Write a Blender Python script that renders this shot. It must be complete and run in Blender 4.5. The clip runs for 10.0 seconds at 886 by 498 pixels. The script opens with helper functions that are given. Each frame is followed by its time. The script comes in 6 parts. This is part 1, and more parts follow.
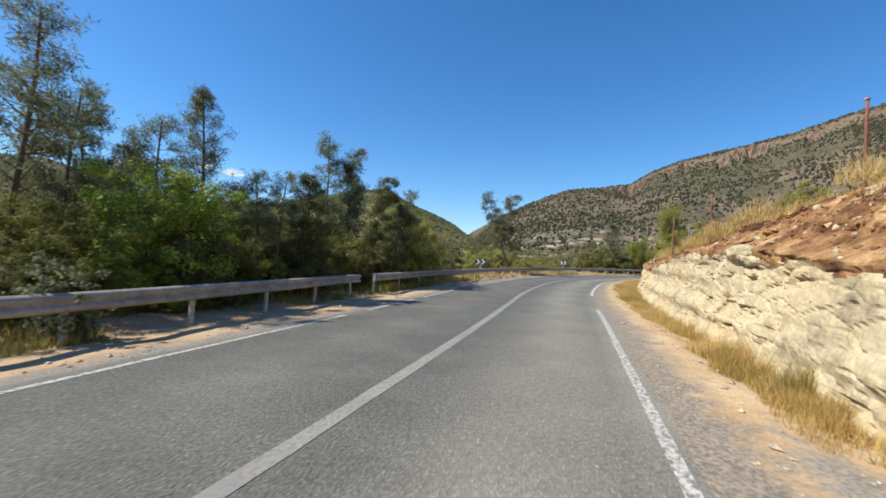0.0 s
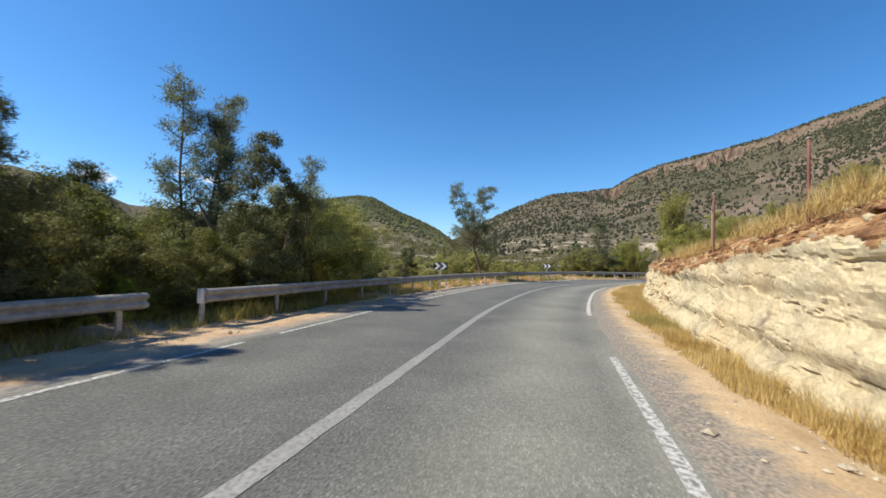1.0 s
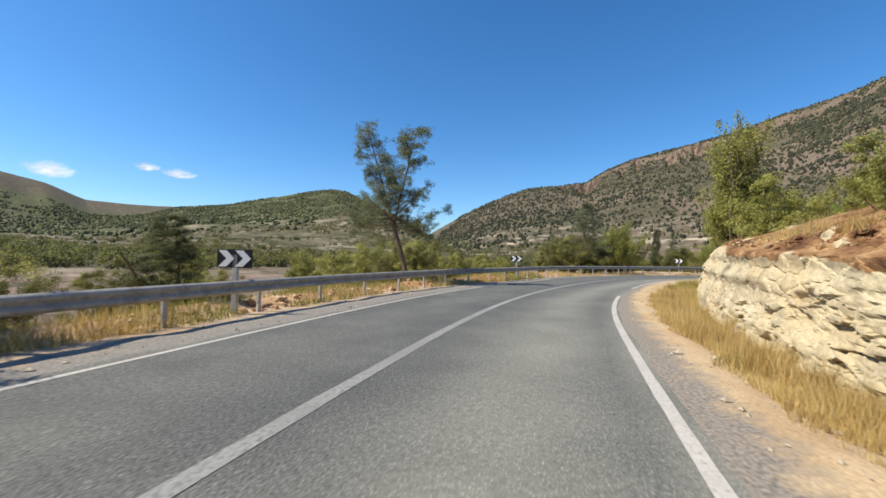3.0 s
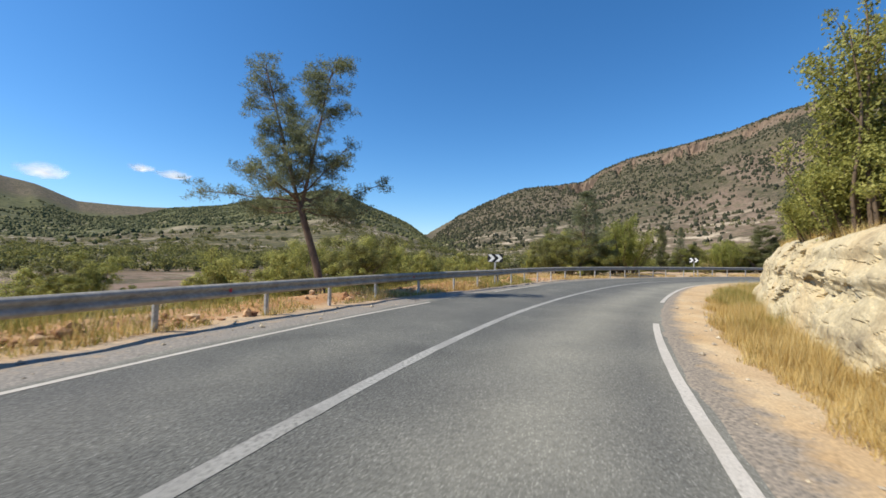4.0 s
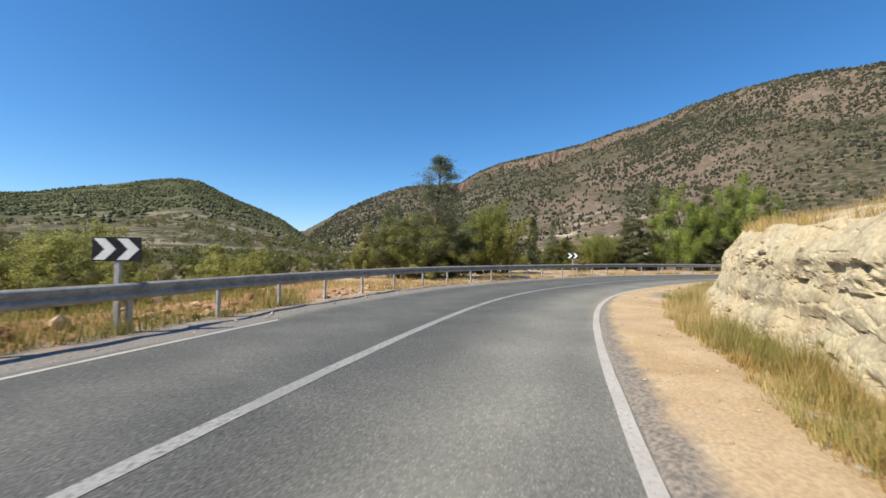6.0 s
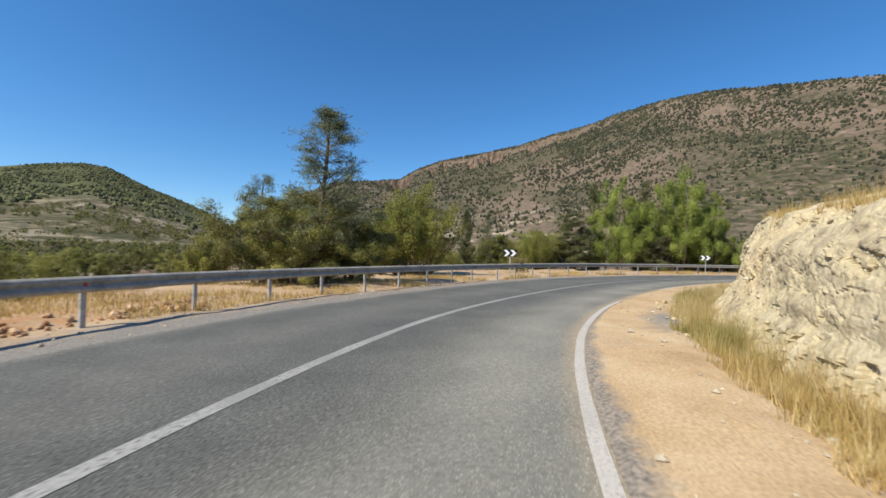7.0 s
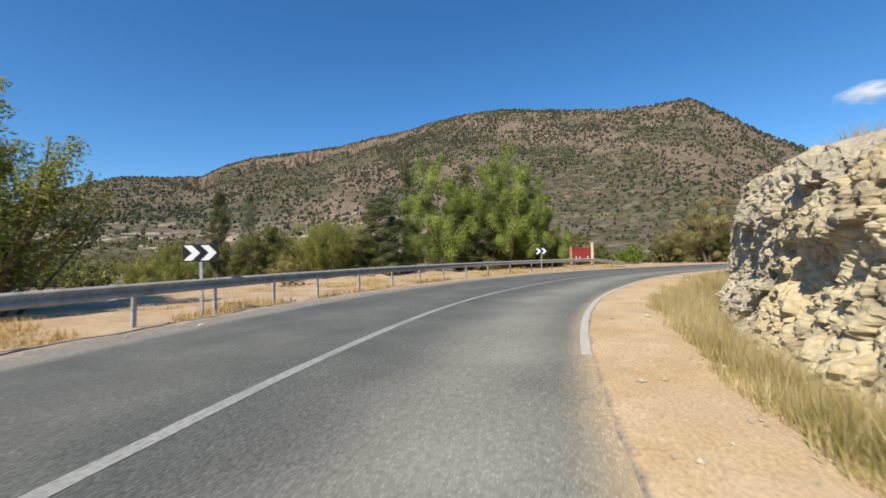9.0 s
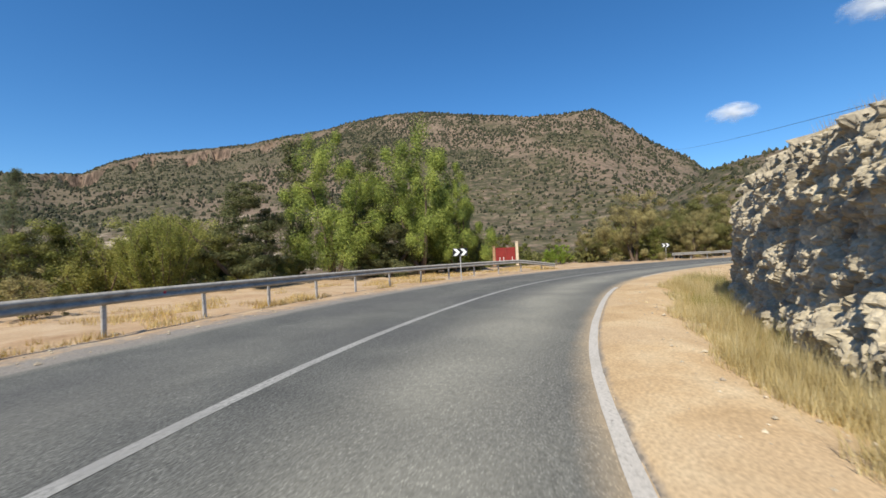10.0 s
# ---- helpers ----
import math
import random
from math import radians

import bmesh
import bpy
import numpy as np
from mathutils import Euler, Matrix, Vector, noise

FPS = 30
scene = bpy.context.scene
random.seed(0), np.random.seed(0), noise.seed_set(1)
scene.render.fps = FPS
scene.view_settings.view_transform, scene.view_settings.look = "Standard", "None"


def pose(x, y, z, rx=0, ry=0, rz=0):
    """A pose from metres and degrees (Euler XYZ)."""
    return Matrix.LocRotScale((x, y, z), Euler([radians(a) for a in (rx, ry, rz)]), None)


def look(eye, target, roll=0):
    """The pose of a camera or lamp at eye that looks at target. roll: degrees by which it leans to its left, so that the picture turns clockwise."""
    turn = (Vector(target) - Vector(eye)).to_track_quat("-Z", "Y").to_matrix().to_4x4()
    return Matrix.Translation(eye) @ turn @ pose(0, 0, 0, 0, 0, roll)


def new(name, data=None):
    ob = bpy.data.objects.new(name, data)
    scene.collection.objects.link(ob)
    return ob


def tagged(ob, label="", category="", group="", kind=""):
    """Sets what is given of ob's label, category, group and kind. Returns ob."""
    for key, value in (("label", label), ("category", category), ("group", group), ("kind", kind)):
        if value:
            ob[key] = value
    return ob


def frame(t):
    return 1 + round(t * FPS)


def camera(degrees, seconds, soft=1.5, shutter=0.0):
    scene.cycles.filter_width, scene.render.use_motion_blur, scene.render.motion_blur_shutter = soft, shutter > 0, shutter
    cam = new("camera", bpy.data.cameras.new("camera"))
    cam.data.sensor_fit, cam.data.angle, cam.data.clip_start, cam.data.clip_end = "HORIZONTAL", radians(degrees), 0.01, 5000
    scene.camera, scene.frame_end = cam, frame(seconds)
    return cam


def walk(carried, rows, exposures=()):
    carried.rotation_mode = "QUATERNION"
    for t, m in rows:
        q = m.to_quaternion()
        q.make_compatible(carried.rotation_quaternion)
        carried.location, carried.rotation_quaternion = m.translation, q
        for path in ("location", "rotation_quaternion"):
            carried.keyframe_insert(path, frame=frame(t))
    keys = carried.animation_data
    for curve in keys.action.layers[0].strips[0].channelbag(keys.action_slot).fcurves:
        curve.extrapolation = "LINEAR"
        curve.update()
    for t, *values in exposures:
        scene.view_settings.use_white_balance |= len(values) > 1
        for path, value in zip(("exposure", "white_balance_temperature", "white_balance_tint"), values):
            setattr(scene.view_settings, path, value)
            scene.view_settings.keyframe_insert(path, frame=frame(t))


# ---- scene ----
cam = camera(93.8, 10.0, soft=1.6, shutter=0.12)
PATH = [
    (0.0, pose(0.001, -0.001, 1.622, 91.000, -2.764, -0.000)),
    (0.5, pose(1.186, 3.839, 1.596, 91.372, -2.211, -0.362)),
    (1.0, pose(2.294, 7.518, 1.555, 91.843, -1.896, -1.973)),
    (1.5, pose(3.365, 11.109, 1.517, 91.483, -1.835, -2.669)),
    (2.0, pose(4.577, 14.891, 1.482, 91.283, -1.821, -4.316)),
    (2.5, pose(5.800, 18.736, 1.451, 91.241, -1.613, -5.126)),
    (3.0, pose(7.167, 22.628, 1.450, 91.237, -1.315, -5.098)),
    (3.5, pose(8.665, 26.494, 1.454, 91.257, -1.119, -4.969)),
    (4.0, pose(10.277, 30.257, 1.457, 91.283, -1.033, -5.481)),
    (4.5, pose(11.991, 33.842, 1.468, 91.285, -0.930, -7.372)),
    (5.0, pose(13.752, 37.044, 1.468, 91.305, -0.554, -12.654)),
    (5.5, pose(15.818, 40.161, 1.430, 91.274, -0.358, -17.531)),
    (6.0, pose(18.099, 43.433, 1.429, 91.219, -0.659, -21.658)),
    (6.5, pose(20.586, 46.742, 1.437, 91.121, -1.044, -25.630)),
    (7.0, pose(23.272, 49.969, 1.449, 90.960, -1.083, -30.042)),
    (7.5, pose(26.147, 52.996, 1.482, 90.738, -0.229, -35.488)),
    (8.0, pose(29.293, 55.684, 1.469, 90.897, 0.754, -43.456)),
    (8.5, pose(32.736, 58.067, 1.426, 91.002, 1.213, -48.866)),
    (9.0, pose(36.551, 60.240, 1.407, 91.238, 1.486, -53.823)),
    (9.5, pose(40.554, 62.066, 1.429, 91.265, 2.205, -59.621)),
    (10.0, pose(44.579, 63.458, 1.466, 91.175, 2.656, -64.445)),
]
EXPOSURES = ((0.0, 0.43), (2.5, 0.43), (4.0, 0.36), (5.0, 0.38), (7.0, 0.27), (10.0, 0.29))
walk(cam, PATH, EXPOSURES)

# ---------------------------------------------------------------- light
SUN_DIR = Vector((-0.99 * 0.67, -0.13 * 0.67, 0.743)).normalized()
world = bpy.data.worlds.new("world")
scene.world = world
world.use_nodes = True
_wn = world.node_tree.nodes
_sky = _wn.new("ShaderNodeTexSky")
_sky.sky_type = "NISHITA"
_sky.sun_disc = False
_sky.sun_elevation = math.asin(SUN_DIR.z)
_sky.sun_rotation = math.atan2(SUN_DIR.x, SUN_DIR.y)
_sky.altitude = 600
_sky.air_density = 1.0
_sky.dust_density = 0.4
_sky.ozone_density = 6.0
_sat = _wn.new("ShaderNodeHueSaturation")
_sat.inputs["Saturation"].default_value, _sat.inputs["Hue"].default_value = 1.2, 0.499
world.node_tree.links.new(_sky.outputs["Color"], _sat.inputs["Color"])
world.node_tree.links.new(_sat.outputs["Color"], _wn["Background"].inputs["Color"])
_wn["Background"].inputs["Strength"].default_value = 0.13
_sun = bpy.data.lights.new("sun", "SUN")
_sun.energy, _sun.angle, _sun.color = 5.0, radians(0.53), (1.0, 0.92, 0.765)
sun = new("sun", _sun)
sun.matrix_world = look((0, 0, 60), Vector((0, 0, 60)) - SUN_DIR)

# ---------------------------------------------------------------- small tools


def _hash(ix, iy, iz, seed):
    h = (ix * 374761393 + iy * 668265263 + iz * 2147483647 + seed * 1274126177) & 0xFFFFFFFF
    h = ((h ^ (h >> 13)) * 1274126177) & 0xFFFFFFFF
    return ((h ^ (h >> 16)) & 0xFFFF) / 65535.0


def _scatter(ix, iy, k, seed):
    """A well-mixed random value in 0..1 for whole-number cells."""
    h = (ix * 374761393 + iy * 668265263 + k * 2246822519 + seed * 3266489917) & 0xFFFFFFFF
    for _ in range(3):
        h = ((h ^ (h >> 15)) * 2246822519) & 0xFFFFFFFF
        h = ((h ^ (h >> 13)) * 3266489917) & 0xFFFFFFFF
    return ((h ^ (h >> 16)) & 0xFFFF) / 65535.0


def vnoise(p, seed=0):
    """Smooth value noise in 0..1 at the points p (n, 3)."""
    i = np.floor(p).astype(np.int64)
    f = p - i
    f = f * f * (3 - 2 * f)
    out = 0.0
    for dx in (0, 1):
        for dy in (0, 1):
            for dz in (0, 1):
                w = np.abs(1 - dx - f[:, 0]) * np.abs(1 - dy - f[:, 1]) * np.abs(1 - dz - f[:, 2])
                out = out + w * _hash(i[:, 0] + dx, i[:, 1] + dy, i[:, 2] + dz, seed)
    return out


def fbm(p, octaves=4, seed=0, gain=0.5):
    p = np.asarray(p, float)
    total, amp, norm = 0.0, 1.0, 0.0
    for k in range(octaves):
        total = total + amp * vnoise(p * 2.03 ** k + 17.3 * k, seed + k)
        norm += amp
        amp *= gain
    return total / norm


def xyz(x, y, z):
    x, y, z = np.broadcast_arrays(np.asarray(x, float), np.asarray(y, float), np.asarray(z, float))
    return np.stack([x.ravel(), y.ravel(), z.ravel()], 1)


def smooth(a, b, v):
    u = np.clip((np.asarray(v, float) - a) / (b - a), 0, 1)
    return u * u * (3 - 2 * u)


def mesh_of(name, verts, faces, material, shaded=False, slots=None):
    """A mesh from arrays. faces: (n, 3) or (n, 4) array, or a list of such arrays with one material slot each."""
    me = bpy.data.meshes.new(name)
    groups = faces if isinstance(faces, list) else [faces]
    loops = np.concatenate([np.asarray(g).ravel() for g in groups]).astype(np.int32)
    sizes = np.concatenate([np.full(len(g), np.asarray(g).shape[1], np.int32) for g in groups])
    me.vertices.add(len(verts))
    me.vertices.foreach_set("co", np.asarray(verts, np.float32).ravel())
    me.loops.add(len(loops))
    me.loops.foreach_set("vertex_index", loops)
    me.polygons.add(len(sizes))
    me.polygons.foreach_set("loop_start", np.r_[0, np.cumsum(sizes)[:-1]].astype(np.int32))
    me.polygons.foreach_set("loop_total", sizes)
    for m in material if isinstance(material, (list, tuple)) else [material]:
        me.materials.append(m)
    if slots is not None:
        me.polygons.foreach_set("material_index", np.asarray(slots, np.int32))
    me.polygons.foreach_set("use_smooth", np.full(len(sizes), shaded))
    me.update(calc_edges=True)
    me.validate()
    return me


def grid_faces(rows, cols):
    a = (np.arange(rows - 1)[:, None] * cols + np.arange(cols - 1)[None, :]).ravel()
    return np.stack([a, a + 1, a + cols + 1, a + cols], 1)


def part(name, bm, material, parent, label=""):
    """A bmesh, or a ready mesh, as one object under a thing or a part."""
    if isinstance(bm, bmesh.types.BMesh):
        me = bpy.data.meshes.new(name)
        bm.to_mesh(me)
        bm.free()
        me.materials.append(material)
    else:
        me = bm
    ob = new(name, me)
    ob.parent = parent
    if label:
        ob["label"] = label
    return ob


def thing(name, m, label, category, group=""):
    ob = new(name)
    ob.matrix_world = m
    return tagged(ob, label, category, group)


def structure(name, me, label=""):
    return tagged(new(name, me), label, "", "", "structure")


def stuff(name, me, label, category):
    return tagged(new(name, me), label, category, "", "stuff")


def box(bm, size, centre, bevel=0.0, turn=None):
    geom = bmesh.ops.create_cube(bm, size=1.0)["verts"]
    bmesh.ops.scale(bm, vec=size, verts=geom)
    if bevel:
        edges = list({e for v in geom for e in v.link_edges})
        geom = list({v for f in bmesh.ops.bevel(bm, geom=edges, offset=bevel, segments=1, affect="EDGES")["faces"] for v in f.verts} | {v for v in geom if v.is_valid})
    if turn is not None:
        bmesh.ops.transform(bm, matrix=turn, verts=geom)
    bmesh.ops.translate(bm, vec=centre, verts=geom)
    return geom


def tube(points, radii, sides=7):
    """Verts and quads of a tapered tube along points."""
    points, radii = np.asarray(points, float), np.asarray(radii, float)
    t = np.gradient(points, axis=0)
    t /= np.linalg.norm(t, axis=1)[:, None] + 1e-9
    ref = np.where(np.abs(t[:, 2:3]) > 0.9, np.array([[1.0, 0, 0]]), np.array([[0, 0, 1.0]]))
    u = np.cross(t, ref)
    u /= np.linalg.norm(u, axis=1)[:, None] + 1e-9
    w = np.cross(t, u)
    a = np.linspace(0, 2 * np.pi, sides, endpoint=False)
    ring = points[:, None] + radii[:, None, None] * (np.cos(a)[None, :, None] * u[:, None] + np.sin(a)[None, :, None] * w[:, None])
    n = len(points)
    i, j = np.meshgrid(np.arange(n - 1), np.arange(sides), indexing="ij")
    k = (j + 1) % sides
    f = np.stack([i * sides + j, i * sides + k, (i + 1) * sides + k, (i + 1) * sides + j], -1).reshape(-1, 4)
    return ring.reshape(-1, 3), f


def joined(pieces):
    vs, fs, n = [], [], 0
    for v, f in pieces:
        vs.append(v)
        fs.append(np.asarray(f) + n)
        n += len(v)
    return np.concatenate(vs), np.concatenate(fs)


# ---------------------------------------------------------------- materials
def material(name, stops, scale=1.0, rough=0.9, bump=0.0, bump_scale=None, metal=0.0, fine=0.0, fine_scale=60.0, detail=6.0, per_object=0.0, per_island=0.0, translucent=0.0, spec=0.3, stretch=None, big=None):
    """A noise-driven surface: stops are (place, colour) along the noise; fine adds grain; big=(scale, colour, amount) adds broad stains."""
    m = bpy.data.materials.new(name)
    m.use_nodes = True
    nt = m.node_tree
    nd, ln = nt.nodes, nt.links
    b = nd["Principled BSDF"]
    tc = nd.new("ShaderNodeTexCoord")
    vec = tc.outputs["Object"]
    if per_object:
        geo0 = nd.new("ShaderNodeNewGeometry")
        vec = geo0.outputs["Position"]
    if stretch:
        mp = nd.new("ShaderNodeMapping")
        mp.inputs["Scale"].default_value = stretch
        ln.new(vec, mp.inputs["Vector"])
        vec = mp.outputs["Vector"]
    n1 = nd.new("ShaderNodeTexNoise")
    n1.inputs["Scale"].default_value, n1.inputs["Detail"].default_value, n1.inputs["Roughness"].default_value = scale, detail, 0.62
    ln.new(vec, n1.inputs["Vector"])
    fac = n1.outputs["Fac"]
    if per_object or per_island:
        add = nd.new("ShaderNodeMath")
        add.operation = "MULTIPLY_ADD"
        if per_object:
            rnd = nd.new("ShaderNodeObjectInfo").outputs["Random"]
            add.inputs[1].default_value = per_object
        else:
            rnd = nd.new("ShaderNodeNewGeometry").outputs["Random Per Island"]
            add.inputs[1].default_value = per_island
        ln.new(rnd, add.inputs[0])
        sub = nd.new("ShaderNodeMath")
        sub.operation = "SUBTRACT"
        sub.inputs[1].default_value = 0.5 * (per_object or per_island)
        ln.new(fac, sub.inputs[0])
        ln.new(sub.outputs[0], add.inputs[2])
        fac = add.outputs[0]
    ramp = nd.new("ShaderNodeValToRGB")
    el = ramp.color_ramp.elements
    while len(el) < len(stops):
        el.new(0.5)
    for e, (p, c) in zip(el, stops):
        e.position, e.color = p, (*c, 1)
    ln.new(fac, ramp.inputs["Fac"])
    col = ramp.outputs["Color"]
    if big:
        n3 = nd.new("ShaderNodeTexNoise")
        n3.inputs["Scale"].default_value, n3.inputs["Detail"].default_value = big[0], 4
        ln.new(vec, n3.inputs["Vector"])
        r3 = nd.new("ShaderNodeValToRGB")
        r3.color_ramp.elements[0].position, r3.color_ramp.elements[1].position = 0.46, 0.62
        r3.color_ramp.elements[1].color = (big[2], big[2], big[2], 1)
        ln.new(n3.outputs["Fac"], r3.inputs["Fac"])
        mx = nd.new("ShaderNodeMix")
        mx.data_type = "RGBA"
        mx.inputs["B"].default_value = (*big[1], 1)
        ln.new(r3.outputs["Color"], mx.inputs["Factor"])
        ln.new(col, mx.inputs["A"])
        col = mx.outputs["Result"]
    if fine:
        n2 = nd.new("ShaderNodeTexNoise")
        n2.inputs["Scale"].default_value, n2.inputs["Detail"].default_value = fine_scale, 3
        ln.new(vec, n2.inputs["Vector"])
        mr = nd.new("ShaderNodeMapRange")
        mr.inputs["From Min"].default_value, mr.inputs["From Max"].default_value = 0.3, 0.7
        mr.inputs["To Min"].default_value, mr.inputs["To Max"].default_value = 1 - fine, 1 + fine
        ln.new(n2.outputs["Fac"], mr.inputs["Value"])
        mul = nd.new("ShaderNodeVectorMath")
        mul.operation = "SCALE"
        ln.new(col, mul.inputs[0])
        ln.new(mr.outputs["Result"], mul.inputs["Scale"])
        col = mul.outputs["Vector"]
    ln.new(col, b.inputs["Base Color"])
    b.inputs["Roughness"].default_value, b.inputs["Metallic"].default_value = rough, metal
    b.inputs["Specular IOR Level"].default_value = spec
    if bump:
        nb = nd.new("ShaderNodeTexNoise")
        nb.inputs["Scale"].default_value, nb.inputs["Detail"].default_value = bump_scale or scale * 4, 6
        ln.new(vec, nb.inputs["Vector"])
        bp = nd.new("ShaderNodeBump")
        bp.inputs["Strength"].default_value, bp.inputs["Distance"].default_value = min(1.0, bump * 10), bump
        ln.new(nb.outputs["Fac"], bp.inputs["Height"])
        ln.new(bp.outputs["Normal"], b.inputs["Normal"])
    if translucent:
        tr = nd.new("ShaderNodeBsdfTranslucent")
        ln.new(col, tr.inputs["Color"])
        ms = nd.new("ShaderNodeMixShader")
        ms.inputs[0].default_value = translucent
        ln.new(b.outputs[0], ms.inputs[1])
        ln.new(tr.outputs[0], ms.inputs[2])
        ln.new(ms.outputs[0], nd["Material Output"].inputs["Surface"])
    return m


def asphalt_material():
    """Worn chip-seal: fine pale and dark grit, broad stains, and paler polished wheel tracks where the sheet is marked."""
    m = material("asphalt", [(0.3, (0.09, 0.091, 0.084)), (0.5, (0.12, 0.121, 0.11)), (0.7, (0.155, 0.155, 0.138))], 0.7, 0.9, 0.004, 160, fine=0.75, fine_scale=42, big=(0.16, (0.1, 0.099, 0.096), 0.5), detail=8)
    nd, ln = m.node_tree.nodes, m.node_tree.links
    b = nd["Principled BSDF"]
    col = b.inputs["Base Color"].links[0].from_socket
    pos = nd.new("ShaderNodeNewGeometry").outputs["Position"]
    att = nd.new("ShaderNodeAttribute")
    att.attribute_name = "worn"
    n = nd.new("ShaderNodeTexNoise")
    n.inputs["Scale"].default_value, n.inputs["Detail"].default_value = 0.5, 6
    ln.new(pos, n.inputs["Vector"])
    mul = nd.new("ShaderNodeMath")
    mul.operation = "MULTIPLY"
    ln.new(att.outputs["Fac"], mul.inputs[0])
    ln.new(n.outputs["Fac"], mul.inputs[1])
    mx = nd.new("ShaderNodeMix")
    mx.data_type = "RGBA"
    mx.inputs["B"].default_value = (0.325, 0.312, 0.255, 1)
    ln.new(mul.outputs[0], mx.inputs["Factor"])
    ln.new(col, mx.inputs["A"])
    dust = nd.new("ShaderNodeAttribute")
    dust.attribute_name = "dust"
    dn = nd.new("ShaderNodeTexNoise")
    dn.inputs["Scale"].default_value, dn.inputs["Detail"].default_value = 1.6, 7
    ln.new(pos, dn.inputs["Vector"])
    dm = nd.new("ShaderNodeMath")
    dm.operation, dm.use_clamp = "MULTIPLY_ADD", True
    dm.inputs[2].default_value = -0.25
    dd = nd.new("ShaderNodeMath")
    dd.operation = "ADD"
    ln.new(dust.outputs["Fac"], dd.inputs[0])
    ln.new(dn.outputs["Fac"], dd.inputs[1])
    ln.new(dust.outputs["Fac"], dm.inputs[0])
    ln.new(dd.outputs[0], dm.inputs[1])
    md = nd.new("ShaderNodeMix")
    md.data_type = "RGBA"
    md.inputs["B"].default_value = (0.45, 0.34, 0.21, 1)
    ln.new(dm.outputs[0], md.inputs["Factor"])
    ln.new(mx.outputs["Result"], md.inputs["A"])
    mx = md
    v = nd.new("ShaderNodeTexVoronoi")
    v.inputs["Scale"].default_value = 38
    ln.new(pos, v.inputs["Vector"])
    g = nd.new("ShaderNodeMapRange")
    g.inputs["From Min"].default_value, g.inputs["From Max"].default_value = 0.12, 0.3
    g.inputs["To Min"].default_value, g.inputs["To Max"].default_value = 1.8, 0.84
    ln.new(v.outputs["Distance"], g.inputs["Value"])
    grit = nd.new("ShaderNodeTexNoise")
    grit.inputs["Scale"].default_value, grit.inputs["Detail"].default_value = 15, 4
    ln.new(pos, grit.inputs["Vector"])
    gm = nd.new("ShaderNodeMapRange")
    gm.inputs["From Min"].default_value, gm.inputs["From Max"].default_value = 0.32, 0.68
    gm.inputs["To Min"].default_value, gm.inputs["To Max"].default_value = 0.84, 1.16
    ln.new(grit.outputs["Fac"], gm.inputs["Value"])
    gg = nd.new("ShaderNodeMath")
    gg.operation = "MULTIPLY"
    ln.new(g.outputs["Result"], gg.inputs[0])
    ln.new(gm.outputs["Result"], gg.inputs[1])
    sc = nd.new("ShaderNodeVectorMath")
    sc.operation = "SCALE"
    ln.new(mx.outputs["Result"], sc.inputs[0])
    ln.new(gg.outputs[0], sc.inputs["Scale"])
    ln.new(sc.outputs["Vector"], b.inputs["Base Color"])
    return m


ASPHALT = asphalt_material()
PAINT = material("road_paint", [(0.32, (0.23, 0.215, 0.19)), (0.43, (0.44, 0.41, 0.365)), (0.7, (0.55, 0.515, 0.46))], 26, 0.75, 0.002, 80, fine=0.14, fine_scale=110, detail=9, big=(1.3, (0.38, 0.35, 0.305), 0.5))


def shoulder_material(name, stops, band, tar):
    """Dirt that turns to grey gravel, tar remains or red earth where the sheet's own marks say so."""
    m = material(name, stops, 0.8, 0.95, 0.022, 18, fine=0.22, fine_scale=30, big=(0.35, (0.47, 0.35, 0.22), 0.5))
    nd, ln = m.node_tree.nodes, m.node_tree.links
    b = nd["Principled BSDF"]
    col = b.inputs["Base Color"].links[0].from_socket
    pos = nd.new("ShaderNodeNewGeometry").outputs["Position"]
    for key, stops2, scale in (("gravel", band, 2.2), ("patch", tar, 2.6)):
        att = nd.new("ShaderNodeAttribute")
        att.attribute_name = key
        n = nd.new("ShaderNodeTexNoise")
        n.inputs["Scale"].default_value, n.inputs["Detail"].default_value, n.inputs["Roughness"].default_value = scale, 7, 0.7
        ln.new(pos, n.inputs["Vector"])
        add = nd.new("ShaderNodeMath")
        add.operation = "ADD"
        ln.new(att.outputs["Fac"], add.inputs[0])
        ln.new(n.outputs["Fac"], add.inputs[1])
        rng_ = nd.new("ShaderNodeMapRange")
        rng_.inputs["From Min"].default_value, rng_.inputs["From Max"].default_value = 0.86, 1.16
        ln.new(add.outputs[0], rng_.inputs["Value"])
        n2 = nd.new("ShaderNodeTexNoise")
        n2.inputs["Scale"].default_value, n2.inputs["Detail"].default_value = 24, 4
        ln.new(pos, n2.inputs["Vector"])
        r = nd.new("ShaderNodeValToRGB")
        r.color_ramp.elements[0].position, r.color_ramp.elements[1].position = 0.35, 0.68
        r.color_ramp.elements[0].color, r.color_ramp.elements[1].color = (*stops2[0], 1), (*stops2[1], 1)
        ln.new(n2.outputs["Fac"], r.inputs["Fac"])
        mx = nd.new("ShaderNodeMix")
        mx.data_type = "RGBA"
        ln.new(rng_.outputs["Result"], mx.inputs["Factor"])
        ln.new(col, mx.inputs["A"])
        ln.new(r.outputs["Color"], mx.inputs["B"])
        col = mx.outputs["Result"]
    ln.new(col, b.inputs["Base Color"])
    return m


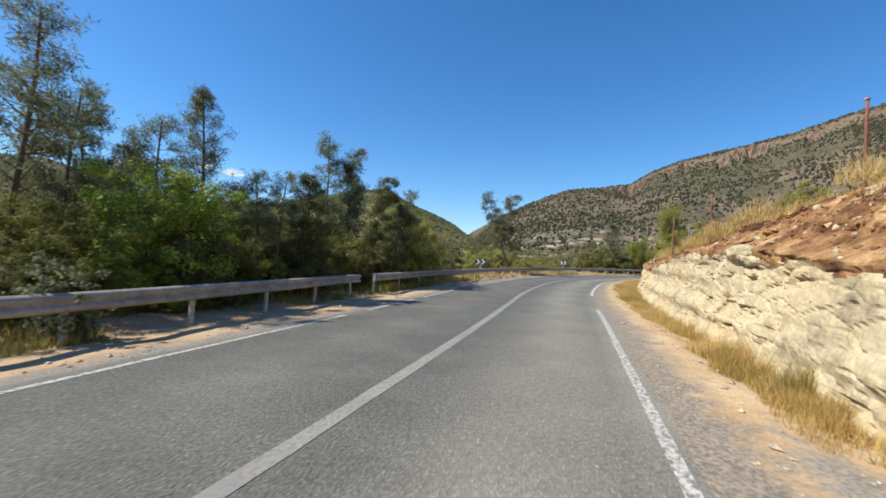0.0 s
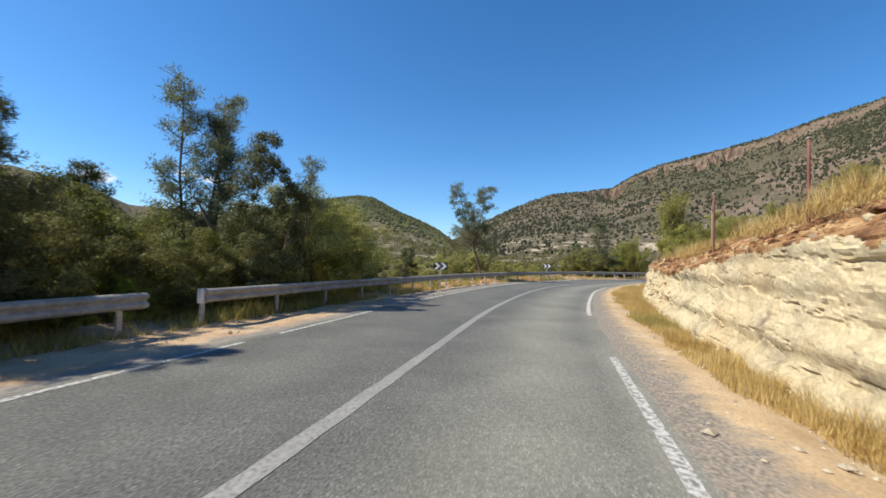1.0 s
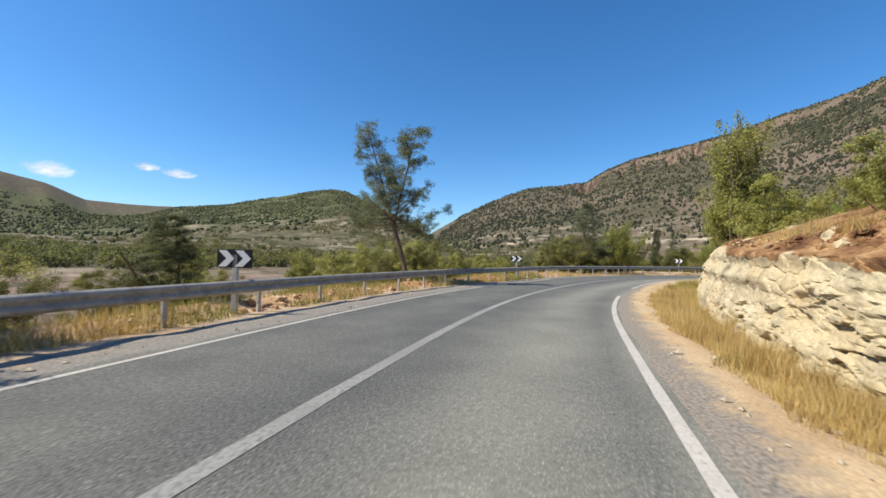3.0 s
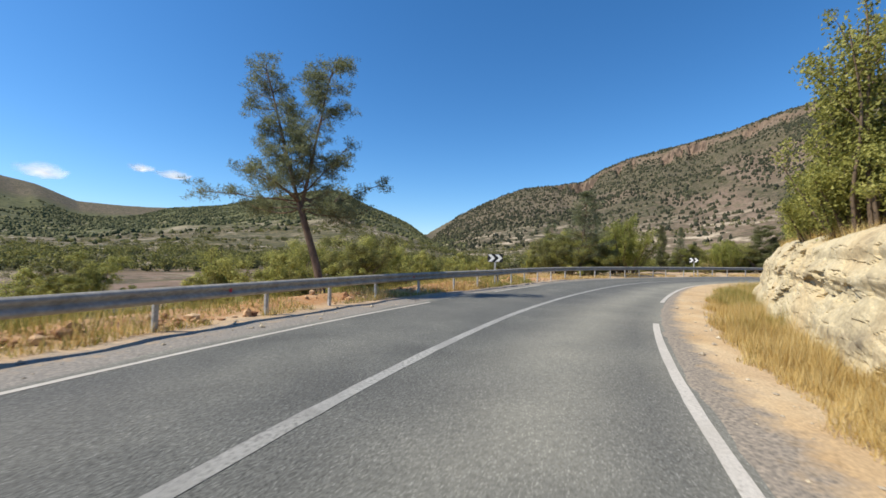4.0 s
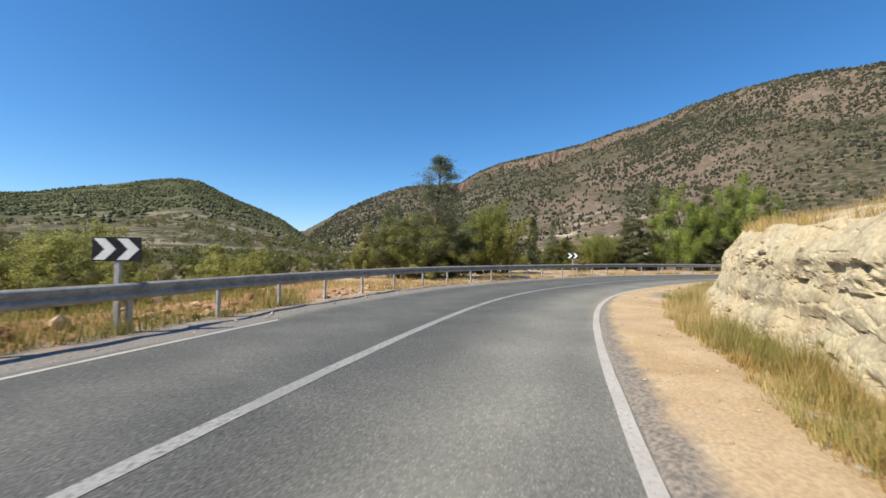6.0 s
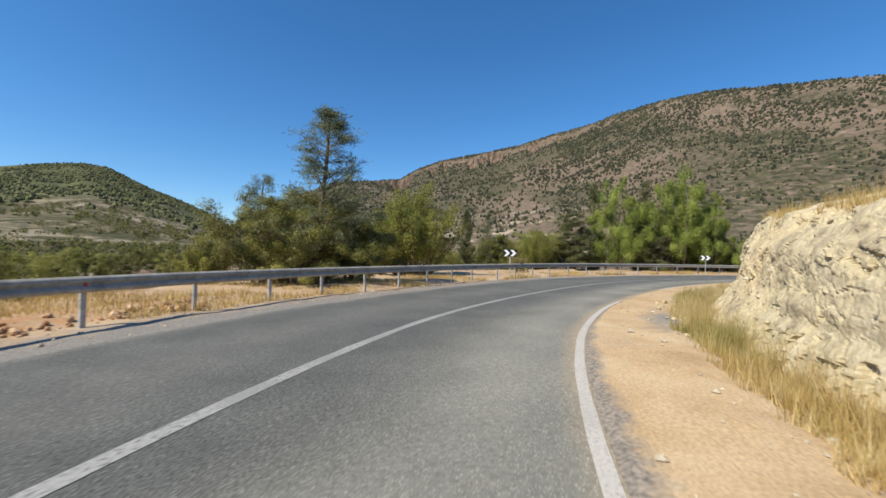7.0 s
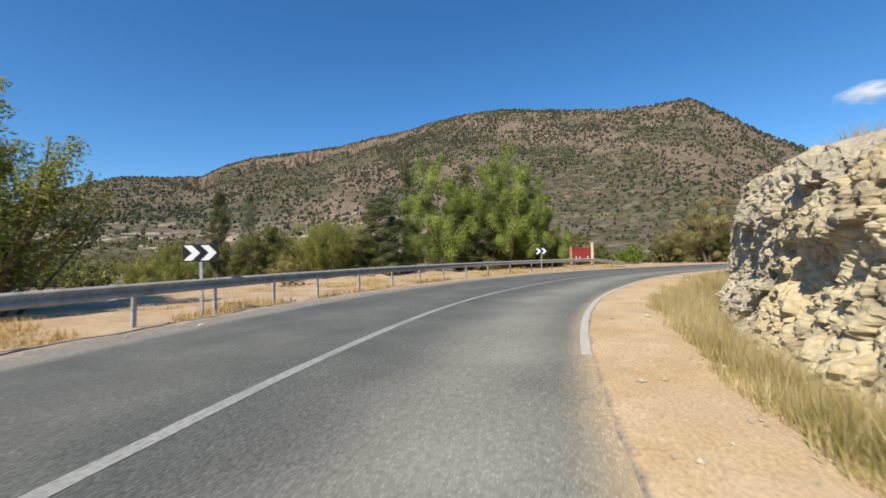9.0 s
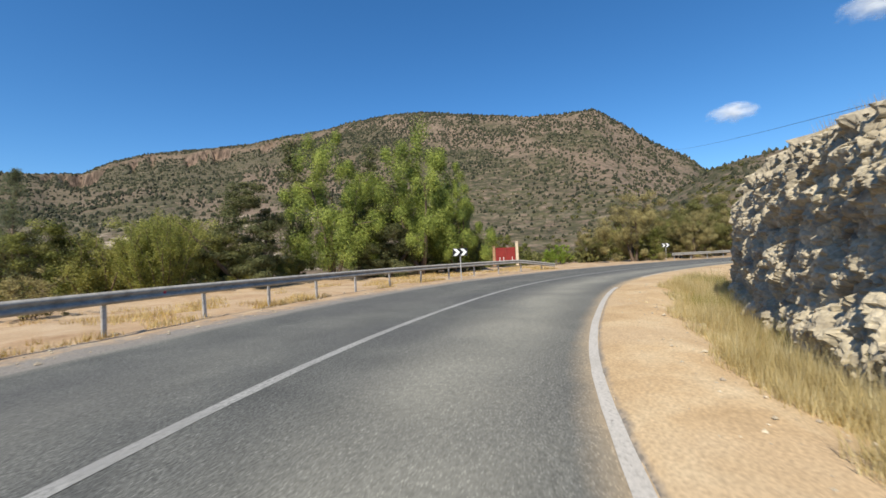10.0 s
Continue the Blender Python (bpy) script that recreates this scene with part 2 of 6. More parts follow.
DULL_PAINT = material("dull_road_paint", [(0.38, (0.15, 0.15, 0.14)), (0.46, (0.29, 0.287, 0.268)), (0.7, (0.39, 0.385, 0.355))], 22, 0.8, 0.002, 80, fine=0.16, fine_scale=110, detail=9, big=(0.9, (0.24, 0.236, 0.22), 0.7))
FADED_PAINT = material("faded_road_paint", [(0.38, (0.14, 0.138, 0.128)), (0.46, (0.24, 0.236, 0.218)), (0.7, (0.33, 0.324, 0.298))], 22, 0.8, 0.002, 80, fine=0.16, fine_scale=110, detail=9, big=(0.9, (0.21, 0.206, 0.19), 0.7))
WORN_PAINT = material("worn_paint", [(0.42, (0.17, 0.165, 0.15)), (0.52, (0.42, 0.41, 0.38)), (0.7, (0.58, 0.57, 0.53))], 16, 0.8, 0.002, 80, fine=0.2, detail=10)
DIRT = shoulder_material("pale_dirt", [(0.3, (0.38, 0.255, 0.13)), (0.5, (0.48, 0.34, 0.19)), (0.7, (0.55, 0.425, 0.265))], ((0.14, 0.125, 0.105), (0.36, 0.3, 0.235)), ((0.16, 0.15, 0.14), (0.36, 0.31, 0.25)))
SANDY = shoulder_material("sandy_dirt", [(0.3, (0.31, 0.2, 0.11)), (0.5, (0.41, 0.285, 0.17)), (0.7, (0.5, 0.385, 0.26))], ((0.15, 0.14, 0.125), (0.3, 0.27, 0.235)), ((0.3, 0.14, 0.06), (0.5, 0.29, 0.13)))
ROCK = material("cream_rock", [(0.3, (0.18, 0.15, 0.105)), (0.4, (0.34, 0.285, 0.185)), (0.52, (0.455, 0.385, 0.245)), (0.75, (0.52, 0.455, 0.315))], 1.3, 0.92, 0.03, 9, fine=0.16, fine_scale=16, big=(0.45, (0.53, 0.4, 0.22), 0.45))
GREY_ROCK = material("grey_cream_rock", [(0.3, (0.17, 0.145, 0.108)), (0.4, (0.31, 0.265, 0.19)), (0.52, (0.43, 0.37, 0.26)), (0.75, (0.52, 0.455, 0.335))], 1.6, 0.92, 0.04, 9, fine=0.2, fine_scale=16, big=(0.6, (0.3, 0.265, 0.21), 0.4))
BROWN_EARTH = material("brown_earth", [(0.4, (0.11, 0.05, 0.024)), (0.51, (0.26, 0.14, 0.06)), (0.63, (0.39, 0.25, 0.12)), (0.8, (0.52, 0.395, 0.225))], 1.2, 0.95, 0.05, 8, fine=0.25, fine_scale=20)
STONE = material("loose_stone", [(0.3, (0.32, 0.27, 0.2)), (0.5, (0.58, 0.5, 0.36)), (0.7, (0.7, 0.64, 0.5))], 2.0, 0.92, 0.03, 12, fine=0.2, fine_scale=25, per_object=0.35)
ROCK_BLOCK = material("rock_block", [(0.3, (0.27, 0.23, 0.165)), (0.5, (0.45, 0.39, 0.265)), (0.7, (0.54, 0.48, 0.35))], 2.0, 0.92, 0.03, 12, fine=0.2, fine_scale=20, per_object=0.35)
RED_STONE = material("orange_stone", [(0.3, (0.24, 0.12, 0.06)), (0.5, (0.42, 0.25, 0.13)), (0.7, (0.56, 0.4, 0.25))], 1.5, 0.92, 0.03, 14, fine=0.25, fine_scale=20, per_island=0.4)
STEEL = material("galvanised_steel", [(0.3, (0.25, 0.235, 0.205)), (0.6, (0.38, 0.36, 0.32))], 3.0, 0.75, 0.002, 40, metal=0.0, spec=0.2, fine=0.1, fine_scale=12)
POST = material("post_steel", [(0.3, (0.3, 0.3, 0.3)), (0.6, (0.5, 0.49, 0.47))], 4.0, 0.55, 0.002, 40, metal=0.4, fine=0.15, fine_scale=15)
RED = material("red_plastic", [(0.4, (0.5, 0.03, 0.05)), (0.6, (0.6, 0.05, 0.07))], 4.0, 0.4)
BLACK = material("black_sheet", [(0.4, (0.012, 0.012, 0.014)), (0.6, (0.025, 0.025, 0.028))], 4.0, 0.45)
WHITE = material("white_sheet", [(0.4, (0.72, 0.72, 0.7)), (0.6, (0.8, 0.8, 0.78))], 4.0, 0.5)
BARK = material("bark", [(0.3, (0.07, 0.05, 0.035)), (0.6, (0.17, 0.125, 0.09))], 4.0, 0.95, 0.03, 14, fine=0.3, fine_scale=22, stretch=(1, 1, 0.25))
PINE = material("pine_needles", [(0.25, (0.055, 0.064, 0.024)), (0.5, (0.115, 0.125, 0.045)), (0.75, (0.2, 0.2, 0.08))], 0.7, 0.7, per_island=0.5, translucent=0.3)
GREY_LEAF = material("grey_green_leaves", [(0.25, (0.1, 0.12, 0.06)), (0.5, (0.18, 0.205, 0.105)), (0.75, (0.28, 0.3, 0.165))], 0.7, 0.7, per_island=0.5, translucent=0.45)
LEAF = material("green_leaves", [(0.25, (0.075, 0.088, 0.018)), (0.5, (0.175, 0.187, 0.04)), (0.75, (0.31, 0.31, 0.075))], 0.6, 0.65, per_island=0.55, translucent=0.45)
OLIVE = material("olive_leaves", [(0.25, (0.078, 0.082, 0.025)), (0.5, (0.17, 0.172, 0.052)), (0.75, (0.3, 0.28, 0.095))], 0.6, 0.7, per_island=0.5, translucent=0.45)
PEPPER_LEAF = material("light_green_leaves", [(0.25, (0.085, 0.125, 0.022)), (0.5, (0.21, 0.265, 0.048)), (0.75, (0.4, 0.44, 0.09))], 0.5, 0.6, per_island=0.5, translucent=0.25)
BRIGHT_LEAF = material("bright_green_leaves", [(0.25, (0.12, 0.18, 0.025)), (0.5, (0.26, 0.35, 0.05)), (0.75, (0.42, 0.5, 0.09))], 0.5, 0.6, per_island=0.5, translucent=0.5)
DRY_LEAF = material("dry_leaves", [(0.25, (0.135, 0.112, 0.045)), (0.5, (0.275, 0.232, 0.09)), (0.75, (0.42, 0.36, 0.155))], 0.6, 0.8, per_island=0.5, translucent=0.25)
PALE_OLIVE = material("pale_olive_leaves", [(0.25, (0.18, 0.185, 0.045)), (0.5, (0.345, 0.345, 0.09)), (0.75, (0.51, 0.485, 0.16))], 0.6, 0.7, per_island=0.5, translucent=0.5)
FEATHERY = material("feathery_leaves", [(0.25, (0.135, 0.155, 0.036)), (0.5, (0.285, 0.305, 0.07)), (0.75, (0.46, 0.45, 0.125))], 0.6, 0.7, per_island=0.5, translucent=0.5)
STRAW = material("dry_grass", [(0.25, (0.34, 0.215, 0.065)), (0.5, (0.56, 0.4, 0.14)), (0.75, (0.72, 0.575, 0.28))], 0.5, 0.8, per_island=0.5, translucent=0.35)
PALE_STRAW = material("pale_dry_grass", [(0.25, (0.36, 0.275, 0.11)), (0.5, (0.56, 0.455, 0.22)), (0.75, (0.7, 0.61, 0.36))], 0.5, 0.8, per_island=0.5, translucent=0.35)
WEED = material("green_weed", [(0.25, (0.16, 0.16, 0.04)), (0.5, (0.3, 0.28, 0.075)), (0.75, (0.46, 0.4, 0.14))], 0.5, 0.8, per_island=0.5, translucent=0.35)
SHRUB = material("hill_shrub", [(0.25, (0.022, 0.025, 0.014)), (0.5, (0.04, 0.043, 0.022)), (0.75, (0.072, 0.07, 0.038))], 0.01, 0.9, per_island=0.6)
HILL_PINE = material("hill_pine", [(0.25, (0.05, 0.056, 0.022)), (0.5, (0.085, 0.092, 0.036)), (0.75, (0.14, 0.135, 0.055))], 0.01, 0.9, per_island=0.6)
CREAM = material("cream_render", [(0.3, (0.5, 0.4, 0.28)), (0.6, (0.64, 0.54, 0.4))], 3.0, 0.9, 0.005, 20, fine=0.1)
BROWN_POST = material("brown_render", [(0.3, (0.3, 0.17, 0.1)), (0.6, (0.42, 0.26, 0.16))], 3.0, 0.9, 0.005, 20, fine=0.15)
GATE_RED = material("red_paint", [(0.3, (0.17, 0.02, 0.018)), (0.6, (0.26, 0.03, 0.025))], 3.0, 0.55, 0.003, 20, fine=0.15)

# ---------------------------------------------------------------- the road's line
CENTRE = np.array([(-13.5, -36), (-7.3, -16), (-4.0, -5.5), (-1.3, 3.0), (1.0, 10.3), (4.1, 20.6), (7.3, 29.1), (10.6, 36.4), (14.4, 42.8), (20.5, 50.9), (27.0, 57.7),
                   (33.8, 62.1), (41.0, 65.5), (48.5, 67.8), (56, 68.6), (64, 68.4), (73, 66.2), (81, 62.6), (90, 57.0), (98, 50.0), (106, 41), (113, 30)], float)


def spline(x, y, q):
    n, h = len(x), np.diff(x)
    a, b = np.eye(n), np.zeros(n)
    for i in range(1, n - 1):
        a[i, i - 1], a[i, i], a[i, i + 1] = h[i - 1], 2 * (h[i - 1] + h[i]), h[i]
        b[i] = 6 * ((y[i + 1] - y[i]) / h[i] - (y[i] - y[i - 1]) / h[i - 1])
    m = np.linalg.solve(a, b)
    k = np.clip(np.searchsorted(x, q) - 1, 0, n - 2)
    t, hh = q - x[k], h[k]
    return y[k] + t * ((y[k + 1] - y[k]) / hh - hh * (2 * m[k] + m[k + 1]) / 6) + t * t * m[k] / 2 + t ** 3 * (m[k + 1] - m[k]) / (6 * hh)


_d = np.r_[0, np.cumsum(np.linalg.norm(np.diff(CENTRE, axis=0), axis=1))]
_q = np.linspace(0, _d[-1], 2000)
LINE = np.stack([spline(_d, CENTRE[:, 0], _q), spline(_d, CENTRE[:, 1], _q)], 1)
ARC = np.r_[0, np.cumsum(np.linalg.norm(np.diff(LINE, axis=0), axis=1))]
_t = np.gradient(LINE, ARC, axis=0)
_k = np.hanning(61)
_k /= _k.sum()
_t = np.stack([np.convolve(np.pad(_t[:, i], 30, mode="edge"), _k, "valid") for i in (0, 1)], 1)
TANGENT = _t / np.linalg.norm(_t, axis=1)[:, None]
RIGHT = np.stack([TANGENT[:, 1], -TANGENT[:, 0]], 1)
LAST = ARC[-1]


def at(s, off):
    """Plan place at arc length s, off metres right of the centre line."""
    s, off = np.broadcast_arrays(np.asarray(s, float), np.asarray(off, float))
    x = np.interp(s, ARC, LINE[:, 0]) + off * np.interp(s, ARC, RIGHT[:, 0])
    y = np.interp(s, ARC, LINE[:, 1]) + off * np.interp(s, ARC, RIGHT[:, 1])
    return x, y


def place(s, off, z=0.0):
    x, y = at(s, off)
    return Vector((float(x), float(y), z))


def heading(s):
    """Degrees, anticlockwise from +y, of the road's direction."""
    return math.degrees(math.atan2(-np.interp(s, ARC, TANGENT[:, 0]), np.interp(s, ARC, TANGENT[:, 1])))


def road_frame(x, y):
    """Arc length and offset of plan points."""
    x, y = np.ravel(x), np.ravel(y)
    pts = LINE[::8]
    s, o = np.empty(len(x)), np.empty(len(x))
    for a in range(0, len(x), 20000):
        sl = slice(a, a + 20000)
        d2 = (x[sl, None] - pts[None, :, 0]) ** 2 + (y[sl, None] - pts[None, :, 1]) ** 2
        i = np.argmin(d2, axis=1) * 8
        dx, dy = x[sl] - LINE[i, 0], y[sl] - LINE[i, 1]
        along = dx * TANGENT[i, 0] + dy * TANGENT[i, 1]
        side = dx * RIGHT[i, 0] + dy * RIGHT[i, 1]
        s[sl] = ARC[i] + along
        o[sl] = np.sign(side) * np.sqrt(dx * dx + dy * dy - np.where(np.abs(along) < 3, along ** 2, 0) + 1e-9)
    return s, o


def edge_right(s):
    return np.interp(s, [0, 46, 54, 62, 70, 78, 94, 102, 110, 118, 126, 134, 142, 160, 207], [3.05, 3.02, 3.13, 3.21, 3.32, 3.34, 3.28, 3.33, 3.32, 3.64, 3.94, 4.12, 4.2, 4.0, 3.7])


def grass_edge(s):
    return np.interp(s, [0, 45, 57, 76, 83, 87, 98, 104, 112, 116, 126, 132, 143, 207], [4.5, 4.45, 4.4, 4.4, 4.5, 4.6, 4.97, 5.15, 4.9, 4.95, 5.35, 5.5, 5.7, 7.0])


def ditch(s):
    """How deep the ground falls between the shoulder and the cutting's foot."""
    return np.interp(s, [0, 45, 60, 85, 100, 112, 120, 130, 140, 150, 170], [0.15, 0.2, 0.35, 0.42, 0.48, 0.55, 0.7, 0.92, 0.85, 0.5, 0.0])


def edge_left(s):
    return -np.interp(s, [0, 45, 56, 70, 90, 110, 130, 200], [3.42, 3.4, 3.2, 3.25, 3.35, 3.8, 4.4, 4.6])


def rail_off(s):
    return -np.interp(s, [0, 43, 52, 54, 66, 78, 84, 88, 92, 95, 105, 110, 116, 121, 125, 128, 131, 136, 142, 150, 160, 170, 207], [5.3, 5.35, 5.6, 5.5, 5.2, 5.4, 5.45, 5.2, 5.0, 5.3, 5.95, 6.0, 6.1, 6.25, 6.45, 6.55, 6.9, 7.4, 7.9, 8.3, 8.3, 7.9, 6.6])


def foot(s):
    """Offset of the cutting's foot."""
    return np.interp(s, [0, 45, 60, 85, 97, 110, 120, 127, 131, 136, 141, 150, 207], [5.6, 5.6, 5.95, 6.35, 6.75, 6.6, 6.95, 7.7, 7.85, 7.95, 7.85, 9.5, 12])


def apron(s):
    """How far the broken rock spreads out at the cutting's base."""
    return np.interp(s, [0, 45, 98, 104, 110, 118, 126, 132, 138, 143], [0.15, 0.15, 0.15, 0.3, 0.55, 0.55, 0.4, 0.25, 0.1, 0.0])


def cut_top(s):
    """Height of the cutting's upper edge."""
    return np.interp(s, [0, 40, 48, 54, 60, 67, 80, 86, 91, 97, 104, 107, 113, 120, 126, 131, 136, 140, 147, 156, 207], [3.4, 3.5, 3.35, 3.05, 2.55, 2.25, 2.05, 2.1, 2.3, 2.25, 2.35, 2.5, 2.8, 2.92, 3.25, 3.45, 3.75, 3.65, 3.3, 0.6, 0.2])


def seam(s):
    """Height at which the cream rock ends and the brown earth begins."""
    return np.interp(s, [0, 40, 45, 50, 55, 60, 65, 70, 75, 80, 207], [1.7, 1.6, 1.75, 2.2, 2.1, 1.75, 1.5, 1.62, 1.8, 2.05, 9.0])


def bank_slope(s):
    return np.interp(s, [0, 60, 78, 90, 104, 120, 140, 207], [0.34, 0.42, 0.40, 0.25, 0.2, 0.25, 0.25, 0.1])


# ---------------------------------------------------------------- land
HUB = np.array((30.0, 50.0))
MOUNTAIN = ([-180, -4, 1, 3.4, 6.4, 8.7, 10.9, 13.4, 16, 20.5, 23.8, 26.2, 29.2, 33.7, 40, 44, 49.5, 52, 57.7, 62.5, 68, 76, 80, 84.7, 86.9, 88.4, 91.4, 94.8, 95.8, 100, 110, 180],
            [0, 0, 2, 3.8, 5.5, 6.8, 7.8, 8.8, 9.7, 10.05, 10.4, 11.8, 12.95, 13.85, 15.0, 16.1, 17.25, 18.0, 19.1, 19.3, 18.8, 17.8, 17.6, 17.6, 16.1, 15.0, 12.5, 10.4, 9.1, 7, 4, 0])
LEFT_HILL = ([-180, -60, -40, -32, -28.8, -24, -20, -16, -11.8, -9.7, -7.8, -5.6, -2.5, 0, 3, 6, 180], [2, 2, 2.5, 4.2, 5.4, 6.0, 7.0, 8.05, 8.95, 8.85, 8.05, 7.0, 5.8, 4.55, 2.5, 0.5, 0])
FAR_HILL = ([-180, -90, -60, -46, -40, -37, -34, -29, -20, -10, 0, 4, 10, 180], [6, 6, 7, 8.2, 6.8, 5.5, 5.3, 5.4, 5, 4, 3.4, 3.5, 3, 3])
NEAR_SPUR = ([-180, -150, 80, 95.5, 99, 103, 110, 125, 150, 180], [10, 0, 0, 8.6, 9.3, 9.8, 10.4, 11, 11, 10])
CREST = ([-180, 3, 7, 30, 45, 60, 80, 100, 180], [1300, 1300, 2600, 2600, 2000, 1250, 1000, 900, 900])


def cliff_line(az):
    """Where, between foot and crest, the rock band under the ridge stands, and how tall it is there."""
    col = fbm(xyz(az * 2.4, 0, 0), 4, 15)
    return 0.955 + 0.022 * np.sin(az * 0.9) + 0.05 * (col - 0.5), np.interp(az, [19, 23, 34, 42, 52], [0, 1, 0.8, 0.45, 0]) * (0.35 + 1.2 * smooth(0.35, 0.6, fbm(xyz(az * 1.1, 3, 0), 3, 16)))


def land(x, y):
    """Height of the ground at plan points."""
    x, y = np.ravel(np.asarray(x, float)), np.ravel(np.asarray(y, float))
    dx, dy = x - HUB[0], y - HUB[1]
    r = np.hypot(dx, dy)
    az = np.degrees(np.arctan2(dx, dy))
    rough = fbm(xyz(x / 90, y / 90, 0), 5, 3) - 0.5
    ridge = fbm(xyz(az / 2.2, r / 400, 0), 4, 9) - 0.5
    z = np.zeros_like(x)

    def layer(table, r_top, r_foot, power, cliff=0.0):
        el = np.interp(az, *table)
        r_top = np.interp(az, *r_top) if isinstance(r_top, tuple) else r_top
        u = (r - r_foot) / (r_top - r_foot)
        up = np.clip(u, 0, 1) ** power
        if cliff:
            edge, face = cliff_line(az)
            up = up * (1 - cliff * face * smooth(0.6, 0.92, u) * (1 - smooth(edge - 0.012, edge, u)))
        gone = smooth(1.06, 1.8, u)
        h = r_top * np.tan(np.radians(el)) * up * (1 - 0.6 * gone)
        return h * (1 + 0.35 * ridge * up * (1 - np.clip(u, 0, 1)) * 2)

    hills = np.maximum.reduce([layer(MOUNTAIN, ([-180, 10, 30, 45, 60, 80, 100, 180], [2600, 2600, 2600, 2000, 1250, 1000, 900, 900]), 170, 1.35, 0.075), layer(LEFT_HILL, 1300, 110, 1.3), layer(FAR_HILL, 1900, 500, 1.3), layer(NEAR_SPUR, 330, 120, 1.1)])
    hills = hills + rough * np.clip((r - 60) / 200, 0, 1) * np.where(az > 3, 9 - 5 * smooth(0.6, 0.9, r / np.interp(az, *CREST)), 7)
    s, o = road_frame(x, y)
    near = 1 - smooth(70, 160, r)
    f, top = foot(s), cut_top(s)
    inner = np.where(o > 0, smooth(f + 0.9, f + 2.4, o) * top + np.clip(o - f - 2.4, 0, 25) * bank_slope(s) - 0.15, 0.0)
    flat = np.interp(s, [0, 88, 104, 112, 207], [1.6, 1.8, 5.0, 9.0, 11.0])
    drop = np.interp(s, [0, 60, 100, 125, 207], [2.6, 2.6, 2.0, 0.7, 0.3])
    below = rail_off(s) - flat
    inner = np.where(o < 0, -drop * smooth(0, 7, below - o), inner)
    inner = inner + np.where((o > f + 2) | (o < below - 1), rough * 1.2, 0.0) - 0.10 - 0.3 * ((o > rail_off(s) - 14.5) & (o < f + 0.9)) - 0.8 * ((o > 1) & (o < f + 0.9))
    return np.where(r > 160, hills, near * inner + (1 - near) * np.maximum(hills, -3)) - 0.0


def build_ground():
    a = np.radians(np.concatenate([np.linspace(-65, 118, 700), np.linspace(118, 295, 150)[1:-1]]))
    na = len(a)
    k1, k2, k3, k4 = (np.geomspace(3, 150, 70)[:, None], np.linspace(0, 1, 150)[:, None], np.linspace(0, 1, 46)[1:, None], np.linspace(0, 1, 12)[1:, None])
    crest = np.interp((np.degrees(a) + 180) % 360 - 180, *CREST)[None]
    rr = np.concatenate([k1 + 0 * crest, 156 * (0.9 * crest / 156) ** k2, crest * (0.9 + 0.13 * k3), 1.03 * crest * (4200 / (1.03 * crest)) ** k4])
    aa = np.repeat(a[None], len(rr), 0)
    x, y = HUB[0] + rr * np.sin(aa), HUB[1] + rr * np.cos(aa)
    z = land(x, y)
    v = xyz(x, y, z.reshape(x.shape))
    nr = len(rr)
    i, j = np.meshgrid(np.arange(nr - 1), np.arange(na), indexing="ij")
    k = (j + 1) % na
    quads = np.stack([i * na + j, (i + 1) * na + j, (i + 1) * na + k, i * na + k], -1).reshape(-1, 4)[:, ::-1]
    centre = np.stack([np.arange(na), (np.arange(na) + 1) % na, np.full(na, len(v))], 1)
    v = np.concatenate([v, [[HUB[0], HUB[1], float(land(HUB[0], HUB[1])[0])]]])
    me = mesh_of("ground", v, [quads, centre], HILL, True)
    dx, dy = v[:, 0] - HUB[0], v[:, 1] - HUB[1]
    az, r = np.degrees(np.arctan2(dx, dy)), np.hypot(dx, dy)
    u = r / np.interp(az, *CREST)
    belt = smooth(0.44, 0.58, fbm(xyz(az / 9 + 2.5 * u, u * 4, 0), 4, 23)) * np.interp(az, [6, 14, 24, 34, 60, 66, 88, 100], [0, 0.5, 0.9, 0.95, 0.7, 0.95, 1.0, 0.6])
    wood = np.interp(az, [-180, -70, 4, 14, 22, 27, 32, 88, 94, 130, 180], [0.5, 0.85, 0.85, 0.75, 0.7, 0.45, 0.1, 0.1, 0.35, 0.35, 0.3]) * np.where(az > 88, 1.0, smooth(280, 480, r)) + belt * smooth(0.1, 0.3, u) * (1 - smooth(0.88, 0.95, u))
    wood = np.maximum(wood, np.interp(az, [50, 62, 98, 104], [0, 0.9, 0.9, 0.3]) * (1 - smooth(0.3, 0.5, u)) * smooth(90, 140, r))
    edge, tall = cliff_line(az)
    wood = np.maximum(wood, 0.7 * smooth(edge + 0.002, edge + 0.008, u) * np.where((az > 18) & (az < 66), 1.0, 0.3))
    face = np.clip(tall, 0, 1) * smooth(edge - 0.022, edge - 0.01, u) * (1 - smooth(edge, edge + 0.008, u))
    for key, val in (("wooded", np.clip(wood, 0, 1)), ("cliff", face * 0.85), ("chalky", np.interp(az, [-180, -60, 0, 12, 45, 58, 180], [0.3, 0.4, 0.6, 1, 1, 0.12, 0.12])), ("pines", np.where(az < 5, 1.0, 0.0) * smooth(380, 620, r) * (1 - smooth(1330, 1420, r))), ("fields", (1 - smooth(330, 480, r)) * smooth(70, 110, r) * np.interp(az, [-80, -60, 10, 30, 60], [1, 1, 0.9, 0.4, 0]))):
        me.attributes.new(key, "FLOAT", "POINT").data.foreach_set("value", val.astype(np.float32))
    return structure("ground", me, "dry valley floor rising to scrub-covered brown hills")


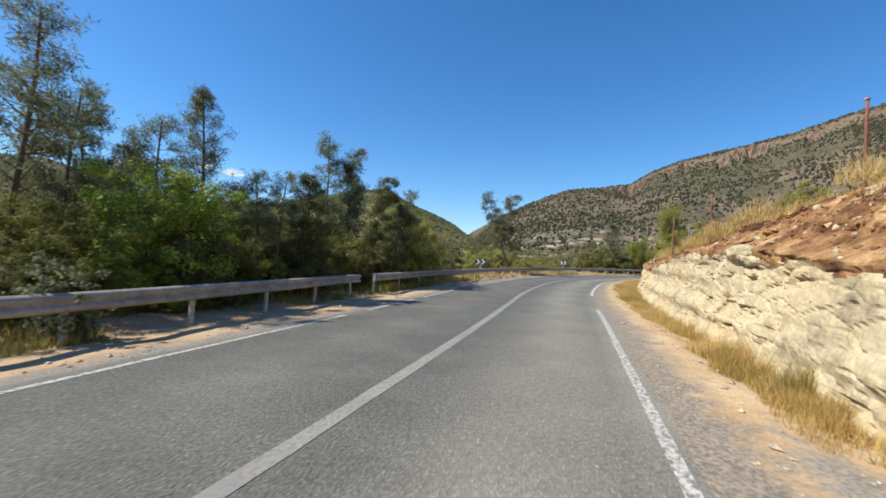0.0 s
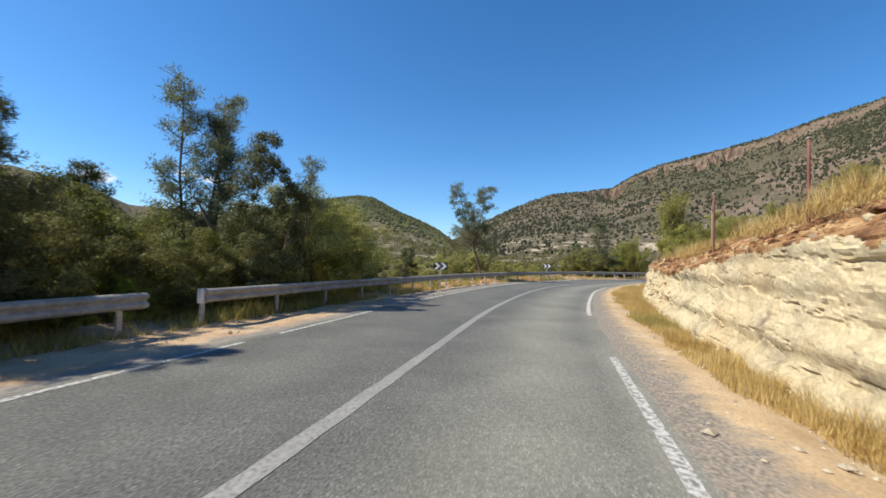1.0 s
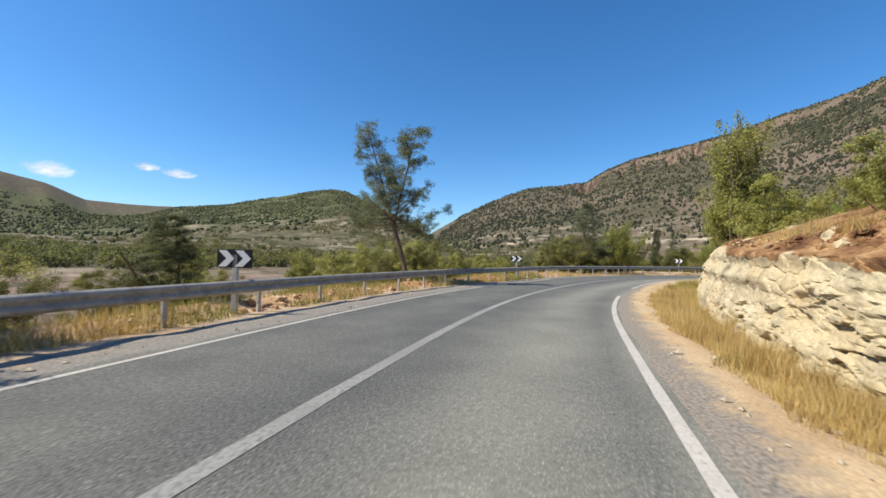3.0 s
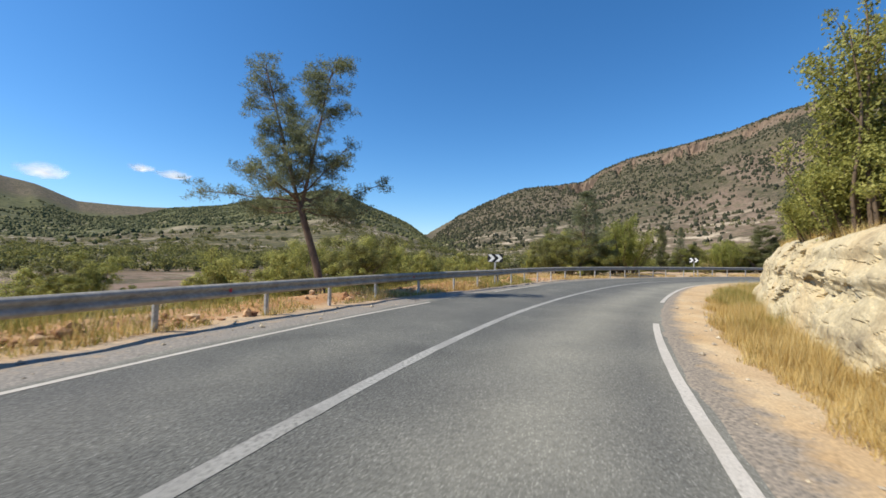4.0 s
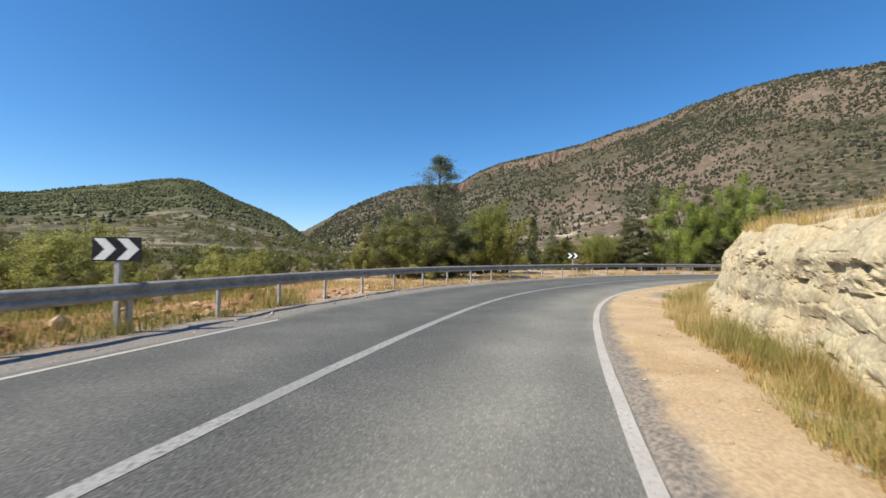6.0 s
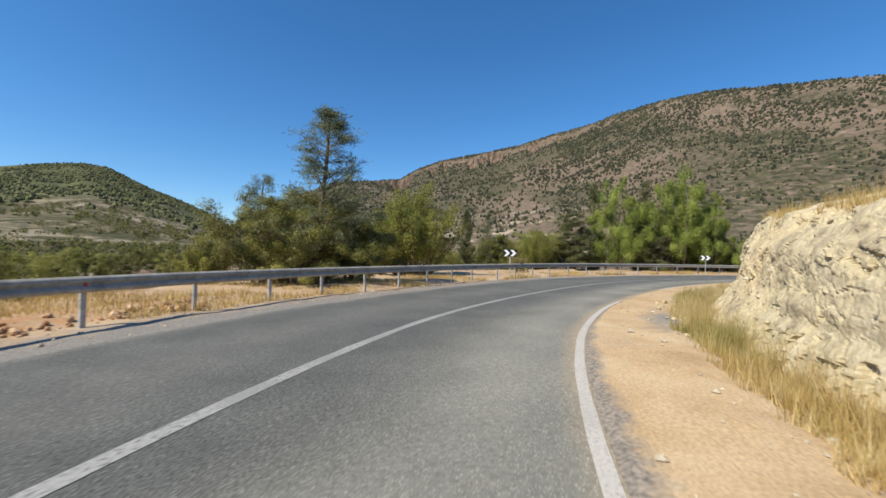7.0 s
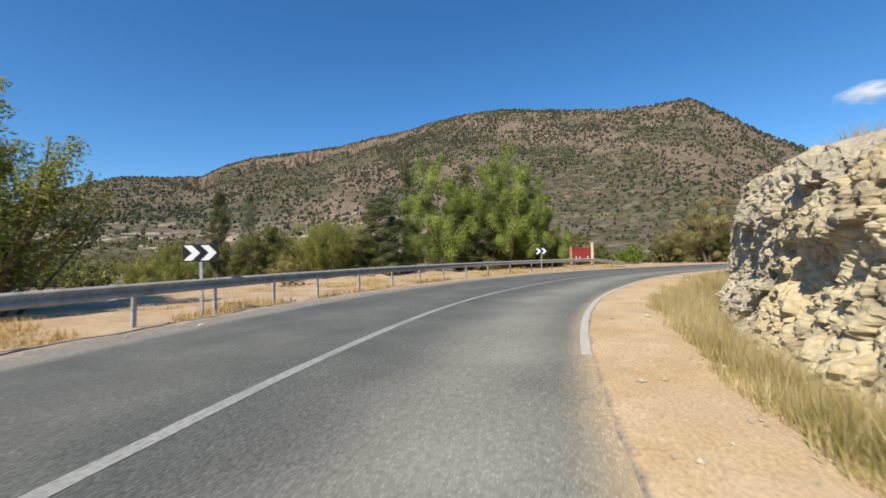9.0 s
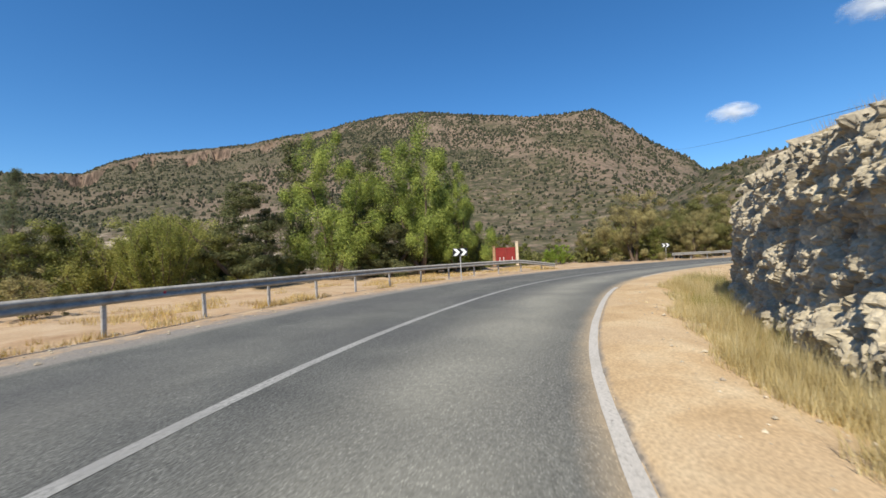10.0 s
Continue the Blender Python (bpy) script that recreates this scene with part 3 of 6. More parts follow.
def hill_material():
    """Pinkish stony soil with dark scrub, olive woods, pale fields in the valley and a red-brown rock band."""
    m = bpy.data.materials.new("hill_ground")
    m.use_nodes = True
    nt = m.node_tree
    nd, ln = nt.nodes, nt.links
    b = nd["Principled BSDF"]
    b.inputs["Roughness"].default_value, b.inputs["Specular IOR Level"].default_value = 0.95, 0.15
    pos = nd.new("ShaderNodeNewGeometry").outputs["Position"]

    def noise_at(scale, detail=5, rough=0.6, stretch=None):
        n = nd.new("ShaderNodeTexNoise")
        n.inputs["Scale"].default_value, n.inputs["Detail"].default_value, n.inputs["Roughness"].default_value = scale, detail, rough
        src = pos
        if stretch:
            mp = nd.new("ShaderNodeMapping")
            mp.inputs["Scale"].default_value = stretch
            ln.new(pos, mp.inputs["Vector"])
            src = mp.outputs["Vector"]
        ln.new(src, n.inputs["Vector"])
        return n.outputs["Fac"]

    def ramp(fac, stops):
        r = nd.new("ShaderNodeValToRGB")
        while len(r.color_ramp.elements) < len(stops):
            r.color_ramp.elements.new(0.5)
        for e, (p, c) in zip(r.color_ramp.elements, stops):
            e.position, e.color = p, (*c, 1)
        ln.new(fac, r.inputs["Fac"])
        return r.outputs["Color"]

    def mix(fac, a, b_):
        x = nd.new("ShaderNodeMix")
        x.data_type = "RGBA"
        ln.new(fac, x.inputs["Factor"])
        ln.new(a, x.inputs["A"])
        ln.new(b_, x.inputs["B"])
        return x.outputs["Result"]

    def calc(op, a, b_):
        x = nd.new("ShaderNodeMath")
        x.operation, x.use_clamp = op, True
        for i, v in enumerate((a, b_)):
            if isinstance(v, float):
                x.inputs[i].default_value = v
            else:
                ln.new(v, x.inputs[i])
        return x.outputs[0]

    def mark(key):
        att = nd.new("ShaderNodeAttribute")
        att.attribute_name = key
        return att.outputs["Fac"]

    soil = ramp(noise_at(0.045, 9, 0.75), [(0.3, (0.12, 0.088, 0.062)), (0.47, (0.19, 0.135, 0.1)), (0.6, (0.245, 0.178, 0.13)), (0.75, (0.38, 0.31, 0.225))])
    green = ramp(noise_at(0.09, 6, 0.7), [(0.35, (0.03, 0.034, 0.018)), (0.52, (0.062, 0.062, 0.03)), (0.7, (0.12, 0.105, 0.055))])
    spots = ramp(noise_at(0.16, 4, 0.7), [(0.49, (0, 0, 0)), (0.56, (1, 1, 1))])
    patchy = calc("MULTIPLY", mark("wooded"), ramp(noise_at(0.13, 5, 0.75), [(0.4, (0.12, 0.12, 0.12)), (0.52, (1.0, 1.0, 1.0))]))
    cover = calc("MAXIMUM", patchy, calc("MULTIPLY", spots, 0.75))
    col = mix(cover, soil, green)
    grove = ramp(noise_at(0.06, 7, 0.7), [(0.34, (0.04, 0.045, 0.02)), (0.5, (0.085, 0.09, 0.036)), (0.66, (0.15, 0.14, 0.06)), (0.78, (0.26, 0.21, 0.12))])
    col = mix(mark("pines"), col, grove)
    # the valley's fields: pale terraces, straw and green strips
    strips = noise_at(0.016, 6, 0.62, (0.55, 1.9, 5.0))
    field = ramp(strips, [(0.36, (0.05, 0.055, 0.022)), (0.46, (0.095, 0.09, 0.036)), (0.505, (0.19, 0.15, 0.08)), (0.53, (0.36, 0.295, 0.2)), (0.55, (0.1, 0.092, 0.04)), (0.62, (0.13, 0.11, 0.05)), (0.68, (0.26, 0.195, 0.11))])
    specks = ramp(noise_at(0.22, 5, 0.7), [(0.42, (0.1, 0.1, 0.1)), (0.52, (0.9, 0.9, 0.9))])
    field = mix(specks, field, green)
    col = mix(mark("fields"), col, field)
    # chalky outcrops low on the slopes
    low = nd.new("ShaderNodeSeparateXYZ")
    ln.new(pos, low.inputs[0])
    lowr = nd.new("ShaderNodeMapRange")
    lowr.inputs["From Min"].default_value, lowr.inputs["From Max"].default_value = 85, 25
    ln.new(low.outputs["Z"], lowr.inputs["Value"])
    pale = calc("MULTIPLY", ramp(noise_at(0.028, 7, 0.75), [(0.53, (0, 0, 0)), (0.58, (0.9, 0.9, 0.9))]), calc("MULTIPLY", lowr.outputs["Result"], mark("chalky")))
    chalk = ramp(noise_at(0.4, 5, 0.7), [(0.3, (0.33, 0.255, 0.17)), (0.7, (0.58, 0.5, 0.38))])
    col = mix(pale, col, chalk)
    # the rock band below the crest: upright columns with dark clefts
    rock = ramp(noise_at(0.06, 6, 0.65, (1, 1, 0.06)), [(0.38, (0.05, 0.036, 0.028)), (0.47, (0.1, 0.07, 0.054)), (0.55, (0.2, 0.138, 0.104)), (0.68, (0.29, 0.215, 0.163))])
    col = mix(mark("cliff"), col, rock)
    ln.new(col, b.inputs["Base Color"])
    bp = nd.new("ShaderNodeBump")
    bp.inputs["Strength"].default_value, bp.inputs["Distance"].default_value = 0.4, 1.2
    ln.new(noise_at(0.2, 7, 0.75), bp.inputs["Height"])
    ln.new(bp.outputs["Normal"], b.inputs["Normal"])
    return m


HILL = hill_material()
ground = build_ground()


def strip(name, s0, s1, step, offs, z, material_, shaded=True, marks=None):
    """A sheet along the road: offs(s) gives the offsets across, z(s, off) the heights."""
    s = np.arange(s0, s1 + step * 0.5, step)
    o = np.stack([offs(v) for v in s])
    ss = np.repeat(s[:, None], o.shape[1], 1)
    x, y = at(ss, o)
    v = xyz(x, y, z(ss.ravel(), o.ravel(), x.ravel(), y.ravel()).reshape(x.shape))
    faces = grid_faces(len(s), o.shape[1])[:, ::-1]
    me = mesh_of(name, v, faces, material_, shaded)
    for key, values in (marks(ss.ravel(), o.ravel(), v) if marks else {}).items():
        me.attributes.new(key, "FLOAT", "POINT").data.foreach_set("value", np.asarray(values, np.float32))
    return me


# road surface: a closed slab with ragged edges
def asphalt_offs(s):
    n = fbm(xyz(s * 0.8, 0, 0), 3, 21)[0] - 0.5
    n2 = fbm(xyz(s * 0.8, 9, 0), 3, 22)[0] - 0.5
    tidy = float(np.interp(s, [0, 76, 90, 207], [1.0, 1.0, 0.15, 0.15]))
    l, r = edge_left(s) - 0.28 + 0.35 * n, edge_right(s) + 0.09 + (0.1 + 0.14 * n2) * tidy
    return np.concatenate([[l], np.linspace(l + 0.02, r - 0.02, 26), [r]])


def asphalt_z(s, o, x, y):
    edge = np.zeros_like(s)
    edge.reshape(-1, 28)[:, [0, 27]] = -0.06
    return edge


def road_marks(s, o, p):
    track = np.interp(s, [0, 80, 100, 207], [1.0, 1.0, 1.3, 1.3]) * np.exp(-((o - np.interp(s, [0, 80, 100, 207], [1.9, 1.9, 2.45, 2.45])) / 1.0) ** 2) + 0.22 * np.exp(-((o + 1.7) / 0.9) ** 2) + 0.9 * smooth(-0.35, 0.05, o - edge_right(s)) + 0.9 * smooth(-0.1, 0.3, edge_left(s) - o)
    return {"worn": track, "dust": np.clip(1 + (o - edge_right(s) - 0.12) / 0.7, 0, 1) * np.interp(s, [0, 86, 104, 207], [0, 0, 1, 1])}


road = structure("road", strip("road", 0, LAST, 0.35, asphalt_offs, asphalt_z, ASPHALT, False, road_marks), "worn grey asphalt two-lane mountain road")


def marking(name, s0, s1, off, half, z=0.005, seed=0, paint=PAINT):
    wob = lambda v, k: 0.025 * (fbm(xyz(v * 2.5, k, seed), 3, 5)[0] - 0.5)
    def offs(v):
        c = float(off(v)) if callable(off) else off
        return np.array([c - half + wob(v, 0), c + half + wob(v, 5)])
    me = strip(name, s0, s1, 0.4, offs, lambda s, o, x, y: np.full_like(s, z), paint, False)
    return part(name, me, paint, road)


def middle(s):
    return np.interp(s, [0, 38, 46, 54, 62, 70, 78, 94, 102, 118, 126, 160, 207], [-0.03, -0.03, 0.0, 0.05, -0.01, -0.08, -0.05, -0.1, -0.03, -0.02, 0.02, 0.02, 0.0])


marking("centre_line", 2, 74, middle, 0.095, paint=FADED_PAINT)
marking("centre_line", 74, LAST - 1, middle, 0.09, paint=DULL_PAINT)
for a, b in ((4, 27.5), (34, 54.0), (60.5, 81.9), (88.2, 111.8), (119.5, 141), (148, 170), (176, 197)):
    marking("edge_line", a, b, edge_right, 0.068, seed=a, paint=WORN_PAINT if b < 58 else PAINT)
for a, b in ((8, 30), (33, 47.6), (49.0, 52.8), (53.6, 58.0), (61, 82.9), (88.4, 94.4)):
    marking("edge_line", a, b, edge_left, 0.055, seed=a, paint=WORN_PAINT if b < 60 else PAINT)


def lumps(x, y, a, scale, seed):
    return a * (fbm(xyz(x * scale, y * scale, 0), 4, seed) - 0.5)


def verge_right_offs(s):
    return np.concatenate([np.linspace(edge_right(s) - 0.1, edge_right(s) + 0.4, 8), np.linspace(edge_right(s) + 0.5, edge_right(s) + 1.1, 5), np.linspace(edge_right(s) + 1.25, float(foot(s)) + 0.9, 14)])


def verge_right_z(s, o, x, y):
    u = np.clip((o - edge_right(s) - 0.2) / 1.0, 0, 1)
    fall = smooth(grass_edge(s) - 0.25, foot(s) - 0.25, o)
    d = o - edge_right(s) + 0.16 * (fbm(xyz(x * 2.2, y * 2.2, 0), 3, 35) - 0.5)
    spill = (0.034 * smooth(0.05, 0.17, d) + 0.03 * smooth(0.1, 0.3, d)) * np.interp(s, [0, 60, 88, 104], [0.0, 0.2, 0.6, 1.0])
    return -0.012 + spill + u * lumps(x, y, 0.09, 1.5, 31) - fall * (ditch(s) + lumps(x, y, 0.3, 0.8, 33)) - 0.01 * (u > 0)


def verge_right_marks(s, o, p):
    d = o - edge_right(s)
    wide = np.interp(s, [0, 60, 80, 100, 110, 207], [0.95, 0.8, 0.55, 0.3, 0.1, 0.15])
    patch = np.zeros_like(s)
    for s0, o0, ls, lo in ((42.5, 4.35, 1.6, 0.6), (107.5, 4.85, 3.2, 0.6)):
        patch = np.maximum(patch, 1.0 - 0.55 * np.sqrt(((s - s0) / ls) ** 2 + ((o - o0) / lo) ** 2))
    return {"gravel": np.clip(1.0 - 0.5 * d / wide, 0, 1), "patch": np.clip(patch, 0, 1) * 0.75}


structure("verge_right", strip("verge_right", 0, LAST, 0.2, verge_right_offs, verge_right_z, DIRT, True, verge_right_marks), "pale stony dirt shoulder")


def verge_left_offs(s):
    e, r = edge_left(s), rail_off(s)
    return np.concatenate([np.linspace(r - 16, r - 1.2, 34), np.linspace(r - 0.9, e + 0.1, 9)])


def verge_left_z(s, o, x, y):
    e, r = edge_left(s), rail_off(s)
    flat = np.interp(s, [0, 88, 104, 112, 207], [1.6, 1.8, 5.0, 9.0, 11.0])
    drop = np.interp(s, [0, 60, 100, 125, 207], [2.6, 2.6, 2.0, 0.7, 0.3])
    below = r - flat
    rough = fbm(xyz(x / 90, y / 90, 0), 5, 3) - 0.5
    z = -drop * smooth(0, 7, below - o) + np.where(o < below - 1, rough * 1.2, 0.0)
    u = np.clip((e - 0.2 - o) / 0.8, 0, 1)
    hump = smooth(0.2, 1.2, r - o) * (1 - smooth(1.2, 3.0, r - o)) * np.interp(s, [0, 75, 90, 100, 207], [0.1, 0.15, 0.25, 0.1, 0.0])
    out = smooth(13, 16, r - o) * 0.25
    return -0.03 + z + u * lumps(x, y, 0.12, 1.1, 41) + smooth(0.3, 1.5, r - o) * lumps(x, y, 0.3, 0.5, 43) + hump - 0.02 * u - out


def verge_left_marks(s, o, p):
    d = edge_left(s) - o
    wide = np.interp(s, [0, 57, 64, 90, 110, 207], [0.75, 0.75, 1.5, 1.8, 1.8, 1.6])
    back = rail_off(s) - o
    red = np.interp(s, [0, 70, 80, 98, 106, 207], [0.45, 0.45, 0.65, 0.65, 0.3, 0.2])
    return {"gravel": np.clip(1.0 - 0.5 * d / wide, 0, 1), "patch": smooth(-0.2, 0.6, back) * red}


structure("verge_left", strip("verge_left", 0, LAST, 0.3, verge_left_offs, verge_left_z, SANDY, True, verge_left_marks), "sandy dirt shoulder behind the guard rail")


# ---------------------------------------------------------------- the rock cutting
def facets(q, seed, bias=0.7):
    """For points in a jittered lattice of cells: each cell's random value, the height of its own tilted plane, and the distance to the joint."""
    i0 = np.floor(q[:, :2]).astype(np.int64)
    best, second, val, tilt = np.full(len(q), 1e9), np.full(len(q), 1e9), np.zeros(len(q)), np.zeros(len(q))
    for dx in (-1, 0, 1):
        for dy in (-1, 0, 1):
            a, b = i0[:, 0] + dx, i0[:, 1] + dy
            px, py = a + _scatter(a, b, 0, seed), b + _scatter(a, b, 1, seed)
            ex, ey = q[:, 0] - px, q[:, 1] - py
            d = ex * ex + ey * ey
            near = d < best
            second = np.where(near, best, np.minimum(second, d))
            best = np.where(near, d, best)
            val = np.where(near, _scatter(a, b, 2, seed), val)
            tilt = np.where(near, ex * (_scatter(a, b, 3, seed) - 0.5) * 1.6 + ey * (_scatter(a, b, 4, seed) - bias) * 1.6, tilt)
    return val, tilt, np.sqrt(second) - np.sqrt(best)


def cutting():
    s = np.concatenate([np.arange(20, 38, 0.15), np.arange(38, 100, 0.06), np.arange(100, 144, 0.05), np.arange(144, 156, 0.15)])
    u = np.r_[np.linspace(-0.34, 1.0, 96), 1.02, 1.05, 1.09, 1.15, 1.24]
    ss, uu = np.meshgrid(s, u, indexing="ij")
    top = cut_top(ss)
    h = np.clip(uu, -0.4, 1) * top
    back = np.clip(uu - 1, 0, 1) * 14
    above = np.clip((h - seam(ss)) / np.maximum(top - seam(ss), 0.3), 0, 1)
    rounded = np.interp(ss, [0, 70, 85, 207], [0.0, 0.1, 0.4, 0.35]) * np.clip((uu - 0.66) / 0.34, 0, 1) ** 1.3
    lean = np.interp(ss, [0, 75, 112, 122, 207], [0.08, 0.1, 0.2, 0.05, 0.05]) * h + np.interp(ss, [0, 60, 72, 80, 207], [1.6, 1.4, 0.8, 0.2, 0.0]) * above ** 0.8 + rounded + back - apron(ss) * np.clip(1 - h / 1.1, 0, 1.2) ** 1.4
    x0, y0 = at(ss, foot(ss) + lean)
    p = xyz(x0, y0, h)
    sv, hv, av = ss.ravel(), h.ravel(), above.ravel()
    wob = np.stack([fbm(p * 1.6, 3, 57), fbm(p * 1.6, 3, 58), 0 * sv], 1) - 0.5
    bed = hv + 0.25 * (fbm(xyz(sv * 0.08, 0, 0), 2, 56) - 0.5) - 0.012 * (sv - 60)
    loose = np.interp(sv, [0, 100, 110, 120, 207], [0.0, 0.05, 0.5, 1.0, 1.0])
    # blocks: long flat ones in the bedded part, squarer where the rock is broken
    wide, tall = np.interp(s, [0, 96, 108, 122, 207], [1.0, 1.15, 1.8, 2.2, 2.2]), np.interp(sv, [0, 96, 108, 122, 207], [3.3, 3.3, 2.6, 2.4, 2.4])
    q = np.stack([np.interp(sv, s, np.cumsum(np.r_[0, np.diff(s)] * wide)), bed * tall, 0 * sv], 1) + wob * np.interp(loose, [0, 0.5], [0.22, 0.75])[:, None]
    over = np.interp(sv, [0, 80, 104, 207], [0.55, 0.55, 0.5, 0.5])
    cell, tilt, joint = facets(q, 71, over)
    big, big_tilt, _ = facets(q * np.array([0.4, 0.5, 1]), 75, over)
    mid, mid_tilt, mid_joint = facets(q * np.interp(loose, [0, 0.5], [1.8, 2.2])[:, None] + 0.5 * wob, 79, over)
    chip, chip_tilt, _ = facets(q * 4.6, 83, over)
    ledge = vnoise(np.stack([0 * sv, bed * 3.3, sv * 0.05], 1), 87) - 0.5
    zone = smooth(0.47, 0.58, fbm(np.stack([sv * 0.18, bed * 1.6, 0 * sv], 1), 3, 88))
    pocket = (np.clip(mid - 0.84, 0, 1) * 6.2 + np.clip(cell - 0.9, 0, 1) * 8 + np.clip(chip - 0.9, 0, 1) * 4) * zone
    crack = smooth(0.5, 0.62, fbm(p * 0.9, 3, 59))
    shelf = fbm(p * np.array([0.3, 0.3, 1.2]), 3, 51) - 0.5
    fine = fbm(p * 4.5, 4, 53) - 0.5
    knob = fbm(p * 3.4, 4, 60) - 0.5
    bedded = 0.17 * ledge + (0.05 + 0.08 * zone) * (cell - 0.5) + 0.012 * tilt + 0.06 * (mid - 0.5) * (0.12 + zone) + 0.012 * mid_tilt + 0.015 * (chip - 0.5) * zone - 0.2 * pocket - (0.1 + 0.6 * crack) * (0.07 * np.exp(-joint * 14) + 0.035 * zone * np.exp(-mid_joint * 10)) + 0.06 * fine
    broken = 0.16 * (cell - 0.5) + 0.09 * tilt + 0.2 * (big - 0.5) + 0.06 * big_tilt + 0.11 * (mid - 0.5) + 0.07 * mid_tilt + 0.05 * (chip - 0.5) + 0.025 * chip_tilt - 0.26 * np.clip(cell - 0.74, 0, 1) * 4 - 0.2 * np.clip(mid - 0.76, 0, 1) * 4 - np.maximum(crack, 0.6) * (0.14 * np.exp(-joint * 11) + 0.07 * np.exp(-mid_joint * 9)) + 0.3 * knob
    crumbly = 0.22 * knob + 0.1 * (mid - 0.5) - 0.35 * np.clip(mid - 0.8, 0, 1) * 5 * smooth(0.45, 0.6, vnoise(p * 0.7, 61)) + 0.12 * fine
    earth = smooth(0.0, 0.15, av) * np.interp(sv, [0, 76, 84, 207], [1, 1, 0, 0])
    stone = bedded * (1 - loose) + broken * loose * np.interp(sv, [0, 104, 118, 124, 207], [0.6, 0.6, 0.75, 1.05, 1.05])
    out = (np.interp(loose, [0, 0.6], [0.16, 0.4]) * shelf + stone * (1 - earth) + crumbly * earth) * np.clip(1.15 - np.clip(uu.ravel() - 1, 0, 1) * 4, 0.2, 1)
    x, y = at(sv, (foot(ss) + lean).ravel() - out)
    z = hv + (0.4 * (fbm(p * 0.8, 3, 54) - 0.5) + loose * (0.22 * (cell - 0.5) + 0.12 * (mid - 0.5))) * smooth(0.7, 1.0, uu.ravel()) + back.ravel() * bank_slope(sv) + 0.06 * fine - 0.25 * smooth(1.15, 1.24, uu.ravel())
    faces = grid_faces(len(s), len(u))
    rim = hv + 0.12 + 0.6 * (fbm(p * 1.3, 5, 55) - 0.5)
    brown = (rim > seam(sv) + np.interp(sv, [0, 78, 86, 207], [0, 0, 0.2, 0.6]))[faces[:, 0]]
    grey = (sv + 14 * (fbm(p * 0.5, 3, 62) - 0.5) > 121)[faces[:, 0]] & ~brown
    me = mesh_of("rock_cutting", xyz(x, y, z), faces, [ROCK, BROWN_EARTH, GREY_ROCK], False, brown.astype(int) + 2 * grey)
    return structure("rock_cutting", me, "cream layered rock cutting under crumbling brown earth")


rock_cutting = cutting()


def bank_offs(s):
    f = float(foot(s))
    return np.linspace(f + 2.0, f + 16, 30)


def bank_z(s, o, x, y):
    f = foot(s)
    rough = fbm(xyz(x / 90, y / 90, 0), 5, 3) - 0.5
    return cut_top(s) + np.clip(o - f - 2.4, 0, 25) * bank_slope(s) + rough * 1.2 + lumps(x, y, 0.5, 0.5, 61) - 0.02 - 0.3 * smooth(14, 16, o - f)


structure("bank_top", strip("bank_top", 14, 150, 0.5, bank_offs, bank_z, BROWN_EARTH), "dry grassy bank above the cutting")


# ---------------------------------------------------------------- guard rails
POST_AT = np.interp(np.arange(0, 47), [0, 1, 5, 10, 12, 14, 15, 22, 23, 27, 28, 29, 31, 32, 33, 46], [54, 56.5, 66.0, 78.6, 83.0, 88.1, 90.2, 105.4, 107.4, 116.1, 118.1, 120.9, 125.2, 127.2, 129.7, 163])


def rail_mid(s):
    """Height of the beam's middle; the far end dips to the ground."""
    return np.interp(s, [0, 56, 78, 95, 121, 131, 155, 159.5, 160, 207], [0.62, 0.63, 0.66, 0.76, 0.84, 0.88, 0.84, 0.3, 0.62, 0.62])


def beam_mesh(s0, s1):
    """A W-beam panel with its two waves and folded edges, following the road."""
    prof = [(0.0, 0.155), (0.012, 0.15), (0.03, 0.135), (0.075, 0.115), (0.083, 0.085), (0.075, 0.055), (0.02, 0.02), (0.008, 0.0),
            (0.02, -0.02), (0.075, -0.055), (0.083, -0.085), (0.075, -0.115), (0.03, -0.135), (0.012, -0.15), (0.0, -0.155)]
    prof = np.array(prof)
    inner = prof - np.array([0.006, 0])
    ring = np.concatenate([prof, inner[::-1]])
    s = np.linspace(s0, s1, max(3, int((s1 - s0) / 0.6)))
    ss, k = np.meshgrid(s, np.arange(len(ring)), indexing="ij")
    x, y = at(ss, rail_off(ss) + 0.06 + ring[k, 0])
    v = xyz(x, y, rail_mid(ss) + ring[k, 1])
    n = len(ring)
    i, j = np.meshgrid(np.arange(len(s) - 1), np.arange(n), indexing="ij")
    q = (j + 1) % n
    f = np.stack([i * n + j, i * n + q, (i + 1) * n + q, (i + 1) * n + j], -1).reshape(-1, 4)
    return mesh_of("beam", v, f, STEEL, True)


_bm = bmesh.new()
box(_bm, (0.10, 0.006, 1.4), (0, 0, -0.08))
box(_bm, (0.006, 0.055, 1.4), (-0.047, 0.028, -0.08))
box(_bm, (0.006, 0.055, 1.4), (0.047, 0.028, -0.08))
POST_MESH = bpy.data.meshes.new("post")
_bm.to_mesh(POST_MESH)
_bm.free()
POST_MESH.materials.append(POST)
_bm = bmesh.new()
box(_bm, (0.09, 0.07, 0.2), (0, 0, 0), 0.008)
SPACER_MESH = bpy.data.meshes.new("spacer")
_bm.to_mesh(SPACER_MESH)
_bm.free()
SPACER_MESH.materials.append(POST)
_bm = bmesh.new()
box(_bm, (0.05, 0.03, 0.11), (0, 0, 0), 0.006)
REFLECTOR_MESH = bpy.data.meshes.new("reflector")
_bm.to_mesh(REFLECTOR_MESH)
_bm.free()
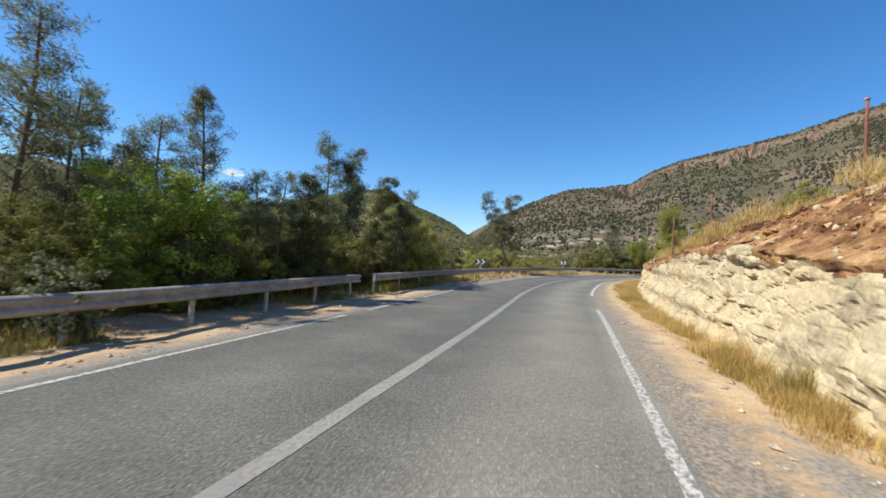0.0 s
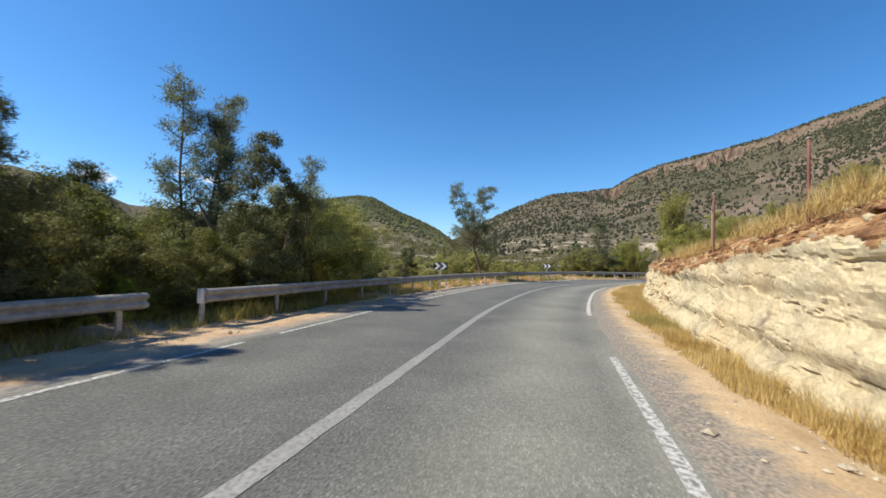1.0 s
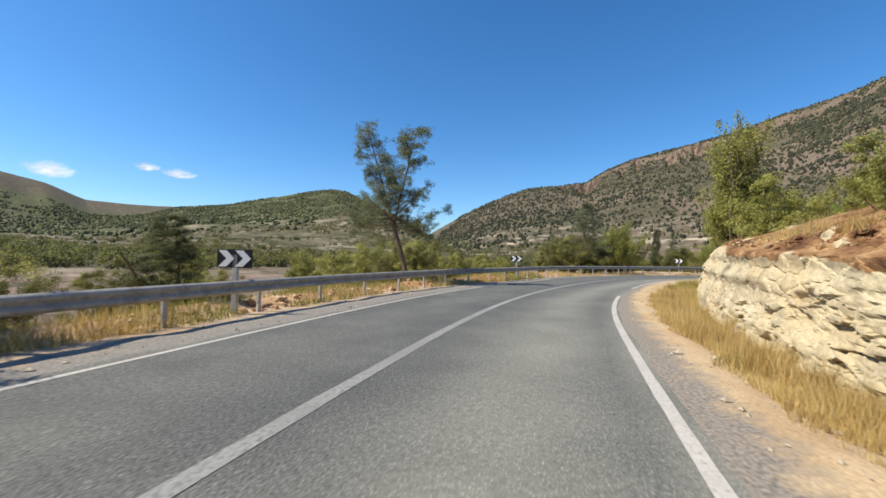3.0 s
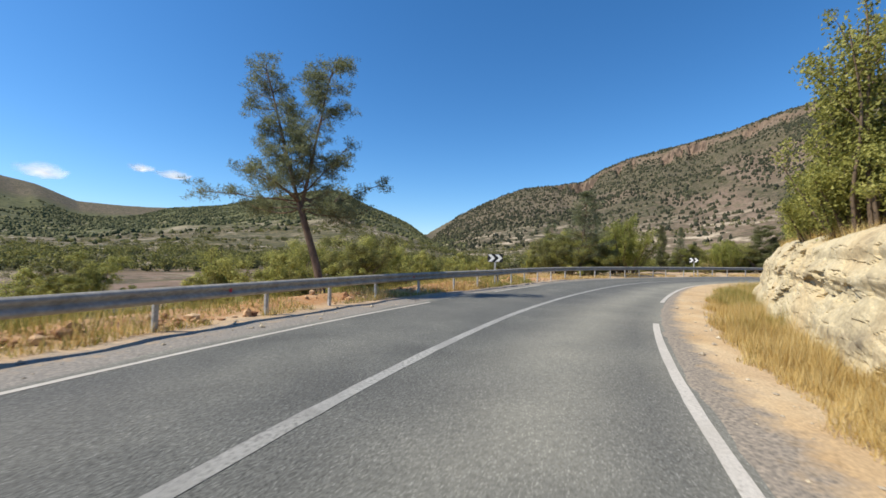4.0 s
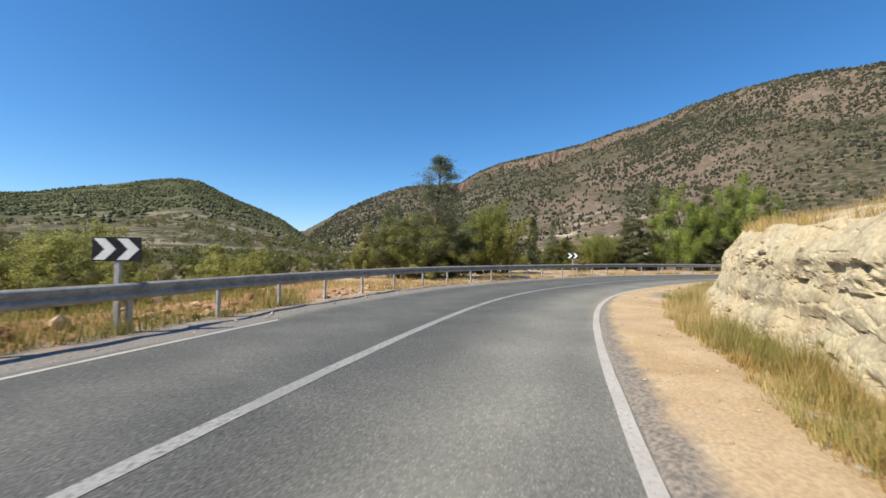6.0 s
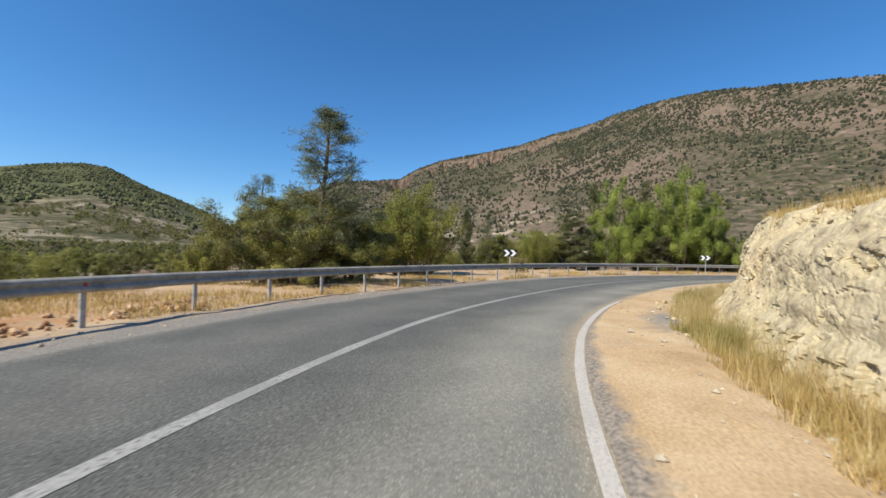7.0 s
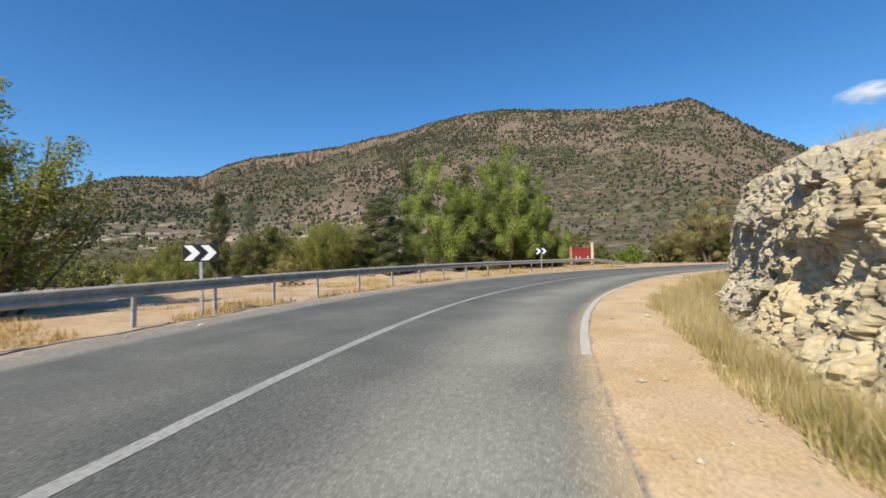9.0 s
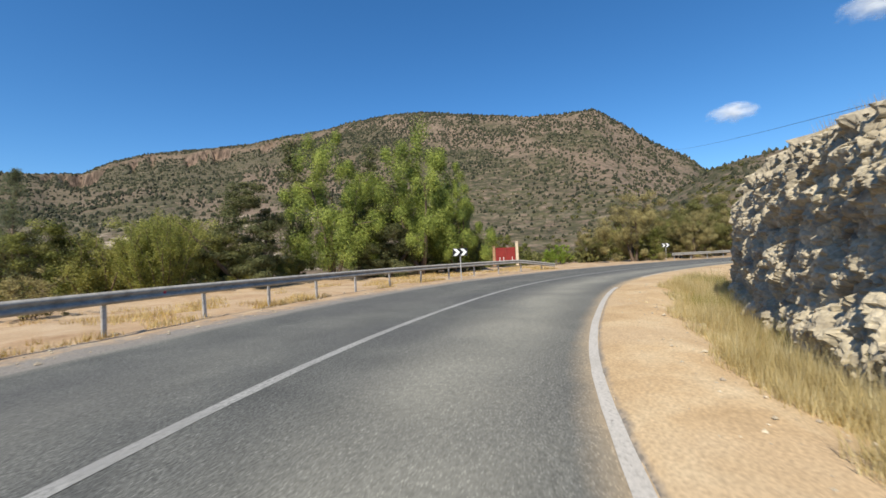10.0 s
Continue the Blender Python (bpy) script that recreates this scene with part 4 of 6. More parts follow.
REFLECTOR_MESH.materials.append(RED)


def end_cap(s, parent, sign):
    """The folded fishtail at the end of a run."""
    bm = bmesh.new()
    box(bm, (0.012, 0.16, 0.33), (0.06, sign * 0.06, float(rail_mid(s))), 0.004)
    box(bm, (0.10, 0.012, 0.33), (0.02, sign * 0.14, float(rail_mid(s))), 0.004)
    ob = part("end_cap", bm, WHITE, parent, "pale painted end plate")
    ob.matrix_world = Matrix.Translation(place(s, float(rail_off(s)))) @ pose(0, 0, 0, 0, 0, heading(s))
    return ob


def guard_rail(posts, ends, reflectors, label):
    rail = thing("guard_rail", pose(0, 0, 0), label, "guard rail")
    for i, s in enumerate(posts):
        m = Matrix.Translation(place(s, float(rail_off(s)) - 0.05)) @ pose(0, 0, float(rail_mid(s)) - 0.5 + 0.02 * math.sin(i * 7.3), 1.5 * math.sin(i * 3.1), 1.2 * math.sin(i * 5.7), heading(s) + 90)
        ob = part("post", POST_MESH, POST, rail)
        ob.matrix_world = m
        sp = part("spacer", SPACER_MESH, POST, rail)
        sp.matrix_world = Matrix.Translation(place(s, float(rail_off(s)) + 0.02, float(rail_mid(s)))) @ pose(0, 0, 0, 0, 0, heading(s) + 90)
    a = ends[0]
    cuts = [a] + [0.5 * (posts[i] + posts[i + 1]) + 0.25 for i in range(1, len(posts) - 2, 2)] + [ends[1]]
    for p, q in zip(cuts[:-1], cuts[1:]):
        part("beam", beam_mesh(p - 0.0, q + 0.0), STEEL, rail)
    for s in reflectors:
        ob = part("reflector", REFLECTOR_MESH, RED, rail, "small red reflector")
        ob.matrix_world = Matrix.Translation(place(s, float(rail_off(s)) + 0.10, float(rail_mid(s)))) @ pose(0, 0, 0, 0, 0, heading(s) + 90)
    return rail


first = guard_rail(np.arange(5.2, 53, 2.35), (4.0, 52.6), (40.0, 49.3), "galvanised steel guard rail on posts at the road edge")
second = guard_rail(POST_AT[POST_AT < 158], (53.9, 159.4), (63.2, 77.5, 85.0, 101.0, 131.0), "long galvanised steel guard rail following the bend")
end_cap(53.95, second, -1)
guard_rail(np.arange(176, 205, 2.4), (175.5, 205.5), (), "galvanised steel guard rail farther round the bend")


# ---------------------------------------------------------------- chevron signs
def chevron_sign(s, off, z, turn, label, width=0.85, height=0.45, thick=0.06):
    p, q = place(s, off), place(s - 26, 1.6)
    yaw = math.degrees(math.atan2(q.x - p.x, -(q.y - p.y)))
    m = Matrix.Translation(p) @ pose(0, 0, 0, 0, 0, yaw + turn)
    sign = thing("chevron_sign", m, label, "road sign", "chevron signs along the bend")
    bm = bmesh.new()
    box(bm, (thick, thick, z + 0.35), (0, 0.03, (z + 0.15) / 2 - 0.15), 0.006)
    part("post", bm, POST, sign)
    bm = bmesh.new()
    box(bm, (width, 0.02, height), (0, -0.02, z), 0.004)
    part("board", bm, BLACK, sign, "black board")
    for k in (-1, 1):
        bm = bmesh.new()
        c = k * width * 0.235
        h, w, t = height * 0.44, width * 0.15, width * 0.15
        pts = [(c - w - t * 0.5, h), (c - w + t, h), (c + w + t * 0.5, 0), (c - w + t, -h), (c - w - t * 0.5, -h), (c + w - t, 0)]
        front = [bm.verts.new((x, -0.038, z + y)) for x, y in pts]
        backs = [bm.verts.new((x, -0.031, z + y)) for x, y in pts]
        for i0, i1, i2, i3 in ((0, 1, 2, 5), (5, 2, 3, 4)):
            bm.faces.new([front[i] for i in (i0, i1, i2, i3)])
            bm.faces.new([backs[i] for i in (i3, i2, i1, i0)])
        for i in range(6):
            bm.faces.new([front[i], backs[i], backs[(i + 1) % 6], front[(i + 1) % 6]])
        bmesh.ops.recalc_face_normals(bm, faces=bm.faces)
        part("chevron", bm, WHITE, sign, "white arrow")
    return sign


chevron_sign(70.4, -5.5, 1.32, 0, "black and white chevron sign on a thick grey post", thick=0.12)
chevron_sign(92.2, -5.2, 1.52, 0, "black and white chevron sign behind the guard rail", thick=0.09)
chevron_sign(122.9, -6.75, 1.74, 0, "black and white chevron sign on a pale post", 0.95, 0.5, 0.08)
chevron_sign(146.6, -6.3, 1.76, 0, "black and white chevron sign by the dark trees", 0.95, 0.5)
chevron_sign(175.8, -8.6, 1.7, 0, "small chevron sign at the far end of the bend")


# ---------------------------------------------------------------- gate
def gate():
    g = thing("gate", Matrix.Translation((91.9, 77.9, 0.2)) @ pose(0, 0, 0, 0, 0, -70), "red metal field gate between a brown and a cream post", "gate")
    for x, h, paint, lab in ((-1.35, 2.3, BROWN_POST, "weathered brown post"), (1.35, 2.75, CREAM, "cream rendered post")):
        bm = bmesh.new()
        box(bm, (0.32, 0.32, h), (x, 0, h / 2 - 0.05), 0.02)
        box(bm, (0.4, 0.4, 0.08), (x, 0, h - 0.02), 0.02)
        part("gate_post", bm, paint, g, lab)
    for x in (-0.58, 0.58):
        bm = bmesh.new()
        box(bm, (1.14, 0.04, 1.9), (x, 0, 1.15), 0.005)
        for k in range(-3, 4):
            box(bm, (0.03, 0.03, 1.84), (x + k * 0.17, -0.03, 1.15))
        box(bm, (1.1, 0.035, 0.05), (x, -0.032, 1.9))
        box(bm, (1.1, 0.035, 0.05), (x, -0.032, 0.4))
        leaf = part("leaf", bm, GATE_RED, g, "red painted sheet leaf")
        for k in ((-0.1, 0.35) if x < 0 else (0.2,)):
            bm = bmesh.new()
            box(bm, (0.07, 0.02, 0.5), (x + k, -0.06, 0.72), 0.004)
            part("bar", bm, WHITE, leaf, "white painted upright bar")
    return g


gate()


# ---------------------------------------------------------------- plants
def unit(n, r):
    v = r.normal(size=(n, 3))
    return v / np.linalg.norm(v, axis=1)[:, None]


def leaf_quads(centres, size, r, aspect=0.45, up=0.25, out=None):
    """One small pointed leaf a centre."""
    n = len(centres)
    a = unit(n, r)
    a[:, 2] = a[:, 2] * 0.7 + up
    a /= np.linalg.norm(a, axis=1)[:, None]
    side = unit(n, r) if out is None else out + 0.55 * unit(n, r)
    b = np.cross(a, side)
    b /= np.linalg.norm(b, axis=1)[:, None] + 1e-9
    if out is not None:
        a = np.cross(side, b)
        a /= np.linalg.norm(a, axis=1)[:, None] + 1e-9
    c = np.cross(a, b)
    L = size * r.uniform(0.6, 1.35, (n, 1))
    w = L * aspect
    p1 = centres + a * L * 0.6
    low = centres - a * L * 0.25 + c * w * 0.15
    v = np.stack([low + b * w * 0.6, p1, low - b * w * 0.6], 1).reshape(-1, 3)
    return v, np.arange(n * 3).reshape(n, 3)


def needle_tufts(centres, size, r, per=12):
    """Soft puffs of short narrow needles round each centre."""
    n = len(centres) * per
    d = unit(n, r)
    c = np.repeat(centres, per, 0) + d * size * 0.62 * r.uniform(0, 1, (n, 1)) ** 0.6 * np.array([1.1, 1.1, 0.8])
    a = d + 0.7 * unit(n, r)
    a[:, 2] += 0.3
    a /= np.linalg.norm(a, axis=1)[:, None]
    b = np.cross(a, unit(n, r))
    b /= np.linalg.norm(b, axis=1)[:, None] + 1e-9
    L = size * r.uniform(0.35, 0.75, (n, 1))
    w = L * 0.11
    v = np.stack([c + b * w, c + a * L, c - b * w], 1).reshape(-1, 3)
    return v, np.arange(n * 3).reshape(n, 3)


def limb(start, direction, length, radius, r, bend=0.25, lift=0.15, n=6):
    pts, d = [np.array(start, float)], np.array(direction, float)
    d /= np.linalg.norm(d)
    for _ in range(n):
        d = d + r.normal(size=3) * bend * 0.4 + np.array([0, 0, lift * 0.3])
        d /= np.linalg.norm(d)
        pts.append(pts[-1] + d * length / n)
    return np.array(pts), np.linspace(radius, radius * 0.25, n + 1)


def pine(seed, height=9.0, radius=0.16, clear=0.3, spread=2.2, leaders=1, tufts=1500, lean=0.05, size=0.21, droop=0.0, taper=0.75, floor_=0.25, whorl=1.7, split=0.22, limbs_=(1, 4), rise=0.25):
    """Wood and foliage arrays of an open, wispy pine: whorled limbs, shorter towards the top, tufts at their outer ends."""
    r = np.random.default_rng(seed)
    wood, spots = [], []
    for k in range(leaders):
        d = np.array([lean + (k - (leaders - 1) / 2) * split, r.normal() * 0.05, 1.0])
        base = np.zeros(3)
        h = height * (1 - 0.06 * k)
        stem, rad = limb(base, d, h, radius * (1 if k == 0 else 0.8), r, 0.10, 0.2, 12)
        if k:
            stem[:, :2] += np.linspace(0, 1, len(stem))[:, None] * np.array([0.1 * k, 0.1])
        wood.append(tube(stem, rad, 8 if k == 0 else 6))
        whorls = int(h * whorl)
        for i in range(whorls):
            u = clear + (1 - clear) * (i + r.uniform(0, 0.8)) / whorls
            u = min(u, 0.985)
            p = np.array([np.interp(u, np.linspace(0, 1, len(stem)), stem[:, j]) for j in range(3)])
            reach = spread * (floor_ + (1.2 - floor_) * (1 - (u - clear) / (1 - clear)) ** taper) * r.uniform(0.55, 1.15) * (0.75 if leaders > 1 else 1)
            for _ in range(r.integers(*limbs_)):
                a = r.uniform(0, 2 * np.pi)
                lp, lr = limb(p, (np.cos(a), np.sin(a), r.uniform(-0.3, 0.3) + rise - droop), reach, 0.035 * (1.3 - u), r, 0.35, 0.25, 6)
                wood.append(tube(lp, lr, 4))
                m = max(4, int(tufts * 0.016 * reach / spread))
                w = r.uniform(0.35, 1.0, m)
                c = np.stack([np.interp(w, np.linspace(0, 1, len(lp)), lp[:, j]) for j in range(3)], 1)
                spots.append(c + r.normal(size=(m, 3)) * np.array([0.1, 0.1, 0.08]) * (0.6 + 0.35 * spread))
                # side twigs
                for _ in range(3):
                    v = r.integers(2, len(lp) - 1)
                    a2 = a + r.choice([-1, 1]) * r.uniform(0.5, 1.2)
                    tp, tr = limb(lp[v], (np.cos(a2), np.sin(a2), r.uniform(0, 0.5)), reach * 0.4, 0.012, r, 0.3, 0.2, 4)
                    wood.append(tube(tp, tr, 3))
                    c = tp[r.integers(2, len(tp), m // 2 + 1)]
                    spots.append(c + r.normal(size=c.shape) * 0.12)
    spots = np.concatenate(spots)
    return joined(wood), needle_tufts(spots, size, r)


def lone_pine(seed):
    """An old open pine: a leaning trunk that forks into two leaders, long level limbs at the fork, foliage in puffs with sky between."""
    r = np.random.default_rng(seed)
    wood, spots = [], []
    t = np.linspace(0, 1, 10)[:, None]
    trunk = t * np.array([-0.95, 0.1, 4.0]) + np.sin(t * 5) * np.array([0.05, 0.05, 0]) - np.array([0, 0, 0.2])
    wood.append(tube(trunk, np.linspace(0.18, 0.125, 10), 9))
    fork = trunk[-1]
    limbs = []
    for d, length, rad in (((-0.24, 0.1, 1), 6.8, 0.085), ((0.22, -0.1, 1), 6.4, 0.08)):
        p, q = limb(fork - np.array([0, 0, 0.3]), d, length, rad, r, 0.08, 0.1, 12)
        wood.append(tube(p, q, 7))
        for i in range(34):
            u = 0.12 + 0.88 * (i + r.uniform(0, 1)) / 34
            at_ = np.array([np.interp(u, np.linspace(0, 1, len(p)), p[:, j]) for j in range(3)])
            limbs.append((at_, r.uniform(0, 2 * np.pi), r.uniform(0.0, 0.8), np.interp(u, [0, 0.2, 0.45, 0.85, 1], [1.7, 1.35, 1.1, 0.8, 0.25]) * r.uniform(0.6, 1.15), 0.022))
    for a, up, length in ((3.05, 0.2, 4.1), (0.05, 0.12, 3.5), (2.9, -0.35, 2.9), (0.3, -0.25, 2.9), (0.1, -0.5, 2.4), (5.9, -0.35, 2.8), (2.4, 0.15, 2.8), (0.9, 0.4, 2.8), (5.4, 0.2, 2.8), (4.1, 0.25, 2.6), (3.4, -0.3, 2.4), (6.1, 0.45, 2.9), (3.3, 0.5, 2.6), (2.7, 0.0, 3.2)):
        limbs.append((fork + np.array([0, 0, r.uniform(-0.5, 0.5)]), a, up, length, 0.042))
    for at_, a, up, length, rad in limbs:
        p, q = limb(at_, (np.cos(a), np.sin(a), up), length, rad, r, 0.3, 0.12, 8)
        wood.append(tube(p, q, 5))
        for _ in range(int(4 + length * 4.5)):
            u = r.uniform(0.25, 1.0)
            b = np.array([np.interp(u, np.linspace(0, 1, len(p)), p[:, j]) for j in range(3)])
            a2 = a + r.normal() * 1.0
            tp, tq = limb(b, (np.cos(a2), np.sin(a2), r.uniform(-0.5, 0.7)), r.uniform(0.25, 0.7), 0.008, r, 0.3, 0.1, 3)
            wood.append(tube(tp, tq, 3))
            spots.append(tp[-1] + r.normal(size=(6, 3)) * np.array([0.12, 0.12, 0.09]))
    return joined(wood), needle_tufts(np.concatenate(spots), 0.2, r, 15)


def broadleaf(seed, height=5.0, width=4.0, radius=0.14, clear=0.15, leaves=7000, size=0.17, stems=3, ragged=0.5, droop=0.0, up=0.25, layers=26, clump=1.0, peak=0.45):
    """Wood and foliage arrays of a bushy tree: forked stems, clumps of leaves with gaps between, an uneven outline."""
    r = np.random.default_rng(seed)
    wood, clumps = [], []
    for k in range(stems):
        a = 2 * np.pi * k / stems + r.uniform(-0.5, 0.5)
        st, rd = limb((0.12 * np.cos(a), 0.12 * np.sin(a), -0.1), (0.35 * np.cos(a), 0.35 * np.sin(a), 1.0), height * 0.72, radius, r, 0.2, 0.2, 8)
        wood.append(tube(st, rd, 7))
        for i in range(5):
            v = r.integers(2, len(st))
            b = r.uniform(0, 2 * np.pi)
            lp, lr = limb(st[v], (np.cos(b), np.sin(b), r.uniform(0.1, 0.9)), width * r.uniform(0.25, 0.45), radius * 0.4, r, 0.35, 0.25, 6)
            wood.append(tube(lp, lr, 5))
            clumps.append(lp[-1])
            clumps.append(lp[3])
    extra = layers
    for _ in range(extra):
        a, z = r.uniform(0, 2 * np.pi), r.uniform(clear, 1.0)
        prof = np.sqrt(max(0.03, 1 - ((z - peak) / (1.03 - peak if z > peak else peak + 0.13)) ** 2))
        rr = width * 0.5 * prof * r.uniform(0.45, 1.05 + 0.3 * ragged)
        clumps.append(np.array([rr * np.cos(a), rr * np.sin(a), height * z * r.uniform(0.9, 1.0 + 0.16 * ragged)]))
    clumps = np.array(clumps)
    rad = np.full(len(clumps), 0.095 * clump * (width + height) * 0.5) * r.uniform(0.6, 1.35, len(clumps))
    per = leaves // len(clumps)
    c = np.repeat(clumps, per, 0)
    rr = np.repeat(rad, per)
    off = unit(len(c), r) * (r.uniform(0, 1, (len(c), 1)) ** 0.45) * rr[:, None] * np.array([1.15, 1.15, 0.85])
    c = c + off
    c[:, 2] -= droop * rr * r.uniform(0, 2.5, len(c))
    keep = c[:, 2] > 0.05
    out = off / (np.linalg.norm(off, axis=1)[:, None] + 1e-9) + 0.5 * c / (np.linalg.norm(c, axis=1)[:, None] + 1e-9)
    return joined(wood), leaf_quads(c[keep], size, r, up=up - droop, out=out[keep])


def upright_shrub(seed, height=6.0, width=6.5, stems=34, leaves=16000, size=0.16):
    """Wood and foliage arrays of a thicket: many steep stems from one base, leafy from low down, with ragged single tips."""
    r = np.random.default_rng(seed)
    wood, spots = [], []
    per = leaves // (stems * 5)
    for k in range(stems):
        a, lean_ = r.uniform(0, 2 * np.pi), r.uniform(0, 1) ** 0.7
        h = height * (1.0 - 0.5 * lean_ ** 2) * r.uniform(0.72, 1.0)
        d = np.array([np.cos(a) * lean_ * 0.55 * width / height, np.sin(a) * lean_ * 0.55 * width / height, 1.0])
        foot_ = np.array([np.cos(a), np.sin(a), 0]) * lean_ * width * 0.14
        p, q = limb(foot_, d, h * np.linalg.norm(d), 0.05, r, 0.16, 0.12, 9)
        wood.append(tube(p, q, 5))
        branches = [(p, 0.2)]
        for _ in range(4):
            v = r.integers(2, 8)
            b = r.uniform(0, 2 * np.pi)
            tp, tq = limb(p[v], (0.6 * np.cos(b), 0.6 * np.sin(b), 1.0), h * r.uniform(0.2, 0.38), 0.018, r, 0.25, 0.2, 5)
            wood.append(tube(tp, tq, 3))
            branches.append((tp, 0.1))
        for bp, low in branches:
            w = low + (1 - low) * r.uniform(0, 1, per) ** 0.85
            c = np.stack([np.interp(w, np.linspace(0, 1, len(bp)), bp[:, j]) for j in range(3)], 1)
            spots.append(c + r.normal(size=c.shape) * np.array([0.26, 0.26, 0.2]) * (1.12 - 0.85 * w[:, None]))
    c = np.concatenate(spots)
    c = c[c[:, 2] > 0.05]
    return joined(wood), leaf_quads(c, size, r, up=0.7)


def plant_meshes(arrays, bark, leaf):
    (wv, wf), (lv, lf) = arrays
    return mesh_of("trunk", wv, wf, bark, True), mesh_of("crown", lv, lf, leaf)


def base_z(x, y):
    """Height of whatever ground carries a plant at a plan point."""
    s, o = road_frame(np.array([x]), np.array([y]))
    if rail_off(s[0]) - 14 < o[0] < 0:
        return float(verge_left_z(s, o, np.array([x]), np.array([y]))[0])
    if foot(s[0]) + 0.5 < o[0] < foot(s[0]) + 2.0 and 22 < s[0] < 148:
        return float(cut_top(s[0])) - 0.05
    if foot(s[0]) + 2.0 <= o[0] < foot(s[0]) + 14 and 22 < s[0] < 148:
        return float(bank_z(s, o, np.array([x]), np.array([y]))[0])
    return float(land(x, y)[0])


def plant(name, meshes, x, y, top, turn, label, category="tree", group="", wide=1.0, lean=0.0):
    """One tree or bush at a plan point, scaled so that its crown ends at the height top above the road."""
    z = base_z(x, y) - 0.05
    k = max(0.25, (top - z) / meshes[2])
    t = thing(name, Matrix.Translation((x, y, z)) @ pose(0, 0, 0, 0, lean, turn) @ Matrix.Diagonal((k * wide, k * wide, k, 1)), label, category, group)
    part("trunk", meshes[0], None, t)
    part("crown", meshes[1], None, t)
    return t


def species(arrays, leaf):
    wood, crown = plant_meshes(arrays, BARK, leaf)
    return wood, crown, float(np.percentile(arrays[1][0][:, 2], 99.5))


PINE_A = species(pine(11, 9.5, 0.15, 0.08, 2.5, 1, 1300, 0.05, 0.34, 0.05, 0.7, 0.2, 3.0, limbs_=(2, 5)), PINE)
PINE_B = species(pine(12, 8.5, 0.12, 0.42, 1.9, 1, 700, 0.05, 0.26, limbs_=(2, 4)), GREY_LEAF)
PINE_C = species(pine(13, 9.0, 0.09, 0.36, 1.35, 3, 480, 0.0, 0.27, 0.0, 0.35, 0.45, 2.2, 0.17, limbs_=(2, 4)), GREY_LEAF)
PINE_LONE = species(lone_pine(14), GREY_LEAF)
PINE_CONE = species(pine(15, 9.5, 0.12, 0.12, 2.2, 1, 400, 0.0, 0.24, 0.0, 0.75, 0.1, 3.0, limbs_=(3, 5), rise=0.6), GREY_LEAF)
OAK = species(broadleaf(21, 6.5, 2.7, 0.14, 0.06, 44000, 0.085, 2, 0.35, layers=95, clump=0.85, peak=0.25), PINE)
BUSH_A = species(broadleaf(22, 4.2, 4.6, 0.07, 0.05, 34000, 0.095, 4, 0.9, layers=40), LEAF)
BRIGHT = species(broadleaf(47, 4.2, 4.4, 0.07, 0.05, 30000, 0.1, 4, 0.8, layers=40), BRIGHT_LEAF)
BUSH_B = species(broadleaf(23, 4.0, 5.0, 0.07, 0.04, 34000, 0.09, 4, 1.0, layers=40), OLIVE)
BUSH_C = species(broadleaf(24, 3.0, 4.2, 0.05, 0.03, 17000, 0.1, 5, 1.1), PALE_OLIVE)
BUSH_E = species(broadleaf(45, 4.2, 4.8, 0.07, 0.04, 40000, 0.08, 5, 0.8, layers=48), PALE_OLIVE)
BUSH_D = species(upright_shrub(44, 4.0, 4.8, 26, 26000, 0.1), PALE_OLIVE)
SLIM = species(upright_shrub(46, 6.0, 2.6, 16, 15000, 0.1), PALE_OLIVE)
TAMARISK = species(upright_shrub(25, 6.2, 7.2, 54, 70000, 0.095), FEATHERY)
PEPPER = species(broadleaf(26, 9.5, 6.2, 0.2, 0.2, 80000, 0.12, 3, 1.0, droop=0.5, layers=52, clump=0.95, peak=0.5), PEPPER_LEAF)
PEPPER_B = species(broadleaf(36, 9.5, 5.6, 0.2, 0.2, 80000, 0.12, 3, 1.1, droop=0.5, layers=52, clump=0.95, peak=0.5), PEPPER_LEAF)
DRY_TREE = species(broadleaf(27, 6.0, 6.5, 0.18, 0.05, 52000, 0.11, 3, 0.7, layers=44), DRY_LEAF)
CYPRESS = species(broadleaf(28, 9.0, 1.3, 0.1, 0.03, 12000, 0.13, 1, 0.3, layers=40), PINE)
TUMBLE = species(broadleaf(29, 1.6, 2.4, 0.03, 0.02, 9000, 0.06, 5, 0.5), DRY_LEAF)
SILVER = species(broadleaf(30, 1.6, 2.0, 0.03, 0.02, 2500, 0.14, 6, 1.2, up=1.0), GREY_LEAF)
